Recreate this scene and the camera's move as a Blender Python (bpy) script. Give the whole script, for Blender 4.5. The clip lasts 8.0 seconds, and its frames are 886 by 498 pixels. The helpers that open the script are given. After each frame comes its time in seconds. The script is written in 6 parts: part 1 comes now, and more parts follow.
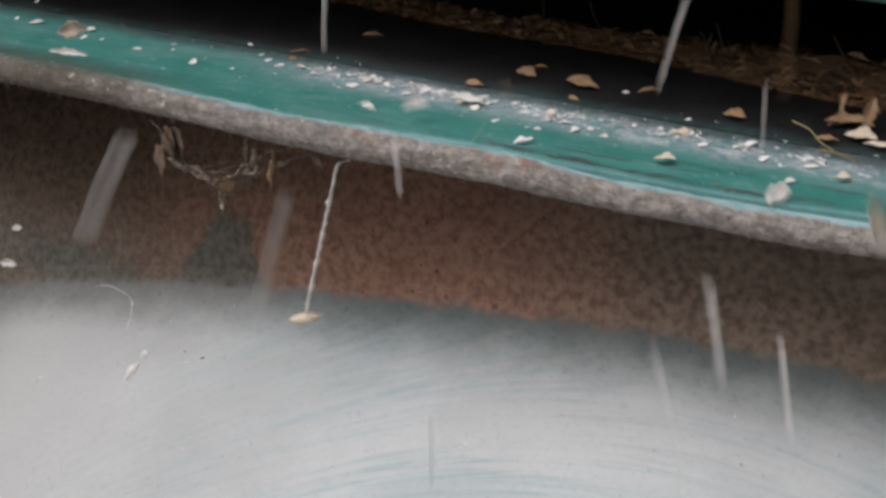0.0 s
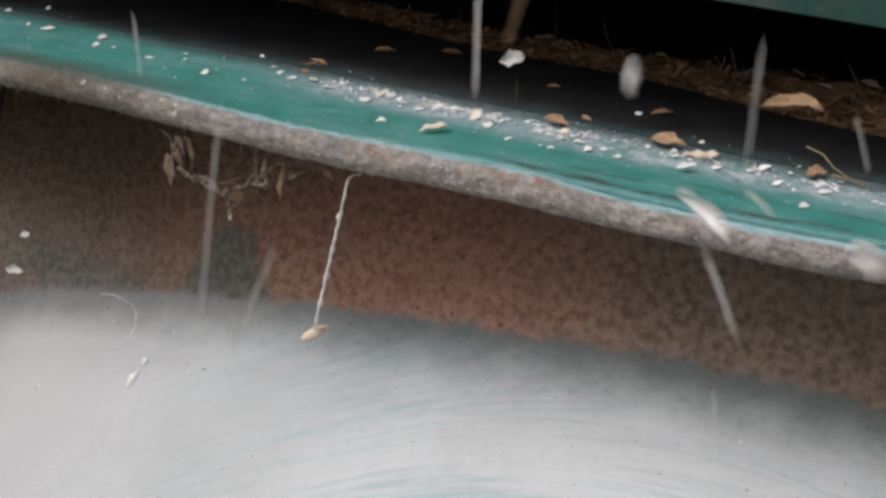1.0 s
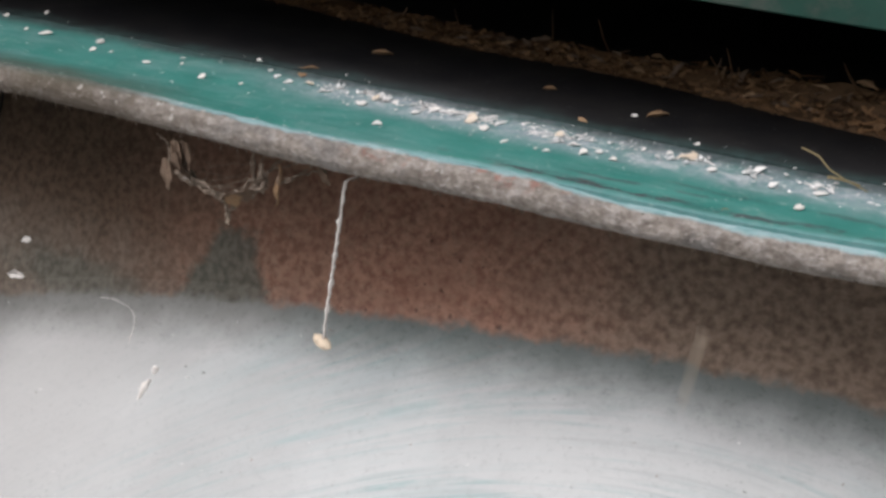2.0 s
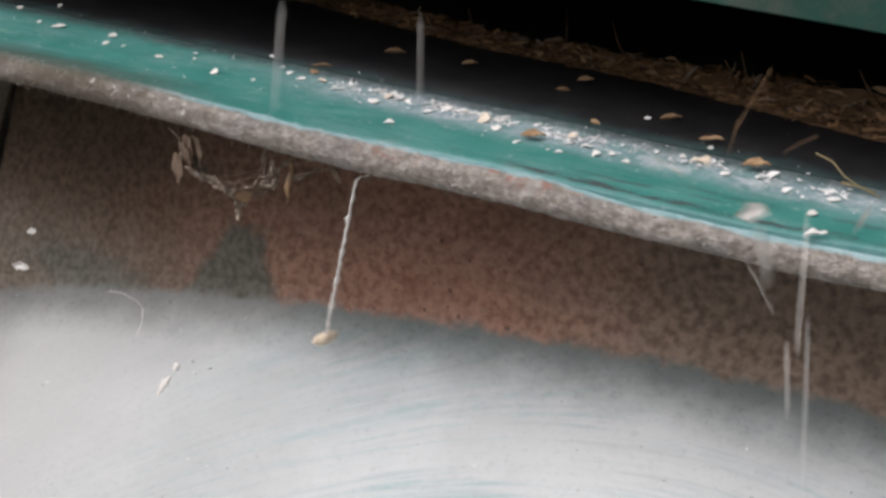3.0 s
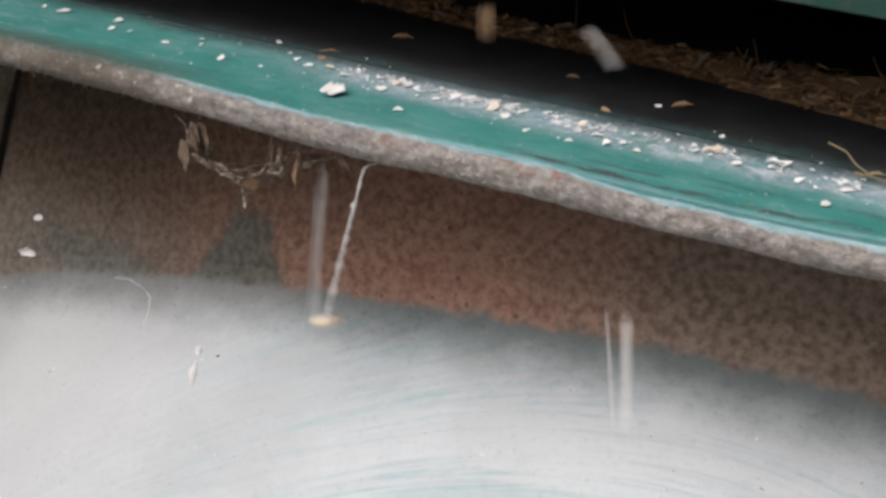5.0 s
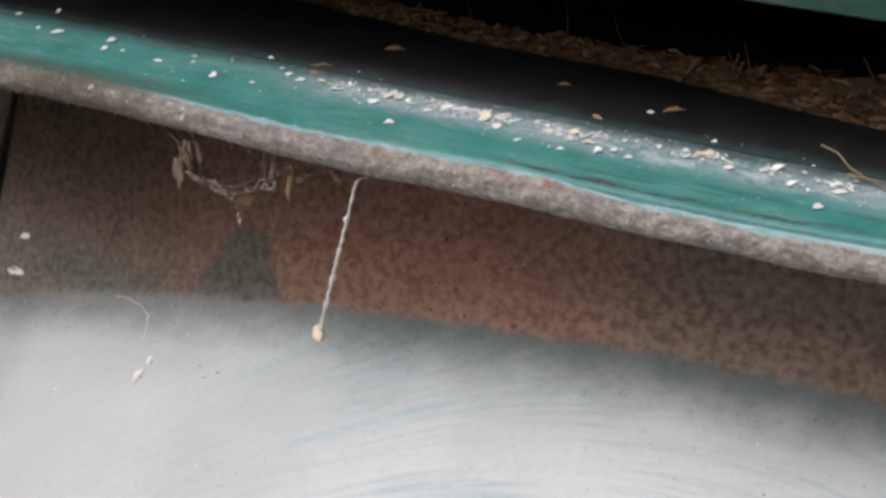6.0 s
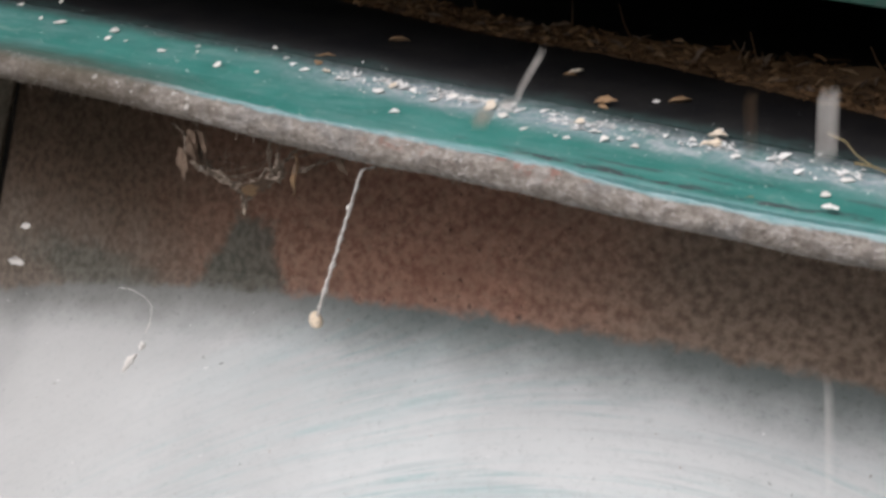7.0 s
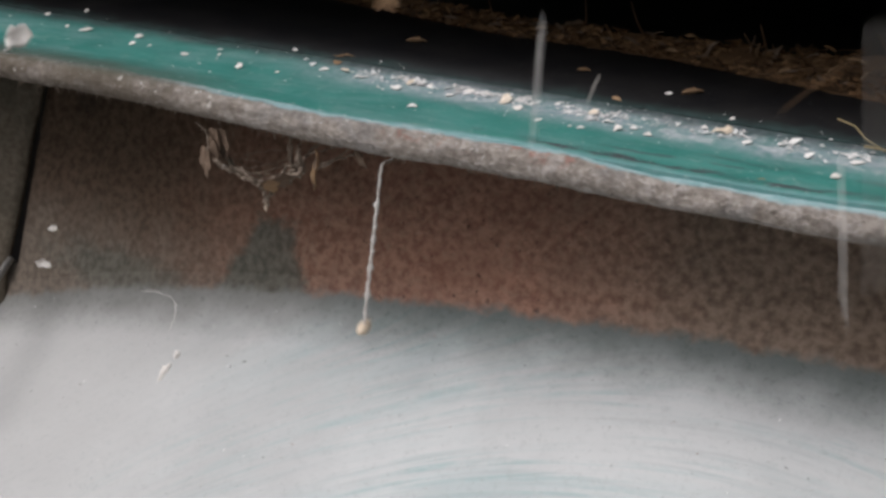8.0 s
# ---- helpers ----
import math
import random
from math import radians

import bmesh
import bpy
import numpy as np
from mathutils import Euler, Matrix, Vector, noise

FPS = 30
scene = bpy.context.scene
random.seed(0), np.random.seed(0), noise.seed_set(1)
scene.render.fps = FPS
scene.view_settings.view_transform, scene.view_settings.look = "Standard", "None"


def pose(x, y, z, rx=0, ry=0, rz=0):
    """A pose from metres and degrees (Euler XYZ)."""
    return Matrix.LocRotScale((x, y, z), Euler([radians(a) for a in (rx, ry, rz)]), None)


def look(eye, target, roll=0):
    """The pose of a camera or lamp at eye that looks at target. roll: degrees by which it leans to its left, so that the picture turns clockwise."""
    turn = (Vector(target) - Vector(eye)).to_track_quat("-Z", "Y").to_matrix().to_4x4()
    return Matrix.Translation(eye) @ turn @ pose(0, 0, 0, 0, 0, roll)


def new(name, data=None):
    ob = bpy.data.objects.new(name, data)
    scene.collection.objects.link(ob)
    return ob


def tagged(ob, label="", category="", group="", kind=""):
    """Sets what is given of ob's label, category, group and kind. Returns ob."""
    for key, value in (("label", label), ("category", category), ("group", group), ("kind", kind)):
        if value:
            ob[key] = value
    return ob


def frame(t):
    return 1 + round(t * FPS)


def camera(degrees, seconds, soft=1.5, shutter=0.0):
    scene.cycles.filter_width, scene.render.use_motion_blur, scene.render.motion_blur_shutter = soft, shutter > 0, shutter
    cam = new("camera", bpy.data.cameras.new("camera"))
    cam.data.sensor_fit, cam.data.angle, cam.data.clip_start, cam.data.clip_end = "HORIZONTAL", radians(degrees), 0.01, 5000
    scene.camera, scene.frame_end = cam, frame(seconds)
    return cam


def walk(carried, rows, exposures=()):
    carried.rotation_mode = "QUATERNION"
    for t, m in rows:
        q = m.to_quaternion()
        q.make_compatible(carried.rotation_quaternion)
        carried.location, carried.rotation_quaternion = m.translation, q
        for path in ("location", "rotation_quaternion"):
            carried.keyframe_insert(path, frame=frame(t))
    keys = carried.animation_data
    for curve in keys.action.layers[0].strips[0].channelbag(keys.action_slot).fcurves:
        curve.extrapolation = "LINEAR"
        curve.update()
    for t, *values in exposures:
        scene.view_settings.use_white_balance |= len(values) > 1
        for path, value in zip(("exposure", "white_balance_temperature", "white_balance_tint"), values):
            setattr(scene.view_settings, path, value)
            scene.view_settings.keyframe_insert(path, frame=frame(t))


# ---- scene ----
# The world: x runs along the outlet's lip, y into the machine, z up.
LIP = 0.865          # underside of the lip
TRAY = 0.874         # upper face of the tray
WALL_Y = 0.035       # rusty panel under the lip
HOOD_Z = 0.9137      # lower edge of the hood

cam = camera(41.9, 8.0, soft=3.2, shutter=0.8)


def view(x, y, z, tilt, roll, yaw):
    return pose(x, y, z, tilt, 0, yaw) @ pose(0, 0, 0, 0, 0, roll)


walk(cam, [
    (0, view(0.1631, -0.2609, 0.9997, 60.97, -2.22, 26.92)),
    (0.2, view(0.1624, -0.2601, 0.9996, 61.18, -1.86, 27.26)),
    (0.5, view(0.1614, -0.2588, 0.9995, 61.11, -1.77, 27.04)),
    (0.7, view(0.1603, -0.2603, 0.9991, 61.59, -1.23, 26.46)),
    (1, view(0.1587, -0.2625, 0.9985, 61.93, -0.54, 26.51)),
    (1.2, view(0.1598, -0.2620, 0.9990, 62.04, -0.77, 26.52)),
    (1.5, view(0.1615, -0.2613, 0.9997, 61.88, -0.96, 26.88)),
    (1.7, view(0.1612, -0.2612, 0.9996, 61.88, -1.03, 26.83)),
    (2.8, view(0.1597, -0.2608, 0.9992, 61.98, -0.37, 26.92)),
    (3, view(0.1594, -0.2608, 0.9991, 61.88, -0.17, 27.16)),
    (3.2, view(0.1592, -0.2603, 0.9999, 61.84, -0.45, 27.14)),
    (3.5, view(0.1589, -0.2595, 1.0010, 61.77, -0.28, 27.42)),
    (3.7, view(0.1588, -0.2606, 1.0009, 61.98, -0.29, 26.79)),
    (4, view(0.1585, -0.2623, 1.0007, 62.18, -0.20, 26.88)),
    (4.2, view(0.1585, -0.2602, 1.0005, 61.54, -0.46, 26.69)),
    (4.3, view(0.1585, -0.2592, 1.0005, 60.40, -0.75, 26.86)),
    (4.4, view(0.1584, -0.2582, 1.0004, 59.94, -0.85, 27.29)),
    (4.5, view(0.1584, -0.2572, 1.0003, 60.12, -1.06, 27.19)),
    (4.7, view(0.1578, -0.2577, 1.0003, 60.28, -0.54, 27.30)),
    (5, view(0.1569, -0.2586, 1.0003, 60.89, -0.19, 27.41)),
    (5.2, view(0.1577, -0.2580, 1.0002, 61.11, -0.50, 27.58)),
    (6.3, view(0.1620, -0.2546, 1.0001, 61.49, -2.17, 28.24)),
    (6.5, view(0.1628, -0.2540, 1.0001, 61.16, -2.43, 28.47)),
    (6.8, view(0.1603, -0.2558, 0.9990, 61.11, -2.04, 28.39)),
    (7, view(0.1587, -0.2571, 0.9983, 61.22, -1.79, 27.87)),
    (7.2, view(0.1587, -0.2606, 0.9953, 60.65, -1.75, 28.75)),
    (7.5, view(0.1586, -0.2659, 0.9907, 62.04, -1.63, 28.59)),
    (7.7, view(0.1607, -0.2660, 0.9912, 62.41, -2.21, 28.70)),
    (8, view(0.1639, -0.2662, 0.9919, 62.63, -2.82, 28.95)),
], exposures=[(0.0, -0.36), (0.5, -0.27), (1.0, -0.18), (1.5, -0.08), (3.0, -0.03), (4.0, 0.0), (4.5, 0.06), (5.0, 0.02),
              (6.5, -0.04), (7.0, -0.04), (7.5, -0.20), (8.0, -0.24)])

# ---- light: a bright overcast sky, open towards the front ----
world = bpy.data.worlds.new("overcast_sky")
scene.world = world
world.use_nodes = True
wn = world.node_tree.nodes
sky = wn.new("ShaderNodeTexSky")
sky.sky_type, sky.sun_disc = "NISHITA", False
sky.sun_elevation, sky.sun_rotation = radians(59), radians(218)
sky.air_density, sky.dust_density = 1.0, 4.0
wn["Background"].inputs["Strength"].default_value = 0.115
pale = wn.new("ShaderNodeHueSaturation")
pale.inputs["Saturation"].default_value = 0.15
world.node_tree.links.new(sky.outputs["Color"], pale.inputs["Color"])
world.node_tree.links.new(pale.outputs["Color"], wn["Background"].inputs["Color"])

sun = new("sun", bpy.data.lights.new("sun", "SUN"))
sun.data.energy, sun.data.angle, sun.data.color = 2.2, radians(48), (1.0, 0.958, 0.985)
sun.matrix_world = look((-0.75, -1.0, 3.0), (0.05, 0.0, 0.85))


# ---- materials ----
class Nodes:
    """A small builder for one node material."""

    def __init__(self, name, rough=0.7, metal=0.0, spec=0.3):
        self.m = bpy.data.materials.new(name)
        self.m.use_nodes = True
        self.t = self.m.node_tree
        self.b = self.t.nodes["Principled BSDF"]
        self.b.inputs["Roughness"].default_value = rough
        self.b.inputs["Metallic"].default_value = metal
        self.b.inputs["Specular IOR Level"].default_value = spec
        self.pos = self.t.nodes.new("ShaderNodeTexCoord").outputs["Object"]

    def link(self, a, b):
        self.t.links.new(a, b)

    def mapped(self, scale=(1, 1, 1), turn=(0, 0, 0), src=None):
        n = self.t.nodes.new("ShaderNodeMapping")
        n.inputs["Scale"].default_value = scale
        n.inputs["Rotation"].default_value = [radians(a) for a in turn]
        self.link(src or self.pos, n.inputs["Vector"])
        return n.outputs[0]

    def noise(self, scale, detail=4, rough=0.6, src=None, warp=0.0):
        n = self.t.nodes.new("ShaderNodeTexNoise")
        n.inputs["Scale"].default_value, n.inputs["Detail"].default_value = scale, detail
        n.inputs["Roughness"].default_value, n.inputs["Distortion"].default_value = rough, warp
        self.link(src or self.pos, n.inputs["Vector"])
        return n.outputs["Fac"]

    def cells(self, scale, src=None, out="Distance"):
        n = self.t.nodes.new("ShaderNodeTexVoronoi")
        n.inputs["Scale"].default_value = scale
        self.link(src or self.pos, n.inputs["Vector"])
        return n.outputs[out]

    def span(self, fac, a, b, lo=0.0, hi=1.0):
        """fac from a..b to lo..hi, smoothed and clamped."""
        n = self.t.nodes.new("ShaderNodeMapRange")
        n.interpolation_type = "SMOOTHSTEP"
        for k, v in (("From Min", a), ("From Max", b), ("To Min", lo), ("To Max", hi)):
            n.inputs[k].default_value = v
        self.link(fac, n.inputs["Value"])
        return n.outputs[0]

    def calc(self, op, a, b=0.0):
        n = self.t.nodes.new("ShaderNodeMath")
        n.operation = op
        for i, v in enumerate((a, b)):
            if isinstance(v, (int, float)):
                n.inputs[i].default_value = v
            else:
                self.link(v, n.inputs[i])
        return n.outputs[0]

    def axis(self, which, src=None):
        n = self.t.nodes.new("ShaderNodeSeparateXYZ")
        self.link(src or self.pos, n.inputs[0])
        return n.outputs[which]

    def mix(self, fac, a, b):
        n = self.t.nodes.new("ShaderNodeMix")
        n.data_type = "RGBA"
        for i, v in ((0, fac), (6, a), (7, b)):
            if isinstance(v, (int, float)):
                n.inputs[i].default_value = v
            elif isinstance(v, tuple):
                n.inputs[i].default_value = (*v, 1)
            else:
                self.link(v, n.inputs[i])
        return n.outputs[2]

    def near(self, point, radii):
        """Distance from a point in units of the radii."""
        s = self.t.nodes.new("ShaderNodeVectorMath")
        s.operation = "SUBTRACT"
        self.link(self.pos, s.inputs[0])
        s.inputs[1].default_value = point
        d = self.t.nodes.new("ShaderNodeVectorMath")
        d.operation = "DIVIDE"
        self.link(s.outputs[0], d.inputs[0])
        d.inputs[1].default_value = radii
        n = self.t.nodes.new("ShaderNodeVectorMath")
        n.operation = "LENGTH"
        self.link(d.outputs[0], n.inputs[0])
        return n.outputs["Value"]

    def chance(self):
        return self.t.nodes.new("ShaderNodeObjectInfo").outputs["Random"]

    def island(self):
        return self.t.nodes.new("ShaderNodeNewGeometry").outputs["Random Per Island"]

    def bump(self, height, strength, distance):
        n = self.t.nodes.new("ShaderNodeBump")
        n.inputs["Strength"].default_value, n.inputs["Distance"].default_value = strength, distance
        self.link(height, n.inputs["Height"])
        self.link(n.outputs[0], self.b.inputs["Normal"])

    def done(self, colour, rough=None):
        if isinstance(colour, tuple):
            self.b.inputs["Base Color"].default_value = (*colour, 1)
        else:
            self.link(colour, self.b.inputs["Base Color"])
        if rough is not None:
            self.link(rough, self.b.inputs["Roughness"])
        return self.m


def tray_paint():
    """Sea-green enamel, scratched along its length, dusted with chaff meal."""
    n = Nodes("green_enamel", rough=0.5, spec=0.35)
    c = n.mix(n.span(n.noise(35, 5), 0.3, 0.7), (0.031, 0.170, 0.146), (0.057, 0.238, 0.207))
    along = n.mapped((9, 170, 9), (0, 0, 2))
    streak = n.noise(1.6, 6, 0.65, along, 0.4)
    c = n.mix(n.span(streak, 0.55, 0.75, 0, 0.5), c, (0.075, 0.30, 0.26))
    haze = n.noise(60, 6, 0.75, n.mapped((0.45, 1.3, 1)), 0.6)
    c = n.mix(n.span(haze, 0.44, 0.68, 0, 0.6), c, (0.15, 0.285, 0.275))
    scuff = n.noise(1.0, 6, 0.75, n.mapped((60, 130, 9), (4, 0, 1)), 0.8)
    c = n.mix(n.calc("MULTIPLY", n.span(scuff, 0.54, 0.70, 0, 0.7), n.span(n.axis(0), -0.05, 0.06, 1, 0.7)), c, (0.26, 0.36, 0.33))
    # long dark scratches through the paint near the front edge
    drift = n.calc("MULTIPLY", n.calc("SUBTRACT", n.noise(42, 4, 0.6), 0.5), 0.0075)
    gap = n.span(n.noise(150, 4, 0.7, n.mapped((0.45, 1, 1), (6, 0, 3))), 0.42, 0.54, 0.12, 1)
    for slope, level, wide, x0, x1, deep in ((0.0, -0.0012, 0.0012, 0.042, 0.104, 0.9), (0.02, -0.0002, 0.0017, 0.098, 0.150, 0.85), (-0.02, 0.0022, 0.0006, 0.060, 0.110, 0.6),
                                             (0.06, 0.0140, 0.0007, 0.085, 0.16, 0.45), (0.03, -0.0035, 0.0006, -0.05, 0.03, 0.7), (0.05, 0.0035, 0.0004, 0.0, 0.10, 0.4)):
        off = n.calc("ADD", n.calc("SUBTRACT", n.calc("ADD", n.axis(1), n.calc("MULTIPLY", n.axis(0), slope)), level - 0.0028), drift)
        tear = n.calc("ADD", n.calc("ABSOLUTE", off), n.calc("MULTIPLY", n.calc("SUBTRACT", n.noise(260, 5, 0.75, n.mapped((0.35, 1, 1))), 0.5), 0.0052))
        ends = n.calc("MULTIPLY", n.span(n.axis(0), x0, x0 + 0.012), n.span(n.axis(0), x1 - 0.012, x1, 1, 0))
        c = n.mix(n.calc("MULTIPLY", n.span(tear, wide * 0.5, wide * 1.1, deep, 0), n.calc("MULTIPLY", ends, gap)), c, (0.070, 0.062, 0.070))
    # brown grime worked in along the front edge at one end
    edge = n.calc("ADD", n.axis(1), n.calc("MULTIPLY", n.axis(0), 0.032))
    smear = n.calc("MULTIPLY", n.span(n.calc("ADD", edge, n.calc("MULTIPLY", n.noise(80, 5, 0.7), 0.016)), 0.006, 0.020, 1, 0), n.span(n.axis(0), -0.11, -0.03, 1, 0))
    c = n.mix(n.calc("MULTIPLY", smear, 0.8), c, (0.075, 0.085, 0.068))
    # pale meal caught in a band behind the edge
    y = n.axis(1)
    line = n.calc("ADD", y, n.calc("MULTIPLY", n.axis(0), 0.075))
    band = n.calc("MULTIPLY", n.calc("MULTIPLY", n.span(line, 0.012, 0.026), n.span(n.axis(0), -0.07, 0.0, 0.08, 1.0)), n.span(line, 0.034, 0.046, 1, 0.4))
    meal = n.noise(420, 5, 0.7)
    patch = n.span(n.noise(70, 5, 0.7, n.mapped((0.5, 1.2, 1))), 0.32, 0.62, 0.25, 1)
    c = n.mix(n.calc("MULTIPLY", n.calc("MULTIPLY", band, patch), n.span(meal, 0.34, 0.60, 0.35, 0.9)), c, (0.345, 0.375, 0.425))
    flour = n.calc("MULTIPLY", n.calc("MULTIPLY", n.span(line, 0.016, 0.024), n.span(line, 0.029, 0.037, 1, 0)), n.span(n.axis(0), -0.05, -0.01, 0.05, 1))
    c = n.mix(n.calc("MULTIPLY", flour, n.calc("MULTIPLY", n.span(n.noise(150, 6, 0.75, n.mapped((0.7, 1.1, 1))), 0.44, 0.64), n.span(n.noise(900, 3, 0.7), 0.35, 0.6, 0.4, 0.95))), c, (0.52, 0.54, 0.56))
    c = n.mix(n.span(n.noise(520, 3), 0.64, 0.72, 0, 0.7), c, (0.34, 0.43, 0.40))
    # the green is faded to the plate's near-black towards the joint
    worn = n.span(n.calc("ADD", line, n.calc("MULTIPLY", n.noise(110, 5, 0.7), 0.010)), 0.0310, 0.0408)
    worn = n.calc("MULTIPLY", worn, n.span(n.noise(60, 5, 0.7, n.mapped((0.6, 1, 1))), 0.30, 0.62, 1.0, 0.8))
    c = n.mix(worn, c, n.mix(n.span(meal, 0.4, 0.6), (0.032, 0.040, 0.041), (0.080, 0.092, 0.094)))
    pale = n.span(n.calc("ADD", edge, n.calc("MULTIPLY", n.noise(110, 5, 0.7), 0.0030)), -0.0036, -0.0006, 0.75, 0)
    pale = n.calc("MULTIPLY", pale, n.calc("MULTIPLY", n.span(n.axis(0), -0.10, 0.02, 0.1, 1.0), n.span(n.axis(0), 0.03, 0.08, 1.0, 0.6)))
    c = n.mix(pale, c, n.mix(n.span(n.noise(180, 5, 0.7), 0.3, 0.7), (0.17, 0.375, 0.375), (0.34, 0.50, 0.53)))
    n.bump(n.calc("ADD", n.noise(300, 4), meal), 0.25, 0.0006)
    return n.done(c, n.span(streak, 0.3, 0.8, 0.40, 0.62))


def inner_black():
    """Nearly black plate, behind the painted edge."""
    n = Nodes("near_black_plate", rough=0.6, spec=0.2)
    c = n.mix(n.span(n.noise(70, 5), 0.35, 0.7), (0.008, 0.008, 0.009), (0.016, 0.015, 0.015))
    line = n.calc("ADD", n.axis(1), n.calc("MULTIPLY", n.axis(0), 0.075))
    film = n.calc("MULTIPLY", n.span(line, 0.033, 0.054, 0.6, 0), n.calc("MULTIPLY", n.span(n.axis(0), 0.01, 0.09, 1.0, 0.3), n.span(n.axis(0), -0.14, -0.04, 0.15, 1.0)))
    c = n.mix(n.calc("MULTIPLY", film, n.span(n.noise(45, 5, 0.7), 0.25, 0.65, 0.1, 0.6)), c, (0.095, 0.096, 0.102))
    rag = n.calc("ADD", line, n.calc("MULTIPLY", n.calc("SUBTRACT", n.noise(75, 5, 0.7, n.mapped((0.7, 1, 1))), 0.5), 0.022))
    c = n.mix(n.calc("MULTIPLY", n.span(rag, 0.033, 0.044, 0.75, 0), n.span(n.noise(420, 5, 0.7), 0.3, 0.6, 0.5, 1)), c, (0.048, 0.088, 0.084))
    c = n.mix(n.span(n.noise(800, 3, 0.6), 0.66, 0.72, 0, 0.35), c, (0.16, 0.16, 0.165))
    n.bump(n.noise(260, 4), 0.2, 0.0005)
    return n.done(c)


def rim_metal():
    """Rolled edge: grey scabby dirt over bare metal, primer showing, a line of paint left on top."""
    n = Nodes("worn_rolled_edge", rough=0.75, spec=0.25)
    uv = n.t.nodes.new("ShaderNodeUVMap").outputs[0]
    turn = n.axis(1, uv)                     # degrees round the roll / 360
    x = n.axis(0)
    grain = n.noise(430, 6, 0.7, n.mapped((0.75, 1, 1)))
    blot = n.noise(95, 5, 0.65)
    lump = n.noise(210, 5, 0.68, n.mapped((0.8, 1, 1), (0, 20, 5)))
    c = n.mix(n.span(grain, 0.33, 0.70), (0.220, 0.188, 0.162), (0.45, 0.400, 0.358))
    c = n.mix(n.span(lump, 0.46, 0.62, 0, 0.65), c, n.mix(n.span(grain, 0.38, 0.62), (0.34, 0.304, 0.282), (0.58, 0.535, 0.508)))
    c = n.mix(n.span(blot, 0.52, 0.72, 0, 0.45), c, (0.52, 0.475, 0.450))
    c = n.mix(n.span(n.noise(170, 5, 0.75, n.mapped((1, 1, 1), (3, 0, 7))), 0.55, 0.68, 0, 0.55), c, (0.175, 0.146, 0.124))
    c = n.mix(n.span(n.noise(60, 4, 0.6, n.mapped((1, 1, 1), (0, 0, 40))), 0.52, 0.66, 0, 0.42), c, (0.178, 0.180, 0.184))
    left = n.span(n.calc("ADD", x, n.calc("MULTIPLY", n.calc("SUBTRACT", blot, 0.5), 0.05)), -0.115, -0.02, 1, 0)
    c = n.mix(n.calc("MULTIPLY", left, n.span(n.noise(120, 4), 0.35, 0.6, 0.45, 0.92)), c, (0.120, 0.098, 0.072))
    c = n.mix(n.calc("MULTIPLY", n.span(x, -0.06, 0.10, 1, 0.3), n.span(n.noise(300, 3, 0.6, n.mapped((1, 1, 1), (2, 8, 1))), 0.64, 0.69, 0, 0.9)), c, (0.64, 0.60, 0.56))
    # olive grime over the top of the left stretch
    grime_shade = n.calc("MULTIPLY", n.span(turn, 0.20, 0.40, 1, 0), n.span(x, -0.10, -0.055, 0.85, 0))
    c = n.mix(grime_shade, c, n.mix(n.span(grain, 0.35, 0.65), (0.060, 0.078, 0.062), (0.120, 0.135, 0.105)))
    red = n.calc("MULTIPLY", n.span(n.near((0.036, -0.009, TRAY), (0.036, 0.03, 0.03)), 0.55, 1.1, 1, 0), n.span(turn, 0.30, 0.48, 1, 0))
    c = n.mix(n.calc("MULTIPLY", red, n.span(n.noise(230, 4, 0.65, n.mapped((0.6, 1, 1))), 0.52, 0.60, 0, 0.7)), c, (0.40, 0.175, 0.135))
    # paint left along the top: a thin pale line, wider towards one end
    line = n.calc("ADD", turn, n.calc("MULTIPLY", n.calc("SUBTRACT", n.noise(150, 5, 0.7, n.mapped((0.6, 1, 1))), 0.5), 0.16))
    line = n.calc("SUBTRACT", line, n.span(x, 0.02, 0.12, 0.0, 0.035))
    top = n.calc("MULTIPLY", n.span(line, 0.262, 0.312, 0.92, 0), n.span(x, -0.085, -0.045, 0.08, 1.0))
    c = n.mix(top, c, n.mix(n.span(n.noise(140, 4), 0.3, 0.7), (0.22, 0.42, 0.44), (0.42, 0.575, 0.60)))
    back = n.calc("ADD", turn, n.calc("MULTIPLY", n.calc("SUBTRACT", n.noise(200, 4, 0.7), 0.5), 0.05))
    c = n.mix(n.calc("MULTIPLY", n.span(back, 0.150, 0.172, 1, 0), n.span(x, 0.0, 0.06, 1, 0)), c, n.mix(n.span(n.noise(140, 4), 0.3, 0.7), (0.030, 0.20, 0.158), (0.10, 0.31, 0.27)))
    n.bump(n.calc("ADD", grain, n.calc("ADD", n.calc("MULTIPLY", blot, 2.0), n.calc("MULTIPLY", lump, 1.5))), 0.9, 0.0016)
    return n.done(c)


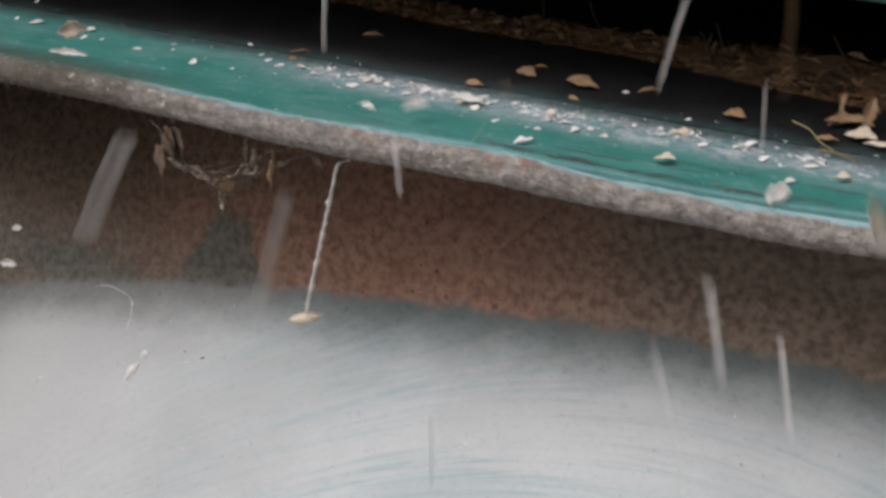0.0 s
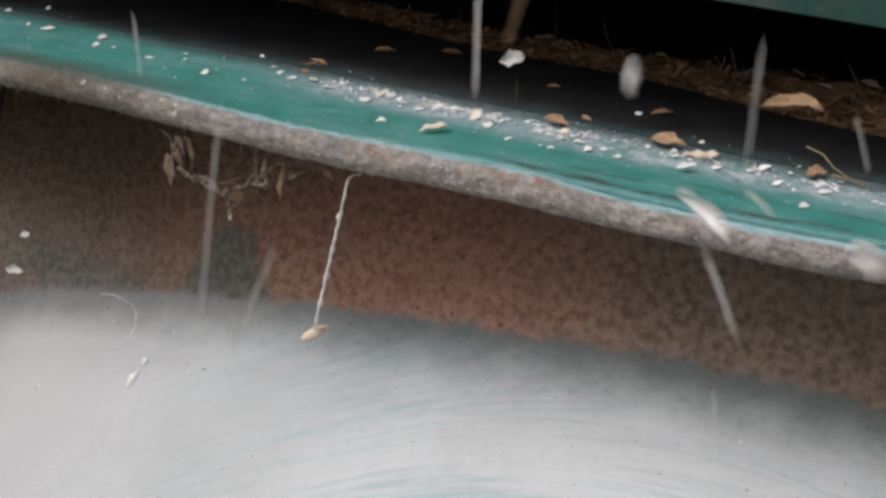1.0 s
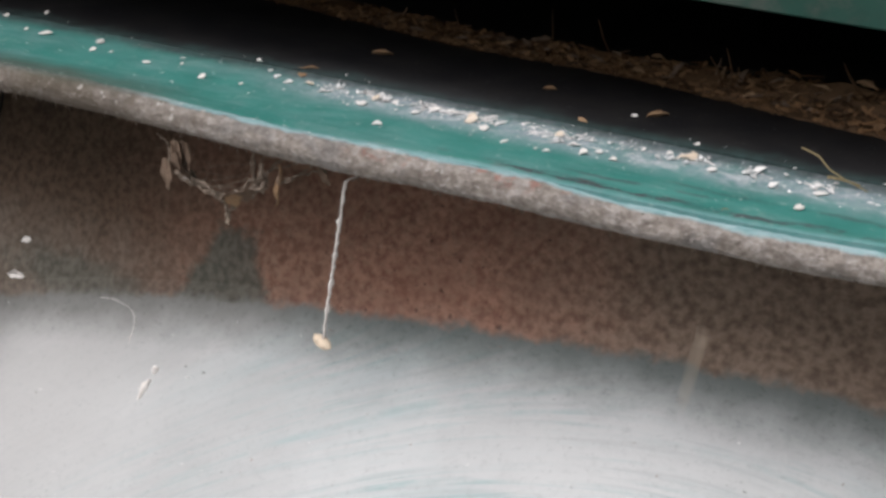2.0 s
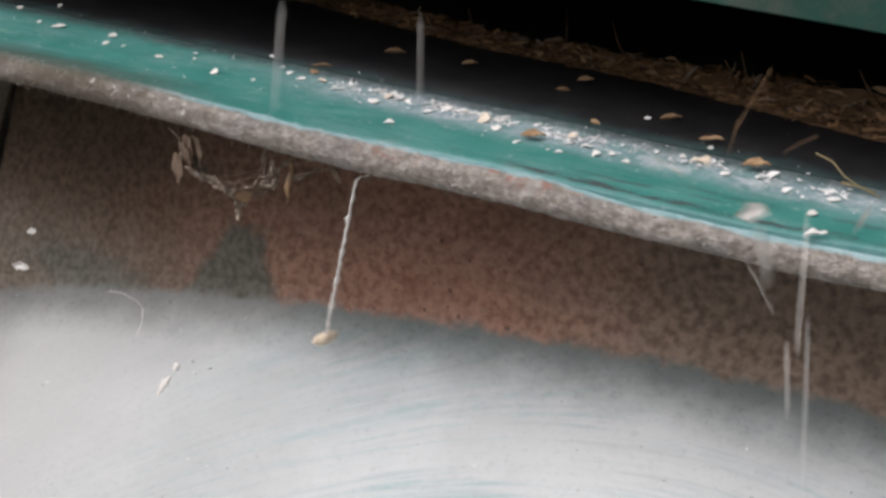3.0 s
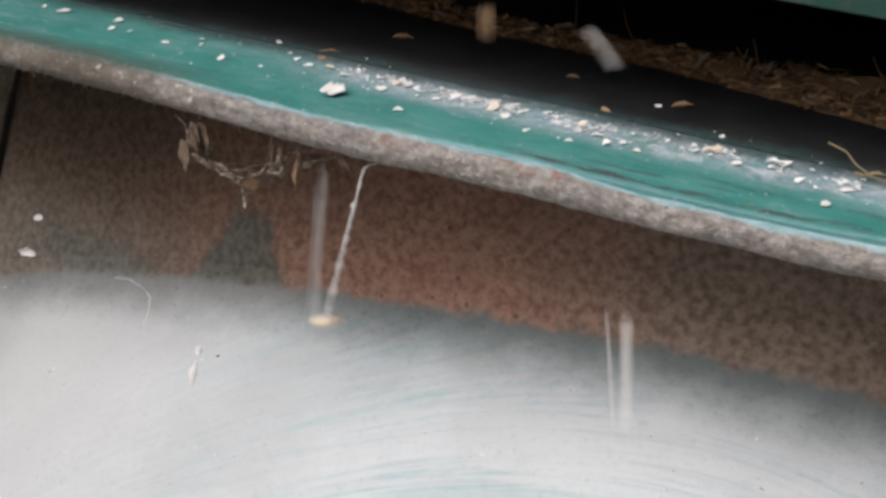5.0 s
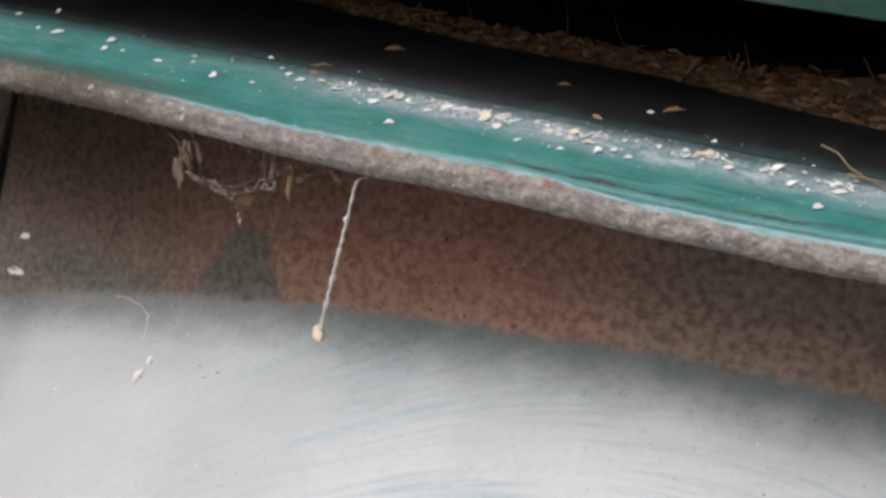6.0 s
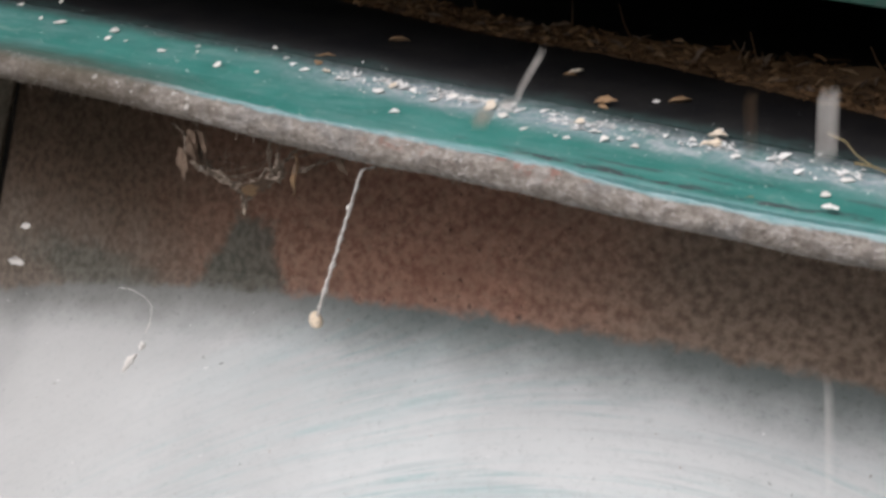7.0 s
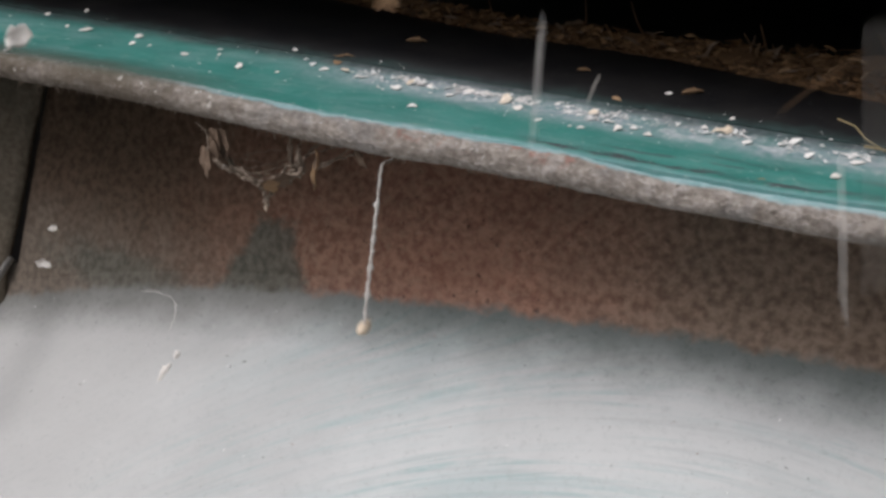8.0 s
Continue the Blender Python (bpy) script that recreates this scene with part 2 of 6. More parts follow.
def rust_colour(n):
    """Coarse scaly rust, browner and darker towards one end: its colour, and its grit for the relief."""
    grit = n.noise(330, 3, 0.55)
    big = n.noise(42, 5, 0.65)
    c = n.mix(n.span(grit, 0.32, 0.68), (0.235, 0.126, 0.091), (0.40, 0.228, 0.166))
    c = n.mix(n.span(n.noise(110, 5, 0.68), 0.42, 0.62, 0, 0.8), c, n.mix(n.span(grit, 0.35, 0.62), (0.255, 0.128, 0.092), (0.43, 0.235, 0.170)))
    # islands of darker scale, and pale worn crusts between them
    isle = n.noise(440, 2, 0.4, n.mapped((0.8, 1, 1.1), (12, 4, 33)), 0.6)
    c = n.mix(n.span(isle, 0.57, 0.70, 0, 0.30), c, (0.165, 0.074, 0.054))
    c = n.mix(n.span(isle, 0.30, 0.42, 0.3, 0), c, (0.43, 0.285, 0.215))
    c = n.mix(n.span(big, 0.40, 0.68, 0, 0.5), c, (0.225, 0.112, 0.080))
    c = n.mix(n.span(n.noise(190, 4, 0.6, n.mapped((1, 1, 1), (25, 3, 47))), 0.61, 0.73, 0, 0.34), c, (0.070, 0.045, 0.034))
    c = n.mix(n.span(n.noise(300, 2, 0.4, n.mapped((1, 1, 1), (41, 12, 63))), 0.71, 0.76, 0, 0.6), c, (0.035, 0.026, 0.020))
    c = n.mix(n.span(n.noise(280, 3, 0.5, n.mapped((1, 1, 1), (0, 30, 10))), 0.56, 0.68, 0, 0.65), c, (0.34, 0.205, 0.150))
    c = n.mix(n.span(n.noise(620, 2, 0.4, n.mapped((1, 1, 1), (8, 2, 51))), 0.71, 0.75, 0, 0.75), c, (0.030, 0.022, 0.018))
    # brown dirt at the left end, darkened further to put its shade into the colour
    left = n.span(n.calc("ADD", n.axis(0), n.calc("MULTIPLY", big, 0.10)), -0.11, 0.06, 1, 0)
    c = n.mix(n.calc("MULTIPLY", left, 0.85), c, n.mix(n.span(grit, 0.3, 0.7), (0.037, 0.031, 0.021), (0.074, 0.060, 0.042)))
    # the colour is lifted again towards the foot at this end
    left_tone = n.calc("MULTIPLY", left, n.span(n.calc("ADD", n.axis(2), n.calc("MULTIPLY", n.noise(55, 5, 0.7), 0.030)), 0.780, 0.822, 0.6, 0))
    c = n.mix(left_tone, c, n.mix(n.span(grit, 0.3, 0.7), (0.155, 0.132, 0.110), (0.24, 0.205, 0.172)))
    right = n.span(n.calc("ADD", n.axis(0), n.calc("MULTIPLY", big, 0.06)), 0.045, 0.13, 0, 0.8)
    c = n.mix(right, c, n.mix(n.span(grit, 0.3, 0.7), (0.150, 0.117, 0.090), (0.305, 0.240, 0.187)))
    stain = n.calc("ADD", n.near((-0.188, 0.07, 0.835), (0.013, 0.05, 0.016)), n.calc("MULTIPLY", n.noise(190, 5, 0.7), 1.2))
    c = n.mix(n.span(stain, 0.9, 1.6, 0.5, 0), c, (0.040, 0.034, 0.028))
    # scraps of paint
    ragged = n.noise(150, 6, 0.75)
    half = n.span(n.axis(2), 0.768, 0.808, 0.0270, 0.0085)
    a = n.calc("SUBTRACT", n.calc("ABSOLUTE", n.calc("ADD", n.axis(0), 0.0780)), half)
    a = n.calc("MAXIMUM", a, n.calc("SUBTRACT", n.axis(2), 0.8060))
    a = n.calc("ADD", a, n.calc("MULTIPLY", n.calc("SUBTRACT", ragged, 0.5), 0.016))
    b = n.calc("ADD", n.near((-0.150, WALL_Y, 0.772), (0.055, 0.05, 0.009)), n.calc("MULTIPLY", n.noise(140, 5, 0.7), 1.5))
    paint = n.calc("MAXIMUM", n.span(a, -0.003, 0.003, 0.75, 0), n.span(b, 1.15, 2.0, 0.5, 0))
    c = n.mix(paint, c, n.mix(n.span(grit, 0.3, 0.7), (0.058, 0.070, 0.060), (0.100, 0.114, 0.098)))
    return c, grit


def rust():
    n = Nodes("scaly_rust", rough=0.95, spec=0.1)
    scale = n.cells(360, n.mapped((1, 1, 1)))
    c, grit = rust_colour(n)
    n.bump(n.calc("ADD", n.calc("MULTIPLY", scale, 0.6), grit), 0.6, 0.0011)
    return n.done(c)


ARC = 2.28


def drum_paint():
    """Chalky grey sheet, wiped in long arcs, green paint showing through thinly."""
    n = Nodes("chalky_grey_sheet", rough=0.55, spec=0.35)
    x = n.calc("SUBTRACT", n.axis(0), 0.11)
    arc = n.calc("ADD", n.axis(1), n.calc("MULTIPLY", n.calc("MULTIPLY", x, x), ARC))
    co = n.t.nodes.new("ShaderNodeCombineXYZ")
    n.link(n.axis(0), co.inputs[0])
    n.link(arc, co.inputs[1])
    flow = co.outputs[0]
    fine = n.noise(1.0, 6, 0.7, n.mapped((13, 310, 1), src=flow), 0.5)
    broad = n.noise(1.0, 5, 0.6, n.mapped((9, 60, 1), src=flow), 0.6)
    cloud = n.noise(16, 4)
    c = n.mix(n.span(cloud, 0.3, 0.7), (0.47, 0.475, 0.475), (0.57, 0.575, 0.575))
    # left end toned to a warmer, slightly darker grey
    left_tone = n.span(n.calc("ADD", n.axis(0), n.calc("MULTIPLY", n.noise(24, 5, 0.7), 0.10)), -0.10, 0.06, 1, 0)
    c = n.mix(n.calc("MULTIPLY", left_tone, 0.6), c, (0.43, 0.42, 0.41))
    c = n.mix(n.calc("MULTIPLY", n.span(fine, 0.45, 0.63), n.calc("MULTIPLY", n.span(broad, 0.42, 0.62, 0.15, 0.8), n.calc("MULTIPLY", n.span(n.noise(11, 3), 0.35, 0.62, 0.25, 1.0), n.calc("MULTIPLY", n.span(n.axis(0), -0.12, -0.02), n.span(n.noise(85, 5, 0.7), 0.32, 0.56, 0.25, 1.0))))), c, (0.265, 0.405, 0.415))
    tint = n.noise(1.0, 4, 0.6, n.mapped((7, 26, 1), (0, 5, 0), src=flow), 0.8)
    c = n.mix(n.calc("MULTIPLY", n.span(tint, 0.45, 0.66, 0, 0.55), n.span(n.axis(0), -0.12, 0.0)), c, (0.415, 0.495, 0.505))
    c = n.mix(n.calc("MULTIPLY", n.span(broad, 0.58, 0.72, 0, 0.35), n.span(n.axis(0), -0.10, 0.0)), c, (0.66, 0.66, 0.66))
    c = n.mix(n.span(n.noise(330, 5, 0.75), 0.50, 0.74, 0, 0.36), c, (0.34, 0.355, 0.355))
    c = n.mix(n.span(n.noise(700, 4, 0.7), 0.58, 0.72, 0, 0.5), c, (0.27, 0.29, 0.29))
    c = n.mix(n.span(n.noise(420, 2), 0.73, 0.78, 0, 0.8), c, (0.08, 0.075, 0.07))
    wipe = n.noise(1.0, 5, 0.7, n.mapped((16, 380, 1), (0, 0, 1), src=flow), 1.0)
    c = n.mix(n.calc("MULTIPLY", n.span(wipe, 0.50, 0.66, 0, 0.30), n.span(n.axis(0), -0.12, -0.01, 0.3, 1)), c, (0.36, 0.375, 0.385))
    # grey-green grime, with the lip's soft shade put into the colour along the cove
    grime_shade = n.span(n.calc("ADD", n.axis(1), n.calc("MULTIPLY", n.noise(60, 5, 0.7), 0.012)), 0.018, 0.0395)
    c = n.mix(n.calc("MULTIPLY", grime_shade, 0.92), c, n.mix(n.span(n.axis(0), -0.08, 0.0), (0.165, 0.165, 0.155), (0.112, 0.130, 0.122)))
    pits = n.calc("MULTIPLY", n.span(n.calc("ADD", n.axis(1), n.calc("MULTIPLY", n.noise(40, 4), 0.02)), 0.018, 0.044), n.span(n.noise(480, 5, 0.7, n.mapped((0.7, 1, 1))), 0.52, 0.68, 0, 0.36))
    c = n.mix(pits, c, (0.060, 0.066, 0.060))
    bleed = n.span(n.calc("ADD", n.axis(1), n.calc("MULTIPLY", n.noise(105, 5, 0.66), 0.0062)), 0.0340, 0.0366)
    c = n.mix(bleed, c, rust_colour(n)[0])
    n.bump(n.calc("ADD", n.calc("ADD", fine, n.noise(500, 4)), n.calc("MULTIPLY", n.calc("MULTIPLY", bleed, n.noise(340, 6, 0.72)), 9.0)), 0.12, 0.0006)
    return n.done(c, n.calc("MAXIMUM", n.span(fine, 0.3, 0.7, 0.48, 0.66), n.calc("MULTIPLY", n.calc("MAXIMUM", bleed, n.calc("MULTIPLY", grime_shade, 0.8)), 0.97)))


def dirty_panel():
    n = Nodes("dusty_brown_panel", rough=0.9, spec=0.15)
    g = n.noise(380, 5, 0.7)
    c = n.mix(n.span(g, 0.3, 0.7), (0.105, 0.085, 0.065), (0.19, 0.16, 0.125))
    c = n.mix(n.span(n.noise(45, 5), 0.45, 0.65, 0, 0.6), c, (0.075, 0.070, 0.055))
    n.bump(g, 0.5, 0.0008)
    return n.done(c)


def dull_steel():
    n = Nodes("dusty_dull_steel", rough=0.7, spec=0.3)
    g = n.noise(420, 5, 0.7)
    n.bump(g, 0.4, 0.0006)
    return n.done(n.mix(n.span(g, 0.3, 0.7), (0.22, 0.21, 0.20), (0.40, 0.39, 0.37)))


def hood_paint():
    n = Nodes("faded_green_enamel", rough=0.55, spec=0.3)
    c = n.mix(n.span(n.noise(40, 5), 0.3, 0.7), (0.014, 0.055, 0.042), (0.026, 0.080, 0.062))
    c = n.mix(n.span(n.noise(90, 6, 0.75), 0.42, 0.66, 0, 0.8), c, (0.070, 0.084, 0.072))
    c = n.mix(n.span(n.noise(260, 5, 0.7), 0.60, 0.70, 0, 0.6), c, (0.12, 0.13, 0.105))
    n.bump(n.noise(300, 4), 0.2, 0.0005)
    return n.done(c)


def chaff(name, low, high, deep, rough=0.6):
    """Dry husk: fine length-wise fibre, each piece a little different."""
    n = Nodes(name, rough=rough, spec=0.3)
    fibre = n.noise(1.0, 5, 0.6, n.mapped((1.5, 13, 8)))
    c = n.mix(n.span(fibre, 0.3, 0.7), low, high)
    c = n.mix(n.span(n.chance(), 0.0, 1.0, 0.0, 0.45), c, deep)
    c = n.mix(n.span(n.noise(4.5, 3), 0.55, 0.72, 0, 0.5), c, deep)
    n.b.inputs["Subsurface Weight"].default_value = 0.0
    n.bump(fibre, 0.3, 0.02)
    return n.done(c)


def straw_stuff(name, low, high):
    n = Nodes(name, rough=0.7, spec=0.2)
    c = n.mix(n.island(), low, high)
    c = n.mix(n.span(n.noise(500, 4), 0.5, 0.7, 0, 0.5), c, tuple(v * 0.45 for v in low))
    return n.done(c)


def silk():
    n = Nodes("dusty_silk", rough=0.9, spec=0.1)
    return n.done(n.mix(n.span(n.noise(700, 3), 0.3, 0.7), (0.135, 0.105, 0.083), (0.29, 0.232, 0.185)))


def white_silk():
    n = Nodes("pale_twisted_silk", rough=0.8, spec=0.2)
    return n.done(n.mix(n.span(n.noise(900, 3), 0.35, 0.65), (0.66, 0.61, 0.57), (0.90, 0.86, 0.82)))


def soil():
    n = Nodes("trodden_earth", rough=0.95, spec=0.1)
    g = n.noise(60, 6, 0.7)
    c = n.mix(n.span(n.noise(3, 5), 0.3, 0.7), (0.085, 0.070, 0.054), (0.14, 0.118, 0.090))
    c = n.mix(n.span(g, 0.5, 0.7, 0, 0.6), c, (0.20, 0.17, 0.12))
    n.bump(g, 0.6, 0.01)
    return n.done(c)


GREEN, BLACK, RIM, RUST, DRUM = tray_paint(), inner_black(), rim_metal(), rust(), drum_paint()
PANEL, HOOD, SILK, PALE_SILK, SOIL = dirty_panel(), hood_paint(), silk(), white_silk(), soil()
DUSTY = chaff("dusty_husk", (0.15, 0.105, 0.076), (0.27, 0.190, 0.138), (0.11, 0.075, 0.054), 0.9)
WHITE = chaff("white_husk", (0.80, 0.77, 0.74), (0.92, 0.90, 0.88), (0.74, 0.67, 0.60))
CREAM = chaff("cream_husk", (0.68, 0.57, 0.45), (0.85, 0.76, 0.65), (0.60, 0.46, 0.33))
TAN = chaff("tan_husk", (0.31, 0.190, 0.105), (0.47, 0.315, 0.185), (0.22, 0.125, 0.065))
STRAW = straw_stuff("broken_straw", (0.048, 0.028, 0.016), (0.29, 0.165, 0.082))
PALE_STRAW = straw_stuff("pale_straw", (0.24, 0.19, 0.10), (0.36, 0.29, 0.17))
MEAL = straw_stuff("husk_crumbs", (0.58, 0.56, 0.54), (0.92, 0.91, 0.90))
CREAM_SOLID = straw_stuff("cream_grain", (0.68, 0.55, 0.41), (0.80, 0.69, 0.56))
KINDS = {"white": WHITE, "cream": CREAM, "tan": TAN, "dusty": DUSTY}


# ---- building helpers ----
def part(name, bm, material, parent=None, label=""):
    """Links a bmesh as one mesh object under a thing."""
    me = bpy.data.meshes.new(name)
    bm.to_mesh(me)
    bm.free()
    me.materials.append(material)
    ob = new(name, me)
    if parent is not None:
        ob.parent = parent
    if label:
        ob["label"] = label
    return ob


def smooth(ob):
    for p in ob.data.polygons:
        p.use_smooth = True
    return ob


def sheet(fn, us, vs, thick):
    """A sheet over a grid: fn(u, v) gives the point; closed, with thickness downwards along -thick."""
    bm = bmesh.new()
    off = Vector(thick)
    top = [[bm.verts.new(fn(u, v)) for v in vs] for u in us]
    low = [[bm.verts.new(Vector(fn(u, v)) + off) for v in vs] for u in us]
    for i in range(len(us) - 1):
        for j in range(len(vs) - 1):
            bm.faces.new((top[i][j], top[i + 1][j], top[i + 1][j + 1], top[i][j + 1]))
            bm.faces.new((low[i][j], low[i][j + 1], low[i + 1][j + 1], low[i + 1][j]))
    n, m = len(us) - 1, len(vs) - 1
    for i in range(n):
        bm.faces.new((top[i][0], low[i][0], low[i + 1][0], top[i + 1][0]))
        bm.faces.new((top[i][m], top[i + 1][m], low[i + 1][m], low[i][m]))
    for j in range(m):
        bm.faces.new((top[0][j], top[0][j + 1], low[0][j + 1], low[0][j]))
        bm.faces.new((top[n][j], low[n][j], low[n][j + 1], top[n][j + 1]))
    bmesh.ops.recalc_face_normals(bm, faces=bm.faces)
    return bm


def steps(a, b, n):
    return [a + (b - a) * i / n for i in range(n + 1)]


def box(x0, x1, y0, y1, z0, z1, bevel=0.0):
    bm = bmesh.new()
    bmesh.ops.create_cube(bm, size=1.0)
    for v in bm.verts:
        v.co = Vector(((x0 + x1) / 2 + v.co.x * (x1 - x0), (y0 + y1) / 2 + v.co.y * (y1 - y0), (z0 + z1) / 2 + v.co.z * (z1 - z0)))
    if bevel:
        bmesh.ops.bevel(bm, geom=bm.edges[:], offset=bevel, segments=2, affect="EDGES")
    return bm


def tube(bm, points, radii, sides=6):
    """A tapering tube through points."""
    rings = []
    for i, p in enumerate(points):
        a = Vector(points[max(i - 1, 0)])
        b = Vector(points[min(i + 1, len(points) - 1)])
        d = (b - a).normalized()
        e = d.cross(Vector((0.31, 0.77, 0.55))).normalized()
        f = d.cross(e)
        rings.append([bm.verts.new(Vector(p) + (e * math.cos(k * math.tau / sides) + f * math.sin(k * math.tau / sides)) * radii[i]) for k in range(sides)])
    for r, s in zip(rings, rings[1:]):
        for k in range(sides):
            bm.faces.new((r[k], r[(k + 1) % sides], s[(k + 1) % sides], s[k]))
    bm.faces.new(rings[0][::-1])
    bm.faces.new(rings[-1])


# ---- ground ----
rnd = random.Random(4)
bm = bmesh.new()
R0 = [0.0, 0.4, 0.8, 1.4, 2.5, 5, 12, 40, 200, 1500]
rings = []
for r in R0[1:]:
    rings.append([bm.verts.new((r * math.cos(a * math.tau / 40), r * math.sin(a * math.tau / 40), rnd.uniform(-0.006, 0.006) if r < 40 else 0)) for a in range(40)])
mid = bm.verts.new((0, 0, 0))
for a in range(40):
    bm.faces.new((mid, rings[0][a], rings[0][(a + 1) % 40]))
    for r, s in zip(rings, rings[1:]):
        bm.faces.new((r[a], s[a], s[(a + 1) % 40], r[(a + 1) % 40]))
tagged(part("ground", bm, SOIL), "trodden bare earth yard strewn with chaff", "ground", kind="structure")

# unseen wall, added behind the camera to cut the low light
tagged(part("light_block_wall", box(-6.0, 6.0, -4.4, -4.2, 0.0, 2.0, 0.01), PANEL), "unseen plain brown wall, added to block low light", "wall", kind="structure")

# ---- the machine ----
machine = tagged(new("threshing_machine"), "old green threshing machine with a worn outlet tray and rusty panel", "machine")
X0, X1 = -0.46, 0.62


COVE = 0.034         # radius by which the panel turns into the sheet
LEAN_BACK = math.atan(0.5)
TURN = radians(73)


def foot(x):
    """Height at which the upright panel starts to turn outwards."""
    d, e = min(x - 0.11, 0.0), max(x - 0.12, 0.0)
    return 0.8045 + 0.03 * min(max(x, 0.0), 0.12) - d * d / 2.1 - e * e / 1.6


def floor_z(x, y):
    """Height of the chalky sheet below the outlet; past the panel it turns up behind it."""
    if y > WALL_Y:
        return foot(x) + 2 * (y - WALL_Y) - 0.0045 * min(1.0, (y - WALL_Y) / 0.004)
    out = max(WALL_Y - y, 0.0)
    reach = COVE * (math.cos(LEAN_BACK) - math.cos(TURN))
    if out < reach:
        return foot(x) - COVE * (math.sin(math.acos(math.cos(LEAN_BACK) - out / COVE)) - math.sin(LEAN_BACK))
    return foot(x) - COVE * (math.sin(TURN) - math.sin(LEAN_BACK)) - (out - reach) * 0.30


def lip_y(x):
    """The front edge, which is not quite parallel to the panel."""
    return -0.0055 - 0.032 * x


def ease(a, b, x):
    k = min(max((x - a) / (b - a), 0.0), 1.0)
    return k * k * (3 - 2 * k)


def lip_lift(x):
    """The edge has been bent: it rises towards one end, and bows a little along the rest."""
    return 0.0022 * ease(-0.012, -0.10, x) + 0.0006 * math.exp(-((x - 0.045) / 0.022) ** 2) + 0.0012 * ease(0.115, 0.16, x)


def rim_radius(x):
    return 0.0047 - 0.0006 * ease(0.055, 0.085, x)


def rim_z(x):
    """Height of the rolled edge's axis."""
    return LIP - 0.0001 - 0.004 * x + lip_lift(x) + rim_radius(x)


def tray_at(u, v):
    wob = 0.0005 * noise.noise((u * 14, v * 30, 0))
    return (u, v, TRAY + wob + lip_lift(u) * (1 - ease(0.0, 0.020, v - lip_y(u))))


def joint(u):
    """Where the green paint gives way to the near-black plate, along the tray."""
    return 0.036 - 0.075 * u


tray = (part("tray", sheet(lambda u, v: tray_at(u, lip_y(u) + v * (joint(u) - lip_y(u))), steps(X0, X1, 90), steps(0, 1, 8), (0, 0, -0.002)), GREEN, machine,
                   "sea-green enamelled steel tray, scratched and dusted with meal"))
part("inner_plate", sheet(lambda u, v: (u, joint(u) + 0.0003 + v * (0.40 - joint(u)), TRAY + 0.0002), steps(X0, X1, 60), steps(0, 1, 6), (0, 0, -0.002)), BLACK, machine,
     "near-black plate behind the green tray")

# rolled edge of the tray, lumpy with dirt
bm = bmesh.new()
around = bm.loops.layers.uv.new("around")
SIDES, rows = 20, []
for i, x in enumerate(steps(X0, X1, 420)):
    ring = []
    for k in range(SIDES):
        a = k * math.tau / SIDES
        q = rim_radius(x) * (1 + 0.10 * noise.noise((x * 60, math.cos(a) * 1.5, math.sin(a) * 1.5)) + 0.09 * noise.noise((x * 260, math.cos(a) * 3, math.sin(a) * 3)))
        ring.append(bm.verts.new((x, lip_y(x) + q * 0.92 * math.cos(a), rim_z(x) + q * math.sin(a))))
    rows.append(ring)
for r, s in zip(rows, rows[1:]):
    for k in range(SIDES):
        f = bm.faces.new((r[k], s[k], s[(k + 1) % SIDES], r[(k + 1) % SIDES]))
        for lp, a in zip(f.loops, (k, k, k + 1, k + 1)):
            lp[around].uv = (lp.vert.co.x, a / SIDES)
bm.faces.new(rows[0])
bm.faces.new(rows[-1][::-1])
bmesh.ops.recalc_face_normals(bm, faces=bm.faces)
smooth(part("rolled_edge", bm, RIM, machine, "rolled steel edge crusted grey with flecks of red primer"))

# rusty upright panel under the lip
WX0 = -0.2147
LEAN = 0.0844


def wall_edge(z):
    return WX0 + LEAN * (z - 0.80)


def panel_y(x, z):
    """The panel leans back towards its top."""
    return WALL_Y + 0.5 * max(z - foot(x), 0.0)


def wall_at(u, v):
    z = foot(wall_edge(0.79) + u * (X1 - wall_edge(0.79))) + v * 0.07
    x0 = wall_edge(z)
    x = x0 + u * (X1 - x0)
    z = foot(x) - 0.0030 + v * (TRAY - 0.0015 - foot(x) + 0.0015)
    rough = min(1.0, v * 8)
    return (x, panel_y(x, z) + 0.0003 * (1 - rough) + rough * (0.0010 * noise.noise((x * 25, z * 25, 0)) + 0.0007 * noise.noise((x * 120, z * 120, 3))), z)


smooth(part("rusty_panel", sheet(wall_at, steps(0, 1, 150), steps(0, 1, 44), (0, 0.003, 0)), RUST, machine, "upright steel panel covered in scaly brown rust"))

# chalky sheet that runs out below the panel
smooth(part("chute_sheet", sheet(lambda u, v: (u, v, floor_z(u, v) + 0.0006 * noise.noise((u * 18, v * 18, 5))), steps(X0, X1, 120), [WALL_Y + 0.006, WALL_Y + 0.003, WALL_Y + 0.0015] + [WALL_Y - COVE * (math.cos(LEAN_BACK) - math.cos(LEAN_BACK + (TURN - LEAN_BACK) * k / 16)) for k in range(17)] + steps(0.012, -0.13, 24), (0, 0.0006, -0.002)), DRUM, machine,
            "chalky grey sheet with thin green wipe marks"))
# end panel past the joint; its unseen forward turn is added to block light
smooth(part("end_panel", sheet(lambda u, v: (wall_edge(v) - 0.0035 - u * 0.09, panel_y(wall_edge(v), v) - 0.004 - 0.065 * u + 0.0009 * noise.noise((u * 9, v * 40, 7)), v), steps(0, 1, 30), steps(0.60, TRAY - 0.003, 40), (0, 0.003, 0)), PANEL, machine,
            "dusty brown end panel beyond a dark joint"))
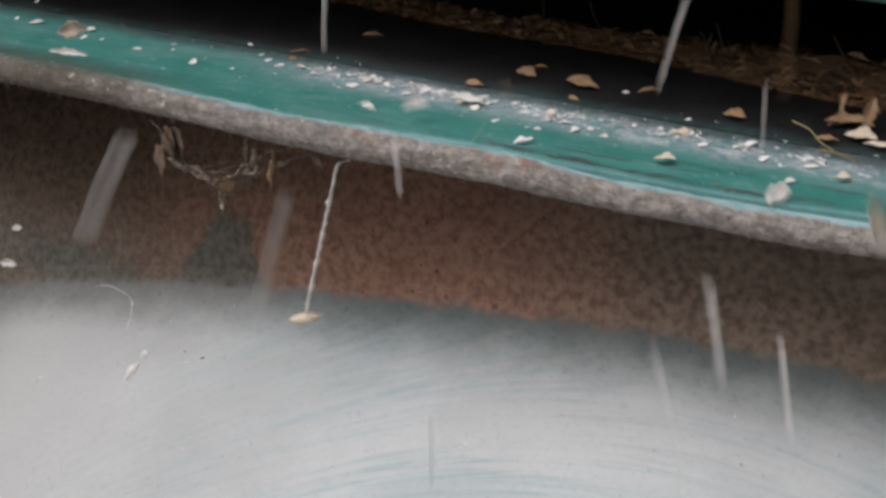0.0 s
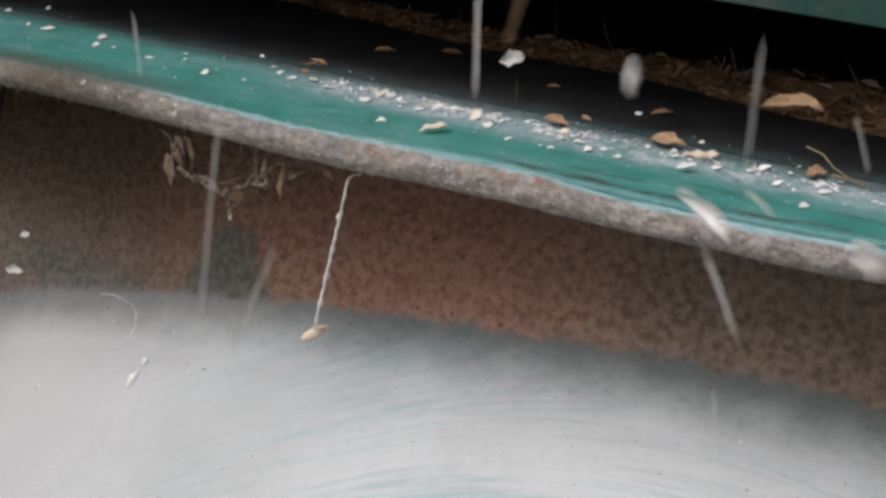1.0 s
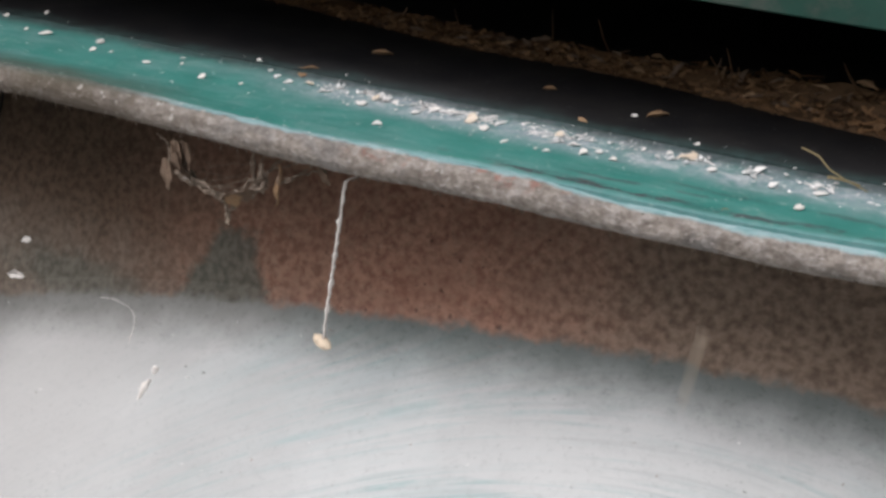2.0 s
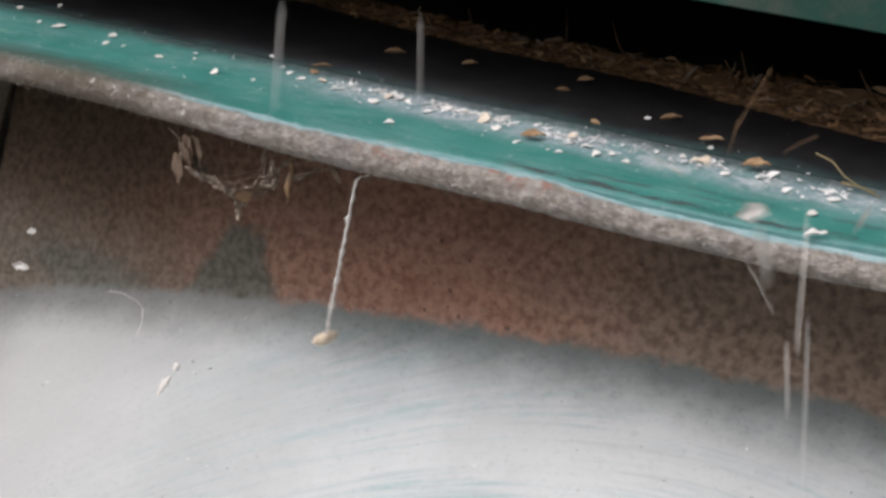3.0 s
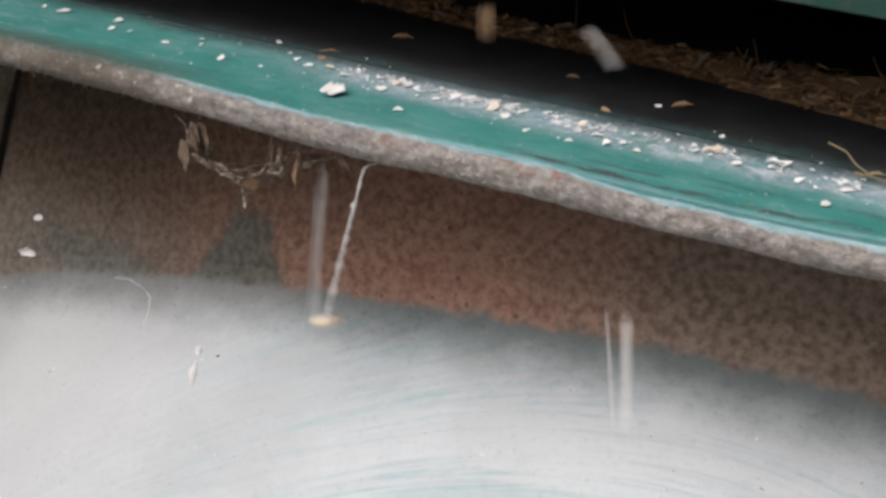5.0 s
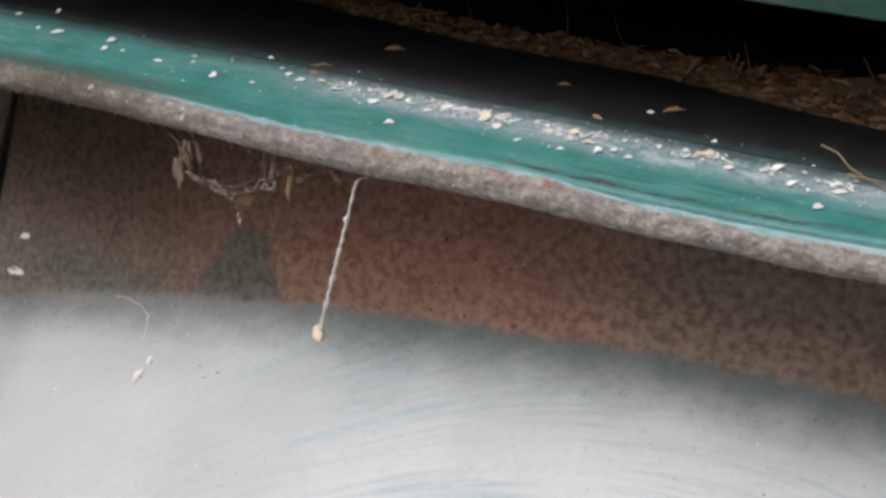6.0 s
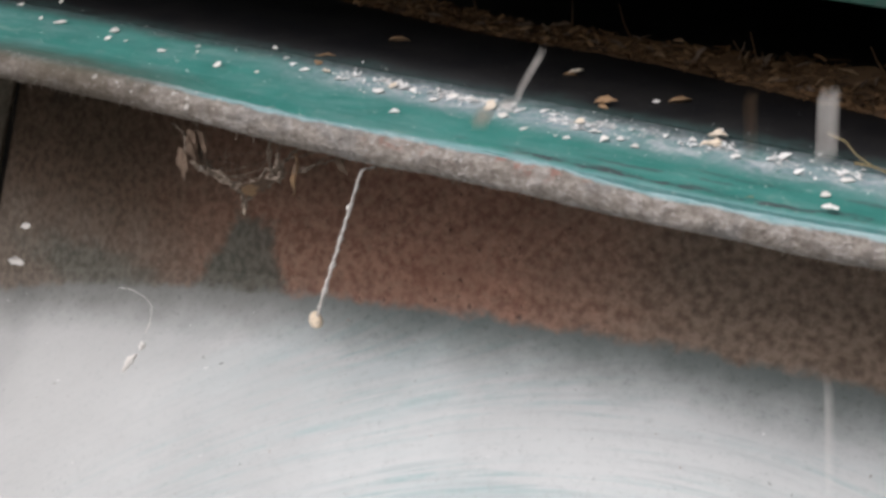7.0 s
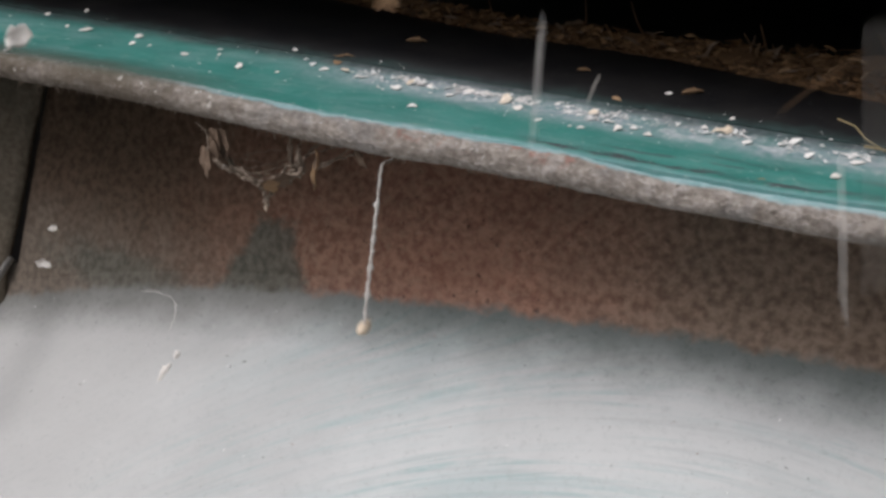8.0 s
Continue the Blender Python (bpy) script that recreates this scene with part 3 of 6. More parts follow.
# unseen black sheet, added so that the joint in front stays dark
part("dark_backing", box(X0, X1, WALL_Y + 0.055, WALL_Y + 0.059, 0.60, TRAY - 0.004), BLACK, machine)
bm = bmesh.new()
tube(bm, [(-0.1746, -0.0480, 0.7653), (-0.1937, 0.0000, 0.7708), (-0.2032, 0.0240, 0.7736)], [0.0018, 0.0017, 0.0015], 10)
smooth(part("end_bar", bm, dull_steel(), machine, "short grey steel bar in the corner"))

# hood over the outlet
def hood_rise(x):
    """The hood's edge falls a little along its length."""
    return 0.048 * (0.13 - x) - 0.0008


def hood_at(u, v):
    y, z = ((0.030, HOOD_Z), (0.034, HOOD_Z + 0.03), (0.052, 1.06), (0.068, 1.12), (0.080, 1.125))[v]
    return (u, y, z + hood_rise(u))


(part("hood", sheet(hood_at, steps(X0, X1, 40), [0, 1, 2, 3, 4], (0, 0.003, 0.0)), HOOD, machine, "faded green sheet-metal hood over the outlet"))
bm = bmesh.new()
pts = [(x, 0.0318, HOOD_Z + 0.0006 + hood_rise(x)) for x in steps(X0, X1, 60)]
tube(bm, pts, [0.0014] * len(pts), 8)
smooth(part("hood_edge", bm, HOOD, machine))
part("roof_plate", box(X0, X1, 0.080, 0.42, 1.121, 1.125), HOOD, machine)
# unseen black plates, added to close the chamber and keep it dark
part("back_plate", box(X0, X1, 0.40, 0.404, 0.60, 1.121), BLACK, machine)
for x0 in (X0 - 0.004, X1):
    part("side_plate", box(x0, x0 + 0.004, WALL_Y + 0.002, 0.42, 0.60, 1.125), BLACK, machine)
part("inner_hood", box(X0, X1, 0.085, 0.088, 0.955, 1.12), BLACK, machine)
for x in (X0 + 0.01, X1 - 0.05):
    for y in (0.05, 0.36):
        part("leg", box(x, x + 0.04, y, y + 0.04, 0.0, 0.60, 0.002), HOOD, machine)
part("base_plate", box(X0, X1, WALL_Y + 0.003, 0.40, 0.598, 0.602), HOOD, machine)


# ---- husks ----
def husk_mesh(name, material, aspect, curl, bend, power, skew, seed):
    """A thin curled flake, one unit long, closed, with torn edges."""
    r = random.Random(seed)
    us, vs = steps(-0.5, 0.5, 8), steps(-1, 1, 4)
    rag = [r.uniform(0.62, 1.2) for _ in us]
    lift = [r.uniform(-0.05, 0.05) for _ in range(45)]

    def at(i, j):
        u, v = us[i], vs[j]
        w = aspect * 0.5 * max(1 - (2 * abs(u)) ** power, 0.06) * rag[i]
        return Vector((u + skew * v * w, v * w + bend * (0.25 - u * u), curl * w * v * v + bend * 0.5 * u * u + 0.03 * math.sin(9 * u + seed) + lift[i * 5 + j] * aspect))

    bm = bmesh.new()
    th = Vector((0, 0, -0.035))
    top = [[bm.verts.new(at(i, j)) for j in range(5)] for i in range(9)]
    low = [[bm.verts.new(at(i, j) * 0.985 + th * (1 - 0.5 * abs(vs[j]))) for j in range(5)] for i in range(9)]
    for i in range(8):
        for j in range(4):
            bm.faces.new((top[i][j], top[i + 1][j], top[i + 1][j + 1], top[i][j + 1]))
            bm.faces.new((low[i][j], low[i][j + 1], low[i + 1][j + 1], low[i + 1][j]))
        bm.faces.new((top[i][0], low[i][0], low[i + 1][0], top[i + 1][0]))
        bm.faces.new((top[i][4], top[i + 1][4], low[i + 1][4], low[i][4]))
    for j in range(4):
        bm.faces.new((top[0][j], top[0][j + 1], low[0][j + 1], low[0][j]))
        bm.faces.new((top[8][j], low[8][j], low[8][j + 1], top[8][j + 1]))
    bmesh.ops.recalc_face_normals(bm, faces=bm.faces)
    me = bpy.data.meshes.new(name)
    bm.to_mesh(me)
    bm.free()
    me.materials.append(material)
    for p in me.polygons:
        p.use_smooth = True
    return me


def flake_mesh(name, material, aspect, seed):
    """A flat torn flake, one unit long, with a broken outline, a crease and a thin edge."""
    r = random.Random(seed)
    n = r.randint(5, 8)
    turn, tip = r.uniform(-0.25, 0.25), r.uniform(-0.12, 0.12)
    ring = []
    for k in range(n):
        a = (k + r.uniform(-0.3, 0.3)) * math.tau / n
        q = r.uniform(0.24, 0.58)
        x, y = q * math.cos(a), q * math.sin(a) * aspect
        ring.append(Vector((x, y, turn * x * x + tip * y + 0.16 * abs(y) * r.uniform(0.3, 1.2))))
    bm = bmesh.new()
    top = [bm.verts.new(p) for p in ring]
    low = [bm.verts.new(p * 0.96 + Vector((0, 0, -0.06))) for p in ring]
    mid, under = bm.verts.new((r.uniform(-0.1, 0.1), 0, r.uniform(0.0, 0.10))), bm.verts.new((0, 0, -0.06))
    for k in range(n):
        m = (k + 1) % n
        bm.faces.new((mid, top[k], top[m]))
        bm.faces.new((under, low[m], low[k]))
        bm.faces.new((top[k], low[k], low[m], top[m]))
    me = bpy.data.meshes.new(name)
    bm.to_mesh(me)
    bm.free()
    me.materials.append(material)
    return me


#          aspect curl bend power skew
SHAPES = {"boat": (0.36, 0.9, 0.05, 2.2, 0.0), "crescent": (0.34, 0.7, 0.75, 1.8, 0.1), "chip": (0.75, 0.25, 0.10, 5.0, 0.35),
          "sliver": (0.17, 0.5, 0.12, 2.0, 0.0), "scale": (0.62, 0.55, 0.22, 2.4, 0.2)}
MESHES = {}
for i, (sh, q) in enumerate(SHAPES.items()):
    for j, (kd, ma) in enumerate(KINDS.items()):
        MESHES[sh, kd] = husk_mesh("husk_" + sh, ma, *q, seed=3 + i * 7 + j)
FLAKES = {kd: [flake_mesh("husk_flake", ma, 0.45 + 0.09 * k, 60 + 11 * k) for k in range(6)] for kd, ma in KINDS.items()}

# ---- straw caught on the ledge behind the tray ----
def ledge(s):
    """Point of the slanting ledge, s along x."""
    return Vector((s, 0.0877 - 0.24 * s, TRAY))


bm = bmesh.new()
a, b = ledge(-0.34), ledge(0.30)
d = (b - a).normalized()
e = Vector((-d.y, d.x, 0))
for q in (0, 1):
    for p, w, h in ((a, 0.003, 0.0), (a, 0.003, 0.001), (a, 0.016, 0.0), (a, 0.016, 0.001)):
        bm.verts.new((a if q == 0 else b) + e * w + Vector((0, 0, h + 0.0006)))
bmesh.ops.convex_hull(bm, input=bm.verts[:])
part("ledge", bm, BLACK, machine, "narrow black steel ledge")

rnd = random.Random(11)


def heap_front(x):
    """How far the heap's foot spills forward of the ledge."""
    return -0.0085 * ease(0.06, -0.01, x) + 0.0005


def heap_high(x):
    """Height of the heap's crest over the tray."""
    return 0.0024 + 0.0040 * ease(-0.01, 0.06, x) + 0.0065 * ease(0.075, 0.13, x) + 0.0016 * noise.noise((x * 70, 0, 2))


def heap_back(x):
    """How far the heap reaches behind the ledge: it thins out towards one end."""
    return 0.0045 + 0.0040 * ease(0.02, 0.09, x)


bm = bmesh.new()
NS = 150
mound = []
for i in range(NS + 1):
    s = -0.12 + 0.40 * i / NS
    p, f, h = ledge(s), heap_front(s), heap_high(s)
    mound.append([bm.verts.new(p + e * (f + w * (heap_back(s) - f)) + Vector((0, 0, 0.0004 + h * k + 0.0006 * noise.noise((s * 160, w * 5, 4))))) for w, k in ((0.04, 0.0), (0.3, 0.25), (0.6, 0.55), (1.0, 0.80), (1.25, 0.5), (1.5, 0.0))])
for r, s in zip(mound, mound[1:]):
    for k in range(5):
        bm.faces.new((r[k], s[k], s[k + 1], r[k + 1]))
for i in range(3600):
    s = -0.10 + 0.30 * rnd.random() ** 0.8
    w = rnd.random()
    f, h = heap_front(s), heap_high(s)
    p = ledge(s) + e * (f + w * (heap_back(s) + 0.001 - f)) + Vector((0, 0, 0.0010 + h * (0.05 + 0.85 * w) * rnd.uniform(0.75, 1.05)))
    up = rnd.uniform(0.3, 1.5) if rnd.random() < 0.13 else rnd.uniform(-0.25, 0.3)
    g = (Vector((rnd.uniform(-1, 1), rnd.uniform(-0.5, 0.3), 0)).normalized() + Vector((0, 0, up))).normalized()
    ln = 0.0014 + 0.0058 * rnd.random() ** 2.2
    if s < 0.0:
        ln *= 0.75
    side = g.cross(Vector((rnd.uniform(-1, 1), rnd.uniform(-1, 1), rnd.uniform(-1, 1)))).normalized() * min(ln * rnd.uniform(0.06, 0.24), 0.00075)
    low = g.cross(side) * 0.4
    q, bow = g * ln * 0.5, Vector((0, 0, ln * rnd.uniform(-0.03, 0.10)))
    if w > 0.45 and noise.noise((s * 55, w * 1.5, 9)) < -0.22:      # gaps between the clumps
        continue
    ring = [bm.verts.new(p + v) for v in (-q - side, -q * 0.9 + side * 0.8, side + bow, q + side * 0.7, q * 0.95 - side * 0.9, bow - side, -q + low * 0.8, bow + low, q + low * 0.8)]
    for k in ((0, 5, 2, 1), (5, 4, 3, 2), (1, 2, 7, 6), (2, 3, 8, 7), (0, 6, 7, 5), (5, 7, 8, 4), (0, 1, 6), (4, 8, 3)):
        bm.faces.new([ring[v] for v in k])
tagged(part("straw_heap", bm, STRAW), "matted brown broken straw and husks heaped along a ledge", "straw", kind="stuff")


def straw_stalk(points, r, label="thin dry straw stalk sticking out of the heap", group="loose straw stalks", mat=STRAW):
    bm = bmesh.new()
    tube(bm, points, [r * (1.0 - 0.4 * i / (len(points) - 1)) for i in range(len(points))], 6)
    return tagged(smooth(part("straw_stalk", bm, mat)), label, "straw", group)


for i in range(11):
    s = rnd.uniform(-0.05, 0.20)
    p = ledge(s) + e * rnd.uniform(0.001, 0.008) + Vector((0, 0, 0.85 * heap_high(s)))
    g = Vector((rnd.uniform(-0.5, 0.5), rnd.uniform(-0.4, 0.2), rnd.uniform(0.5, 1.0))).normalized() * rnd.uniform(0.006, 0.013)
    k = Vector((rnd.uniform(-1, 1), rnd.uniform(-1, 1), 0)) * 0.0015
    straw_stalk([p - g * 0.3, p + g * 0.35 + k, p + g], 0.00032)
for i in range(70):
    s = -0.06 + 0.24 * rnd.random() ** 0.75
    w = rnd.uniform(0.1, 1.0)
    f, h = heap_front(s), heap_high(s)
    sort = rnd.choice((("sliver", "tan"), ("sliver", "dusty"), ("boat", "tan"), ("sliver", "dusty"), ("boat", "dusty")))
    size = rnd.uniform(0.0040, 0.0085) * (0.7 if s < 0.01 else 1.0)
    piece = new("straw_piece", MESHES[sort])
    lean = rnd.uniform(40, 80) if rnd.random() < 0.15 else rnd.uniform(-15, 15)
    piece.matrix_basis = Matrix.Translation(ledge(s) + e * (f + w * (heap_back(s) - f)) + Vector((0, 0, 0.0016 + h * (0.05 + 0.85 * w)))) @ pose(0, 0, 0, 20, -lean, rnd.uniform(-60, 60)) @ Matrix.Diagonal((size, size * 0.9, size * 0.8, 1))
    tagged(piece, "flat brown piece of broken straw lying on the heap", "straw", "straw pieces on the heap")
straw_stalk([(0.1193, 0.0300, 0.8790), (0.1241, 0.0276, 0.8785), (0.1278, 0.0234, 0.8770), (0.1322, 0.0224, 0.8752), (0.1380, 0.0184, 0.8750)], 0.00024, "bent pale straw stalk lying on the tray", mat=PALE_STRAW)
straw_stalk([(0.1280, 0.0198, 0.8765), (0.1316, 0.0213, 0.8757), (0.1360, 0.0211, 0.8750)], 0.00042, "flattened pale straw stalk lying on the tray", mat=PALE_STRAW)


# ---- husks at rest ----
WORDS = {"boat": "boat-shaped husk", "crescent": "curled crescent of husk", "chip": "angular chip of chaff", "sliver": "narrow sliver of chaff", "scale": "broad scale of husk"}
TONE = {"dusty": "dusty brown", "white": "dry white", "cream": "dry cream", "tan": "dry tan"}


def husk(shape, kind, length, m, where, group):
    ob = new("husk", MESHES[shape, kind])
    ob.matrix_basis = m @ Matrix.Diagonal((length, length, length, 1))
    return tagged(ob, TONE[kind] + " " + WORDS[shape] + " " + where, "husk", group)


turns = random.Random(21)


def lying(x, y, length, shape, kind, turn):
    """A husk at rest on the tray or the plate behind it."""
    on = "lying on the green tray" if y < joint(x) else "lying on the black plate"
    tilt = 0
    if shape in ("chip", "scale"):
        tilt = turns.uniform(22, 42) if kind == "cream" else turns.uniform(0, 30)
    m = pose(x, y, TRAY + 0.0003 + (0.05 + 0.28 * math.sin(radians(tilt))) * length, tilt, turns.uniform(-7, 7), 0) @ pose(0, 0, 0, 0, 0, turn)
    ob = husk(shape, kind, length * (1.15 if kind == "white" and x > -0.04 and shape in ("chip", "scale") else 0.95), m, on, "husks on the tray")
    if shape in ("chip", "scale"):
        ob.data = turns.choice(FLAKES[kind])
    return ob


lying(-0.1899, 0.0396, 0.0018, "chip", "white", 47)
lying(-0.1767, 0.0465, 0.0030, "chip", "white", 37)
lying(-0.1647, 0.0546, 0.0034, "chip", "white", 87)
lying(-0.1482, 0.0345, 0.0028, "scale", "white", 27)
lying(-0.1114, 0.0288, 0.0023, "chip", "white", 57)
lying(-0.0927, 0.0251, 0.0040, "chip", "white", 22)
lying(-0.0813, 0.0286, 0.0017, "chip", "white", 67)
lying(-0.0668, 0.0205, 0.0034, "chip", "white", 42)
lying(-0.0520, 0.0207, 0.0020, "chip", "white", 27)
lying(-0.0594, 0.0417, 0.0026, "scale", "white", -3)
lying(-0.0393, 0.0283, 0.0032, "chip", "white", 37)
lying(-0.0385, 0.0351, 0.0037, "scale", "tan", -23)
lying(-0.0320, 0.0293, 0.0046, "boat", "cream", -18)
lying(-0.0400, 0.0418, 0.0072, "sliver", "tan", 32)
lying(-0.0243, 0.0253, 0.0042, "boat", "white", 22)
lying(-0.0084, 0.0210, 0.0035, "chip", "white", -3)
lying(-0.0060, 0.0262, 0.0038, "chip", "cream", 47)
lying(0.0035, 0.0092, 0.0030, "chip", "white", 32)
lying(-0.0249, 0.0638, 0.0074, "boat", "tan", 27)
lying(0.0008, 0.0255, 0.0022, "chip", "white", 97)
lying(0.0095, 0.0215, 0.0037, "chip", "white", 57)
lying(0.0146, 0.0255, 0.0037, "scale", "white", 27)
lying(0.0201, 0.0251, 0.0046, "boat", "white", 12)
lying(0.0280, 0.0220, 0.0051, "chip", "cream", 52)
lying(0.0335, 0.0179, 0.0030, "chip", "white", -13)
lying(0.0424, 0.0120, 0.0026, "chip", "white", 42)
lying(0.0425, 0.0257, 0.0018, "chip", "white", 37)
lying(0.0520, 0.0112, 0.0017, "chip", "white", 87)
lying(0.0550, 0.0220, 0.0044, "scale", "cream", 17)
lying(0.0610, 0.0174, 0.0040, "boat", "white", 7)
lying(0.0648, 0.0136, 0.0025, "chip", "white", 37)
lying(0.0387, 0.0555, 0.0048, "boat", "tan", 2)
lying(0.0568, 0.0351, 0.0039, "scale", "tan", -13)
lying(0.0696, 0.0449, 0.0023, "scale", "white", 27)
lying(0.0755, 0.0476, 0.0069, "boat", "tan", 27)
lying(0.0688, 0.0160, 0.0023, "chip", "white", 47)
lying(0.0737, 0.0128, 0.0022, "chip", "white", 7)
lying(0.0792, 0.0228, 0.0020, "chip", "white", 77)
lying(0.0862, 0.0229, 0.0021, "chip", "white", 27)
lying(0.0929, 0.0216, 0.0039, "scale", "cream", 7)
lying(0.0997, 0.0169, 0.0030, "chip", "white", 37)
lying(0.0915, 0.0320, 0.0018, "chip", "white", 27)
lying(0.1159, 0.0134, 0.0029, "chip", "white", 42)
lying(0.1275, 0.0135, 0.0036, "scale", "white", 17)
lying(0.1245, 0.0036, 0.0030, "chip", "white", 57)
lying(0.1188, 0.0269, 0.0012, "chip", "white", 27)
lying(0.0917, 0.0211, 0.0068, "boat", "cream", 37)
lying(0.1107, 0.0212, 0.0035, "chip", "white", 37)
lying(0.0552, 0.0110, 0.0022, "chip", "white", 27)
lying(-0.0390, 0.0287, 0.0023, "chip", "white", 27)
lying(-0.1184, 0.0278, 0.0039, "scale", "white", 57)
lying(-0.1570, 0.0363, 0.0022, "chip", "white", 27)
lying(-0.1465, 0.0354, 0.0049, "scale", "white", 27)
lying(-0.1221, 0.0358, 0.0044, "scale", "white", 77)
lying(0.1084, -0.0049, 0.0025, "sliver", "tan", 27)

# crumbs of husk and meal
def crumb(bm, r, p, size):
    long = r.uniform(0.6, 2.2)
    high = r.choice((0.06, 0.12, 0.25))
    vs = [bm.verts.new(Vector(p) + Vector(c) * size * r.uniform(0.45, 1.4)) for c in ((-0.5 * long, -0.3, 0), (0.5 * long, -0.35, 0), (0.1, 0.5, 0), (-0.3, 0.1, high), (0.35 * long, 0.05, high * r.uniform(0.2, 1.2)))]
    turn = Matrix.Rotation(r.uniform(0, math.tau), 3, "Z") @ Matrix.Rotation(r.uniform(-0.35, 0.35), 3, "X")
    for v in vs:
        v.co = Vector(p) + turn @ (v.co - Vector(p))
    for f in ((0, 2, 1), (0, 1, 4), (0, 4, 3), (1, 2, 4), (2, 0, 3), (2, 3, 4)):
        bm.faces.new([vs[k] for k in f])


r = random.Random(8)
bm = bmesh.new()
PILES = ((-0.0243, 0.6), (-0.0110, 0.9), (-0.0040, 0.9), (0.0096, 1.0), (0.0185, 1.2), (0.0270, 1.4), (0.0330, 1.1), (0.0480, 0.8), (0.0549, 1.2), (0.0615, 0.9), (0.0737, 0.7), (0.0862, 0.6), (0.0945, 0.7), (0.1110, 0.5), (0.1270, 0.7))
for x0, much in PILES:
    mid = 0.0268 - 0.075 * x0 + r.gauss(0, 0.0012)
    for i in range(int(75 * much)):
        x = x0 + r.gauss(0, 0.0027)
        y = mid - 0.12 * (x - x0) + r.gauss(0, 0.0015)
        crumb(bm, r, (x, y, TRAY + 0.0003 + r.random() * 0.0004), 0.00025 + 0.0017 * r.random() ** 4)
for i in range(1100):
    x = r.uniform(-0.03, 0.22)
    y = 0.0265 - 0.075 * x + r.gauss(0, 0.0040)
    crumb(bm, r, (x, y, TRAY + 0.0003), 0.00018 + 0.0010 * r.random() ** 6)
for i in range(130):
    x = r.uniform(-0.26, 0.2)
    crumb(bm, r, (x, r.uniform(0.004, joint(x) + 0.006), TRAY + 0.0004), r.choice((0.0004, 0.0006, 0.0008)))
for i in range(30):
    x = r.gauss(0.022, 0.040) if i % 4 else r.uniform(0.05, 0.17)
    size = 0.0010 + 0.0024 * r.random() ** 2.0
    old = len(bm.verts)
    bm.from_mesh(r.choice(FLAKES["white"]))
    bm.verts.ensure_lookup_table()
    m = pose(x, 0.027 - 0.075 * x + r.gauss(0, 0.0028), TRAY + 0.0005, r.uniform(-8, 8), r.uniform(-8, 8), r.uniform(0, 180)) @ Matrix.Diagonal((size, size, size * 0.6, 1))
    for v in bm.verts[old:]:
        v.co = m @ v.co
for i in range(70):
    x = r.uniform(-0.22, 0.02)
    a = r.uniform(0.5, 2.4)
    crumb(bm, r, (x, lip_y(x) - 0.0046 * math.cos(a) * 0.92, rim_z(x) + 0.0049 * math.sin(a)), 0.0003 + 0.0009 * r.random() ** 2)
tagged(part("husk_crumbs", bm, MEAL), "pale husk crumbs and meal strewn along the tray", "crumbs", kind="stuff")

# fringe of dust and fluff hanging from the rolled edge
bm = bmesh.new()
for i in range(420):
    x = r.uniform(-0.24, 0.2)
    p = Vector((x, lip_y(x) + r.uniform(-0.0026, 0.0022), rim_z(x) - rim_radius(x) + r.uniform(-0.0002, 0.0004)))
    g = Vector((r.gauss(0, 0.5), r.gauss(0, 0.3), -1)).normalized() * (0.0005 + 0.0014 * r.random() ** 3)
    tube(bm, [p + Vector((0, 0, 0.0006)), p + g * 0.6 + Vector((r.gauss(0, 0.0001), 0, 0)), p + g], [0.00022, 0.00014, 0.00004], 4)
tagged(part("dust_fringe", bm, SILK), "grey fluff and dust fringing the underside of the edge", "dust", kind="stuff")

# hard lumps of dirt stuck on the rolled edge
bm = bmesh.new()
for i in range(520):
    x = r.uniform(-0.23, 0.17)
    a = r.uniform(1.9, 4.1)
    q = rim_radius(x) * 0.985
    crumb(bm, r, (x, lip_y(x) + q * 0.92 * math.cos(a), rim_z(x) + q * math.sin(a)), 0.0003 + 0.0011 * r.random() ** 3)
tagged(part("dirt_crust", bm, straw_stuff("crusted_dirt", (0.16, 0.138, 0.120), (0.52, 0.48, 0.45))), "grey and brown lumps of dirt crusted on the rolled edge", "dirt", kind="stuff")

bm = bmesh.new()
for i in range(70):
    x = r.uniform(-0.2, 0.16)
    y = r.uniform(-0.10, 0.03)
    crumb(bm, r, (x, y, floor_z(x, y) + 0.0006), r.choice((0.0003, 0.0004, 0.0005, 0.0009)))
tagged(part("chute_crumbs", bm, MEAL), "scattered pale specks of chaff on the grey sheet", "crumbs", kind="stuff")
bm = bmesh.new()
for i in range(45):
    x = r.uniform(-0.2, 0.16)
    y = r.uniform(-0.10, 0.03)
    crumb(bm, r, (x, y, floor_z(x, y) + 0.0006), r.choice((0.0004, 0.0005, 0.0008)))
tagged(part("dirt_specks", bm, RUST), "dark specks of dirt on the grey sheet", "dirt", kind="stuff")

# ---- cobweb under the lip ----
web = tagged(new("cobweb"), "dusty brown cobweb with husks caught under the rolled edge", "cobweb")
rw = random.Random(5)


def strand(name, ps, radius, mat=SILK, parent=web, fuzz=0.0003):
    pts = []
    for p, q in zip(ps, ps[1:]):
        p, q = Vector(p), Vector(q)
        for k in range(5):
            pts.append(p.lerp(q, k / 5) + Vector((rw.gauss(0, fuzz), rw.gauss(0, fuzz), rw.gauss(0, fuzz))))
    pts.append(Vector(ps[-1]))
    bm = bmesh.new()
    tube(bm, pts, [radius * rw.uniform(0.8, 2.0) for _ in pts], 5)
    return smooth(part(name, bm, mat, parent))


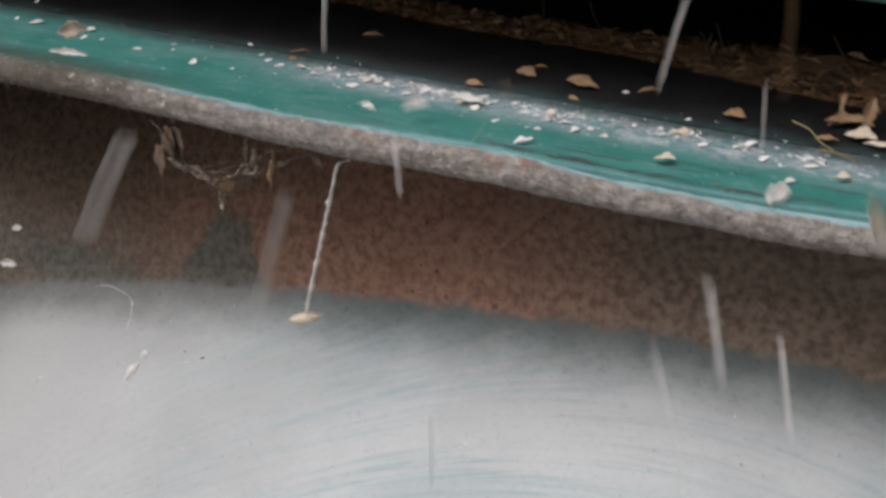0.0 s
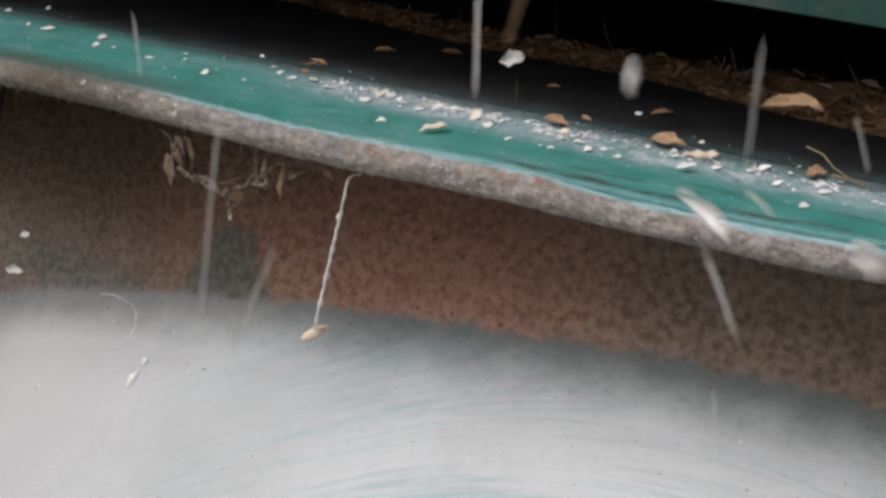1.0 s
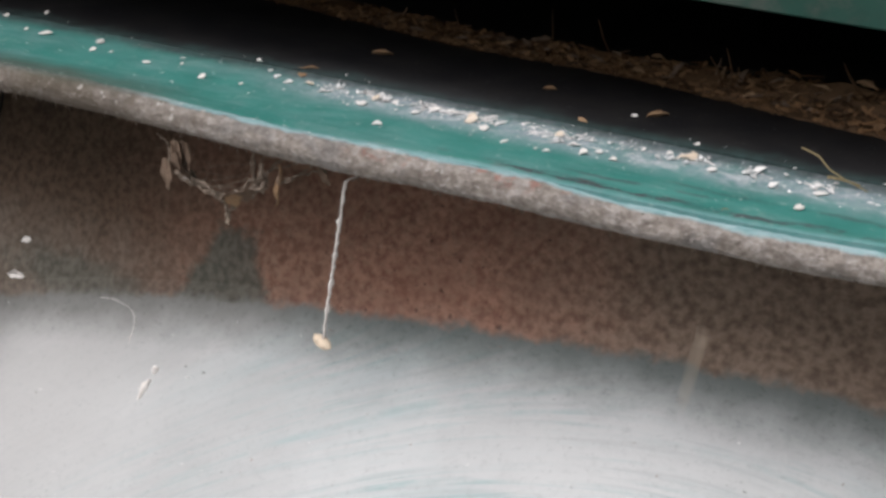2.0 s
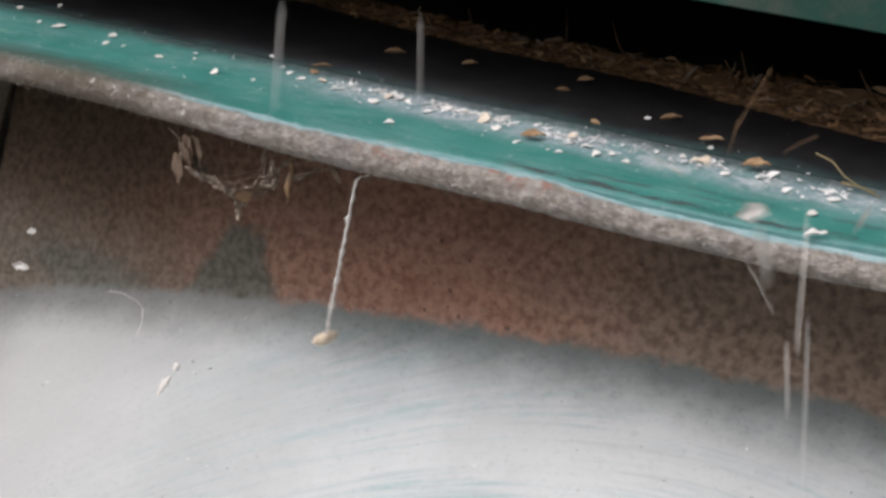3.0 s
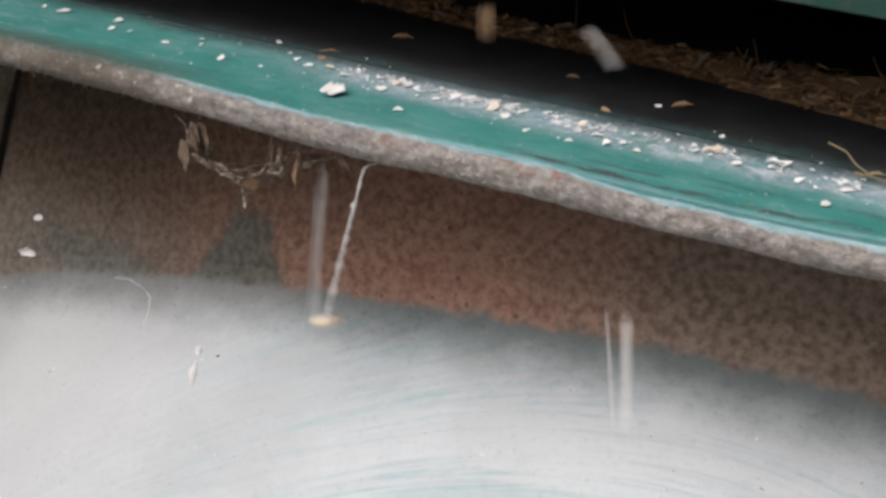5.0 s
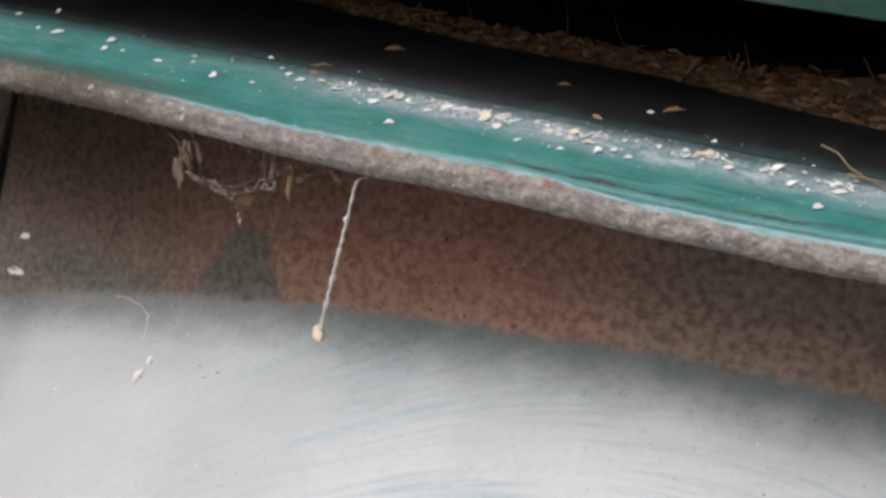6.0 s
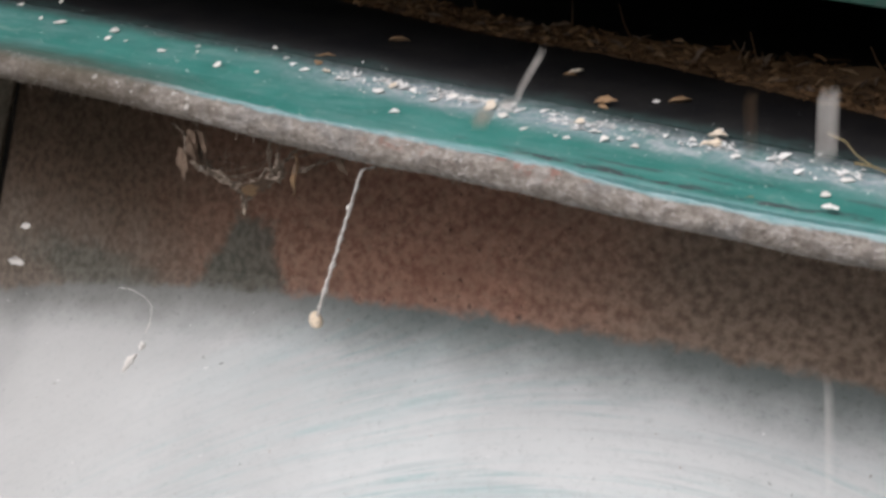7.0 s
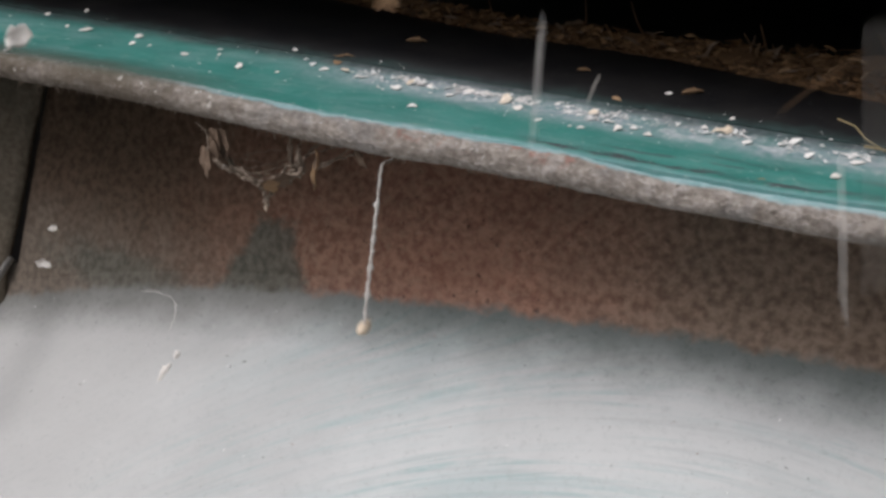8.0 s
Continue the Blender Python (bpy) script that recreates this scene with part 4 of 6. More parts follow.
strand("silk_strand", [(-0.0603, -0.0020, 0.8616), (-0.0571, -0.0040, 0.8538), (-0.0566, 0.0000, 0.8469), (-0.0488, -0.0030, 0.8471), (-0.0438, -0.0020, 0.8461), (-0.0364, -0.0040, 0.8495), (-0.0345, 0.0000, 0.8501)], 0.00035)
strand("silk_strand", [(-0.0592, -0.0020, 0.8618), (-0.0573, -0.0040, 0.8557), (-0.0578, 0.0000, 0.8482), (-0.0493, -0.0030, 0.8477), (-0.0428, -0.0020, 0.8456), (-0.0325, -0.0040, 0.8513), (-0.0327, 0.0000, 0.8524)], 0.0002)
strand("silk_strand", [(-0.0331, -0.0020, 0.8513), (-0.0317, -0.0040, 0.8608), (-0.0334, 0.0000, 0.8671)], 0.0003)
strand("silk_strand", [(-0.0331, -0.0020, 0.8513), (-0.0325, -0.0040, 0.8606), (-0.0352, 0.0000, 0.8659)], 0.00015)
strand("silk_strand", [(-0.0331, -0.0020, 0.8507), (-0.0284, -0.0040, 0.8568), (-0.0263, 0.0000, 0.8599), (-0.0205, -0.0030, 0.8640)], 0.0003)
strand("silk_strand", [(-0.0298, -0.0020, 0.8557), (-0.0288, -0.0040, 0.8613), (-0.0306, 0.0000, 0.8622), (-0.0259, -0.0030, 0.8661)], 0.0002)
strand("silk_strand", [(-0.0271, -0.0020, 0.8587), (-0.0196, -0.0040, 0.8617), (-0.0182, 0.0000, 0.8622), (-0.0149, -0.0030, 0.8651)], 0.0002)
strand("silk_strand", [(-0.0251, -0.0020, 0.8539), (-0.0179, -0.0040, 0.8584), (-0.0154, 0.0000, 0.8591), (-0.0070, -0.0030, 0.8620)], 0.00026)
strand("silk_strand", [(-0.0266, -0.0020, 0.8526), (-0.0190, -0.0040, 0.8569), (-0.0164, 0.0000, 0.8593), (-0.0103, -0.0030, 0.8646)], 0.00015)
strand("silk_strand", [(-0.0449, -0.0020, 0.8455), (-0.0439, -0.0040, 0.8421), (-0.0469, 0.0000, 0.8363)], 0.00015)
strand("silk_strand", [(-0.0406, -0.0020, 0.8468), (-0.0420, -0.0040, 0.8435), (-0.0467, 0.0000, 0.8368)], 0.00012)
strand("silk_strand", [(-0.0647, -0.0020, 0.8608), (-0.0632, -0.0040, 0.8574), (-0.0690, 0.0000, 0.8479)], 0.0003)
strand("silk_strand", [(-0.0688, -0.0020, 0.8632), (-0.0635, -0.0040, 0.8617), (-0.0637, 0.0000, 0.8558)], 0.00015)
strand("silk_strand", [(-0.0550, -0.0020, 0.8481), (-0.0451, -0.0040, 0.8506), (-0.0394, 0.0000, 0.8520), (-0.0320, -0.0030, 0.8603)], 0.0001)
strand("silk_strand", [(-0.0574, -0.0020, 0.8501), (-0.0431, -0.0040, 0.8490), (-0.0316, 0.0000, 0.8555)], 0.0001)
strand("silk_strand", [(0.0003, -0.0020, 0.8598), (0.0043, -0.0040, 0.8626), (0.0044, 0.0000, 0.8615)], 0.0002)
strand("silk_strand", [(-0.0430, -0.0030, 0.8467), (-0.0491, 0.0010, 0.8419), (-0.0477, -0.0010, 0.8431)], 5e-05)
strand("silk_strand", [(-0.0624, -0.0030, 0.8562), (-0.0620, 0.0010, 0.8555), (-0.0580, -0.0010, 0.8571)], 5e-05)
strand("silk_strand", [(-0.0430, -0.0030, 0.8467), (-0.0342, 0.0010, 0.8507), (-0.0199, -0.0010, 0.8567)], 5e-05)
strand("silk_strand", [(-0.0542, -0.0030, 0.8486), (-0.0417, 0.0010, 0.8528), (-0.0278, -0.0010, 0.8581)], 5e-05)
strand("silk_strand", [(-0.0430, -0.0030, 0.8467), (-0.0324, 0.0010, 0.8506), (-0.0199, -0.0010, 0.8567)], 5e-05)
strand("silk_strand", [(-0.0542, -0.0030, 0.8486), (-0.0381, 0.0010, 0.8494), (-0.0199, -0.0010, 0.8567)], 5e-05)
strand("silk_strand", [(-0.0542, -0.0030, 0.8486), (-0.0539, 0.0010, 0.8490), (-0.0503, -0.0010, 0.8571)], 5e-05)
strand("silk_strand", [(-0.0584, -0.0030, 0.8532), (-0.0518, 0.0010, 0.8486), (-0.0387, -0.0010, 0.8478)], 5e-05)
strand("silk_strand", [(-0.0584, -0.0030, 0.8532), (-0.0582, 0.0010, 0.8556), (-0.0550, -0.0010, 0.8615)], 5e-05)
strand("silk_strand", [(-0.0584, -0.0030, 0.8532), (-0.0495, 0.0010, 0.8550), (-0.0339, -0.0010, 0.8591)], 5e-05)
strand("silk_strand", [(-0.0430, -0.0030, 0.8467), (-0.0378, 0.0010, 0.8503), (-0.0278, -0.0010, 0.8581)], 5e-05)
strand("silk_strand", [(-0.0584, -0.0030, 0.8532), (-0.0420, 0.0010, 0.8519), (-0.0199, -0.0010, 0.8567)], 5e-05)
strand("silk_strand", [(-0.0584, -0.0030, 0.8532), (-0.0598, 0.0010, 0.8487), (-0.0571, -0.0010, 0.8511)], 5e-05)
strand("silk_strand", [(-0.0624, -0.0030, 0.8562), (-0.0651, 0.0010, 0.8513), (-0.0610, -0.0010, 0.8526)], 5e-05)
strand("silk_strand", [(-0.0584, -0.0030, 0.8532), (-0.0592, 0.0010, 0.8533), (-0.0567, -0.0010, 0.8552)], 5e-05)
for k, (dx, dz, q) in enumerate(((0.0, 0.0, 0.00055), (0.0006, 0.0012, 0.0004), (-0.0008, -0.0004, 0.00035), (0.0012, 0.0022, 0.00028))):
    strand("silk_strand", [(-0.0610 + dx, -0.0040, 0.8530 + dz), (-0.0560 + dx, -0.0030, 0.8490 + dz), (-0.0496, -0.0040, 0.8476 + dz), (-0.0440, -0.0030, 0.8455 + dz * 0.5),
                           (-0.0400, -0.0040, 0.8462 + dz), (-0.0330 - dx, -0.0030, 0.8510 + dz), (-0.0285 - dx, -0.0040, 0.8545 + dz), (-0.0300, -0.0030, 0.8600)], q, SILK, web, 0.0005)
strand("silk_strand", [(-0.0440, -0.0040, 0.8450), (-0.0445, -0.0035, 0.8420), (-0.0442, -0.0040, 0.8400)], 0.0004)
strand("silk_strand", [(-0.0385, -0.0040, 0.8462), (-0.0425, -0.0035, 0.8430), (-0.0442, -0.0040, 0.8402)], 0.0003)
for at, turn, size, sort in (((-0.0398, -0.0048, 0.8476), 22, 0.0072, "tan"), ((-0.0350, -0.0048, 0.8500), 35, 0.0060, "dusty"), ((-0.0590, -0.0048, 0.8560), -70, 0.0080, "dusty")):
    caught = new("caught_husk", MESHES["scale", sort])
    caught.parent = web
    caught["label"] = "dusty husk caught in the web"
    caught.matrix_basis = pose(*at, 90, 0, 0) @ pose(0, 0, 0, 25, 0, turn) @ Matrix.Diagonal((size, size, size, 1))
for sh, sort, x, z, turn, size in (
        ("chip", "dusty", -0.0651, 0.8511, -111, 0.0093),
        ("chip", "dusty", -0.0567, 0.8586, -100, 0.0091),
        ("chip", "dusty", -0.0603, 0.8583, -106, 0.0090),
        ("sliver", "dusty", -0.0618, 0.8582, -90, 0.0067),
        ("chip", "white", -0.0579, 0.8504, -12, 0.0028),
        ("sliver", "tan", -0.0237, 0.8550, -101, 0.0147),
        ("sliver", "dusty", -0.0238, 0.8543, -100, 0.0111),
        ("boat", "dusty", -0.0399, 0.8487, 27, 0.0119),
        ("boat", "cream", -0.0436, 0.8396, -93, 0.0040),
        ("chip", "dusty", -0.0070, 0.8610, -66, 0.0058),
        ("chip", "dusty", -0.0162, 0.8651, -15, 0.0024),
        ("sliver", "dusty", -0.0212, 0.8635, 25, 0.0059),
        ("scale", "dusty", -0.0348, 0.8511, -2, 0.0054),
):
    caught = new("caught_husk", MESHES[sh, sort])
    caught.parent = web
    caught["label"] = "dusty husk caught in the web"
    caught.matrix_basis = pose(x, -0.0040, z, 90, 0, 0) @ pose(0, 0, 0, 25, 0, turn) @ Matrix.Diagonal((size, size, size, 1))

# ---- grain on a silk thread ----
hanging = tagged(new("hanging_grain"), "cream grain swinging on a twisted pale silk thread", "grain")
hanging.location = (0.0004, -0.0040, 0.8632)
THREAD = 1.06 * 0.0573
rw = random.Random(15)
bm = bmesh.new()
pts = [Vector((0.0035, 0, 0.0005)), Vector((0.0012, 0, -0.0012))]
for i in range(40):
    pts.append(Vector((0.00014 * math.sin(i * 1.9) + rw.gauss(0, 0.00005), 0.00014 * math.cos(i * 1.9), -0.003 - (THREAD - 0.003) * i / 39)))
tube(bm, pts, [0.00018] * 2 + [rw.uniform(0.00034, 0.00058) + (0.0004 if i in (9, 17, 24, 31) else 0) for i in range(40)], 6)
for i in range(90):
    p = pts[2 + rw.randrange(40)]
    g = Vector((rw.gauss(0, 1), rw.gauss(0, 1), rw.gauss(0, 1))).normalized() * rw.uniform(0.0003, 0.0008)
    tube(bm, [p, p + g], [0.00006, 0.00003], 3)
smooth(part("thread", bm, PALE_SILK, hanging, "pale twisted silk thread"))
bm = bmesh.new()
bmesh.ops.create_uvsphere(bm, u_segments=20, v_segments=14, radius=1.0)
for v in bm.verts:
    x, y, z = v.co
    taper = 1.0 - 0.35 * x * x + 0.12 * x
    groove = 0.16 * math.exp(-(y / 0.22) ** 2) * (1 if z < 0 else 0.3)
    x = math.copysign(abs(x) ** 0.8, x)
    v.co = Vector((x * 0.0049, y * taper * 0.0021, z * taper * (1 - groove) * 0.0018 + 0.0003 * x * x))
for s in (-1, 1):
    tube(bm, [(0.0044, 0.0003 * s, 0.0003), (0.0056, 0.0004 * s, 0.0005)], [0.0003, 0.00008], 5)
grain = smooth(part("grain", bm, CREAM_SOLID, hanging, "plump cream grain with a pointed husk tip"))
grain.location = (0, 0, -THREAD - 0.001)

# ---- bits dangling from a loose filament over the grey sheet ----
filament = tagged(new("hanging_fragment"), "white husk fragments dangling from a fine silk filament", "husk")
filament.location = (-0.1437, 0.0335, 0.7668)
rw = random.Random(17)
strand("filament", [(-0.0010, 0.0010, -0.0008), (0.0228, -0.0135, 0.0120), (0.0491, -0.0335, 0.0263), (0.0639, -0.0465, 0.0333), (0.0712, -0.0555, 0.0359), (0.0760, -0.0635, 0.0361)], 0.00006, PALE_SILK, filament, 0.0001)
dangle = new("dangling_bits", MESHES["sliver", "white"])
dangle.parent = filament
dangle["label"] = "slender white sliver with a small flake above it"
dangle.scale = (0.0084, 0.0165, 0.0100)
upper = new("upper_flake", MESHES["scale", "white"])
upper.parent = dangle
upper.location, upper.scale = (-0.88, 0.03, 0.05), (0.40, 0.30, 0.45)
dangle.location = (0.0745, -0.0635, 0.0169)

# ---- two flakes on silk near the end panel ----
HUNG = []
for x, drop, size, sh in ((-0.1370, 0.0553, 0.0030, "chip"), (-0.1462, 0.0718, 0.0062, "scale")):
    hung = tagged(new("hung_flake"), "small white husk flake caught on silk by the panel", "husk", "flakes caught on silk")
    hung.location = (x, -0.0040, 0.8680)
    fl = new("flake", MESHES[sh, "white"])
    fl.parent = hung
    fl.location, fl.scale, fl.rotation_euler = (0, 0, -drop), (size, size, size), (1.2, 0.3, 0.4)
    strand("thread", [(0, 0, -drop), (-0.0004, 0.001, -drop * 0.7), (0.001, 0.002, 0)], 0.00002, SILK, hung, 0.0001)
    HUNG.append((hung, x, drop))


# ---- flying husks ----
FACE = pose(0, 0, 0, 62, 0, 27)
spin = random.Random(33)
EYE_Z = 1.0          # height from which the bits are seen to lie


def fly(t, x, y, z, vx, vy, vz, length, shape, kind, turn):
    """A husk that comes off the roof, is at x, y, z at t seconds with that speed, and ends on the ground or, if slow, along the tray."""
    slow = abs(vx) + abs(vy) + abs(vz) < 0.02
    if kind == "tan" and not slow:
        length *= 0.65
    lies = slow and z < TRAY + 0.012
    if lies:
        # it has come down on the plate or the tray, a little further in
        down = 0.0012 + 0.04 * length
        far = (EYE_Z - TRAY - down) / (EYE_Z - z)
        x, y, z = 0.159 + (x - 0.159) * far, -0.26 + (y + 0.26) * far, TRAY + down
        length *= far
    ob = husk(shape, kind, length, Matrix(), "blown out of the machine", "flying husks")
    base = FACE @ pose(0, 0, 0, 0, 0, turn) @ pose(0, 0, 0, spin.uniform(-35, 35), spin.uniform(-25, 25), 0)
    if lies:
        base = pose(0, 0, 0, spin.uniform(-4, 28), spin.uniform(-8, 8), 27 + turn)
    rate = spin.uniform(-160, 160) if not slow else 0
    axis = Vector((spin.uniform(-0.4, 0.4), spin.uniform(-0.4, 0.4), 1)).normalized()

    def at(p, dt):
        return Matrix.Translation(p) @ Matrix.Rotation(radians(max(-80, min(80, rate * dt))), 4, axis) @ base.to_3x3().to_4x4()

    def clear(p):
        if p.y > -0.005 and p.z > 0.80:
            p.z = max(p.z, TRAY + 0.0025)
        elif p.y > -0.13:
            p.z = max(p.z, floor_z(p.x, p.y) + 0.003)
        return p

    place, speed = Vector((x, y, z)), Vector((vx, vy, vz))
    flat = pose(0, 0, 0, 5, 5, turn)
    roof = Matrix.Translation((x + spin.uniform(-0.05, 0.05), spin.uniform(0.10, 0.20), 1.1266)) @ flat
    rows = []
    if slow:
        # bits on the tray lie still for a moment; bits in the air only hang at the top of a bounce
        stay = 0.2 if z < TRAY + 0.006 else 0.05
        sink = Vector((0.0012, -0.0006, -0.0009)) * (0 if z < TRAY + 0.006 else 1)
        way = [(t - stay - 0.35, Vector((x, -0.03, 1.15))), (t - stay - 0.16, Vector((x, -0.05, 0.935))), (t - stay, place - sink), (t + stay, place + sink)]
        rest = Vector((spin.uniform(0.24, 0.40), spin.uniform(0.01, 0.07), TRAY + 0.003))
        way += [(t + stay + 0.3, rest)]
    else:
        way = []
        for dt in (-0.2, -0.1, -0.04, 0, 0.04, 0.1, 0.18):
            way.append((t + dt, clear(place + speed * dt + Vector((0, 0, -1.5 * dt * dt)))))
        way.insert(0, (t - 0.34, Vector((way[0][1].x, min(way[0][1].y, -0.02), max(1.15, way[0][1].z + 0.03)))))
    end_t, last = way[-1]
    off = Vector((last.x + 0.3 * (last.x - x), min(last.y, -0.15), 0))
    off.z = min(last.z, 0.86) if last.y < -0.13 else floor_z(last.x, -0.13) + 0.004
    if not slow:
        way.append((end_t + 0.22, off))
        way.append((end_t + 0.75, Vector((off.x, off.y - 0.03, 0.008))))
    if way[0][0] > 0.3:
        rows += [(0.0, roof), (way[0][0] - 0.25, roof)]
    elif way[0][0] > 0:
        rows += [(0.0, roof)]
    rows += [(q, at(p, q - t)) for q, p in way]
    keep, seen = [], -99
    for q, m in rows:
        if frame(q) > seen:
            keep.append((q, m))
            seen = frame(q)
    if seen < frame(8.0):
        keep.append((8.0, keep[-1][1]))
    # a way that has begun before the clip starts, or runs on past its end, is cut there
    early = [r for r in keep if r[0] <= 0]
    keep = early[-2:] + [r for r in keep if r[0] > 0]
    walk(ob, keep)



def motions():
    fly(0.00, 0.1324, 0.0221, 0.8840, 0.000, 0.000, 0.000, 0.009, "boat", "tan", 20)
    fly(0.00, 0.1375, 0.0185, 0.8820, 0.000, 0.000, 0.000, 0.008, "scale", "cream", -25)
    fly(0.00, 0.1398, 0.0161, 0.8900, 0.000, 0.000, 0.000, 0.0085, "boat", "tan", 60)
    fly(0.00, 0.1426, 0.0087, 0.8840, 0.000, 0.000, 0.000, 0.007, "crescent", "cream", -40)
    fly(0.00, 0.1297, 0.0184, 0.8800, 0.000, 0.000, 0.000, 0.006, "boat", "tan", -15)
    fly(0.00, 0.1343, 0.0110, 0.8930, 0.000, 0.000, 0.000, 0.0065, "sliver", "tan", 80)
    fly(0.00, 0.0501, -0.1462, 0.9277, -0.086, -0.290, -0.382, 0.0042, "chip", "white", -14)
    fly(0.00, 0.0726, -0.1388, 0.9176, -0.025, -0.299, -0.443, 0.0037, "chip", "white", -96)
    fly(0.00, 0.0431, -0.0470, 0.8865, 0.098, -0.158, -0.322, 0.0039, "scale", "white", -90)
    fly(0.00, 0.0367, -0.0634, 0.9261, 0.057, -0.184, -0.330, 0.0040, "crescent", "white", -89)
    fly(0.00, 0.1080, -0.0529, 0.9267, -0.061, -0.312, -0.435, 0.0056, "boat", "white", -106)
    fly(0.00, 0.1392, -0.1126, 0.9500, 0.044, -0.235, -0.397, 0.0036, "chip", "tan", -3)
    fly(0.00, 0.1212, -0.0237, 0.9016, 0.043, -0.200, -0.343, 0.0042, "boat", "white", -97)
    fly(0.00, 0.1270, -0.1111, 0.8834, 0.235, -0.251, -0.573, 0.0070, "boat", "white", -78)
    fly(0.00, 0.1335, -0.1160, 0.9052, 0.125, -0.174, -0.368, 0.0045, "scale", "white", -82)
    fly(0.00, 0.1430, -0.1004, 0.8875, 0.125, -0.198, -0.404, 0.0049, "boat", "white", -89)
    fly(0.00, 0.0862, -0.1185, 0.8694, 0.068, -0.166, -0.310, 0.0037, "crescent", "white", -88)
    fly(0.00, 0.1555, -0.1473, 0.9428, 0.027, -0.042, -0.086, 0.0046, "chip", "cream", -79)
    fly(0.00, -0.0809, -0.0141, 0.8945, 0.000, 0.000, -0.000, 0.0085, "scale", "cream", 8)
    fly(0.00, -0.0805, -0.0174, 0.8889, 0.000, 0.000, -0.000, 0.0124, "sliver", "white", -10)
    fly(0.00, 0.0104, -0.0035, 0.8794, 0.043, -0.028, -0.077, 0.0052, "crescent", "white", -16)
    fly(0.00, 0.0226, 0.0025, 0.8792, 0.043, -0.028, -0.077, 0.0083, "crescent", "white", 12)
    fly(0.00, 0.0346, 0.0089, 0.8797, 0.000, 0.000, -0.000, 0.0099, "crescent", "white", -10)
    fly(0.00, 0.0487, 0.0068, 0.8853, 0.104, -0.076, -0.199, 0.0073, "sliver", "tan", 10)
    fly(0.00, 0.0581, -0.0060, 0.8783, 0.000, 0.000, -0.000, 0.0054, "boat", "white", 9)
    fly(0.00, 0.0939, 0.0002, 0.8765, 0.000, 0.000, -0.000, 0.0056, "scale", "cream", -17)
    fly(0.00, 0.1238, -0.0083, 0.8765, 0.032, -0.012, -0.044, 0.0059, "chip", "white", 12)
    fly(0.00, 0.0539, -0.0283, 0.8870, -0.100, -0.183, -0.205, 0.0031, "crescent", "white", -125)
    fly(0.00, 0.1364, 0.0056, 0.8765, 0.000, 0.000, -0.000, 0.0043, "scale", "cream", 9)
    fly(0.00, 0.0572, 0.0418, 0.8765, 0.000, 0.000, -0.000, 0.0102, "boat", "tan", -27)
    fly(0.00, 0.1033, 0.0341, 0.8765, 0.000, 0.000, -0.000, 0.0061, "scale", "tan", -26)
    fly(0.00, 0.0384, 0.0442, 0.8765, 0.000, 0.000, -0.000, 0.0063, "scale", "tan", -23)
    fly(0.00, 0.0275, 0.0305, 0.8765, 0.000, 0.000, -0.000, 0.0059, "boat", "tan", -26)
    fly(0.00, 0.1327, 0.0376, 0.8765, 0.000, 0.000, -0.000, 0.0125, "crescent", "tan", -26)
    fly(0.50, 0.0287, -0.0502, 0.9215, 0.055, -0.171, -0.314, 0.0038, "crescent", "white", -87)
    fly(0.50, 0.0635, -0.0898, 0.9324, -0.039, -0.092, -0.112, 0.0049, "crescent", "white", 11)
    fly(0.50, -0.0325, -0.0715, 0.9185, 0.014, -0.101, -0.171, 0.0046, "crescent", "white", -95)
    fly(0.50, -0.0947, 0.0058, 0.8877, 0.000, 0.000, -0.000, 0.0068, "chip", "white", 2)
    fly(0.50, 0.0226, -0.0236, 0.8868, 0.023, -0.053, -0.102, 0.0055, "chip", "white", 10)
    fly(0.50, 0.0014, 0.0119, 0.8765, 0.000, 0.000, -0.000, 0.0040, "scale", "white", 3)
    fly(0.50, 0.0535, 0.0010, 0.8796, 0.000, 0.000, -0.000, 0.0057, "chip", "cream", 4)
    fly(0.50, 0.0686, -0.0134, 0.8852, 0.213, 0.018, -0.148, 0.0027, "crescent", "white", -40)
    fly(0.50, 0.1078, -0.0671, 0.9314, -0.002, -0.320, -0.500, 0.0062, "boat", "white", -98)
    fly(0.50, 0.1062, -0.0427, 0.9303, -0.021, -0.150, -0.218, 0.0028, "crescent", "white", -111)
    fly(0.50, 0.0648, 0.0173, 0.8957, 0.198, 0.033, -0.112, 0.0024, "crescent", "white", -29)
    fly(0.50, 0.0703, -0.0243, 0.9073, -0.030, -0.212, -0.308, 0.0039, "boat", "tan", -108)
    fly(0.50, 0.0860, -0.0389, 0.9122, 0.029, -0.196, -0.331, 0.0040, "scale", "tan", -98)
    fly(0.50, 0.0955, -0.0156, 0.8797, 0.064, -0.022, -0.088, 0.0082, "boat", "cream", -60)
    fly(0.50, 0.1270, -0.0135, 0.8774, -0.030, -0.073, -0.089, 0.0075, "boat", "cream", 65)
    fly(0.50, 0.1489, -0.1259, 0.9321, 0.058, -0.032, -0.098, 0.0058, "scale", "white", 29)
    fly(0.50, 0.0586, -0.0669, 0.8910, -0.108, -0.360, -0.476, 0.0063, "boat", "white", -114)
    fly(0.50, 0.0614, -0.0674, 0.8878, 0.125, -0.357, -0.664, 0.0080, "sliver", "white", -87)
    fly(0.50, 0.0958, -0.1055, 0.9030, 0.086, -0.197, -0.381, 0.0046, "crescent", "white", -89)
    fly(0.50, 0.1008, -0.0820, 0.8832, 0.090, -0.245, -0.460, 0.0055, "boat", "white", -87)
    fly(0.50, 0.0768, -0.0964, 0.8804, 0.055, -0.126, -0.244, 0.0029, "crescent", "cream", -90)
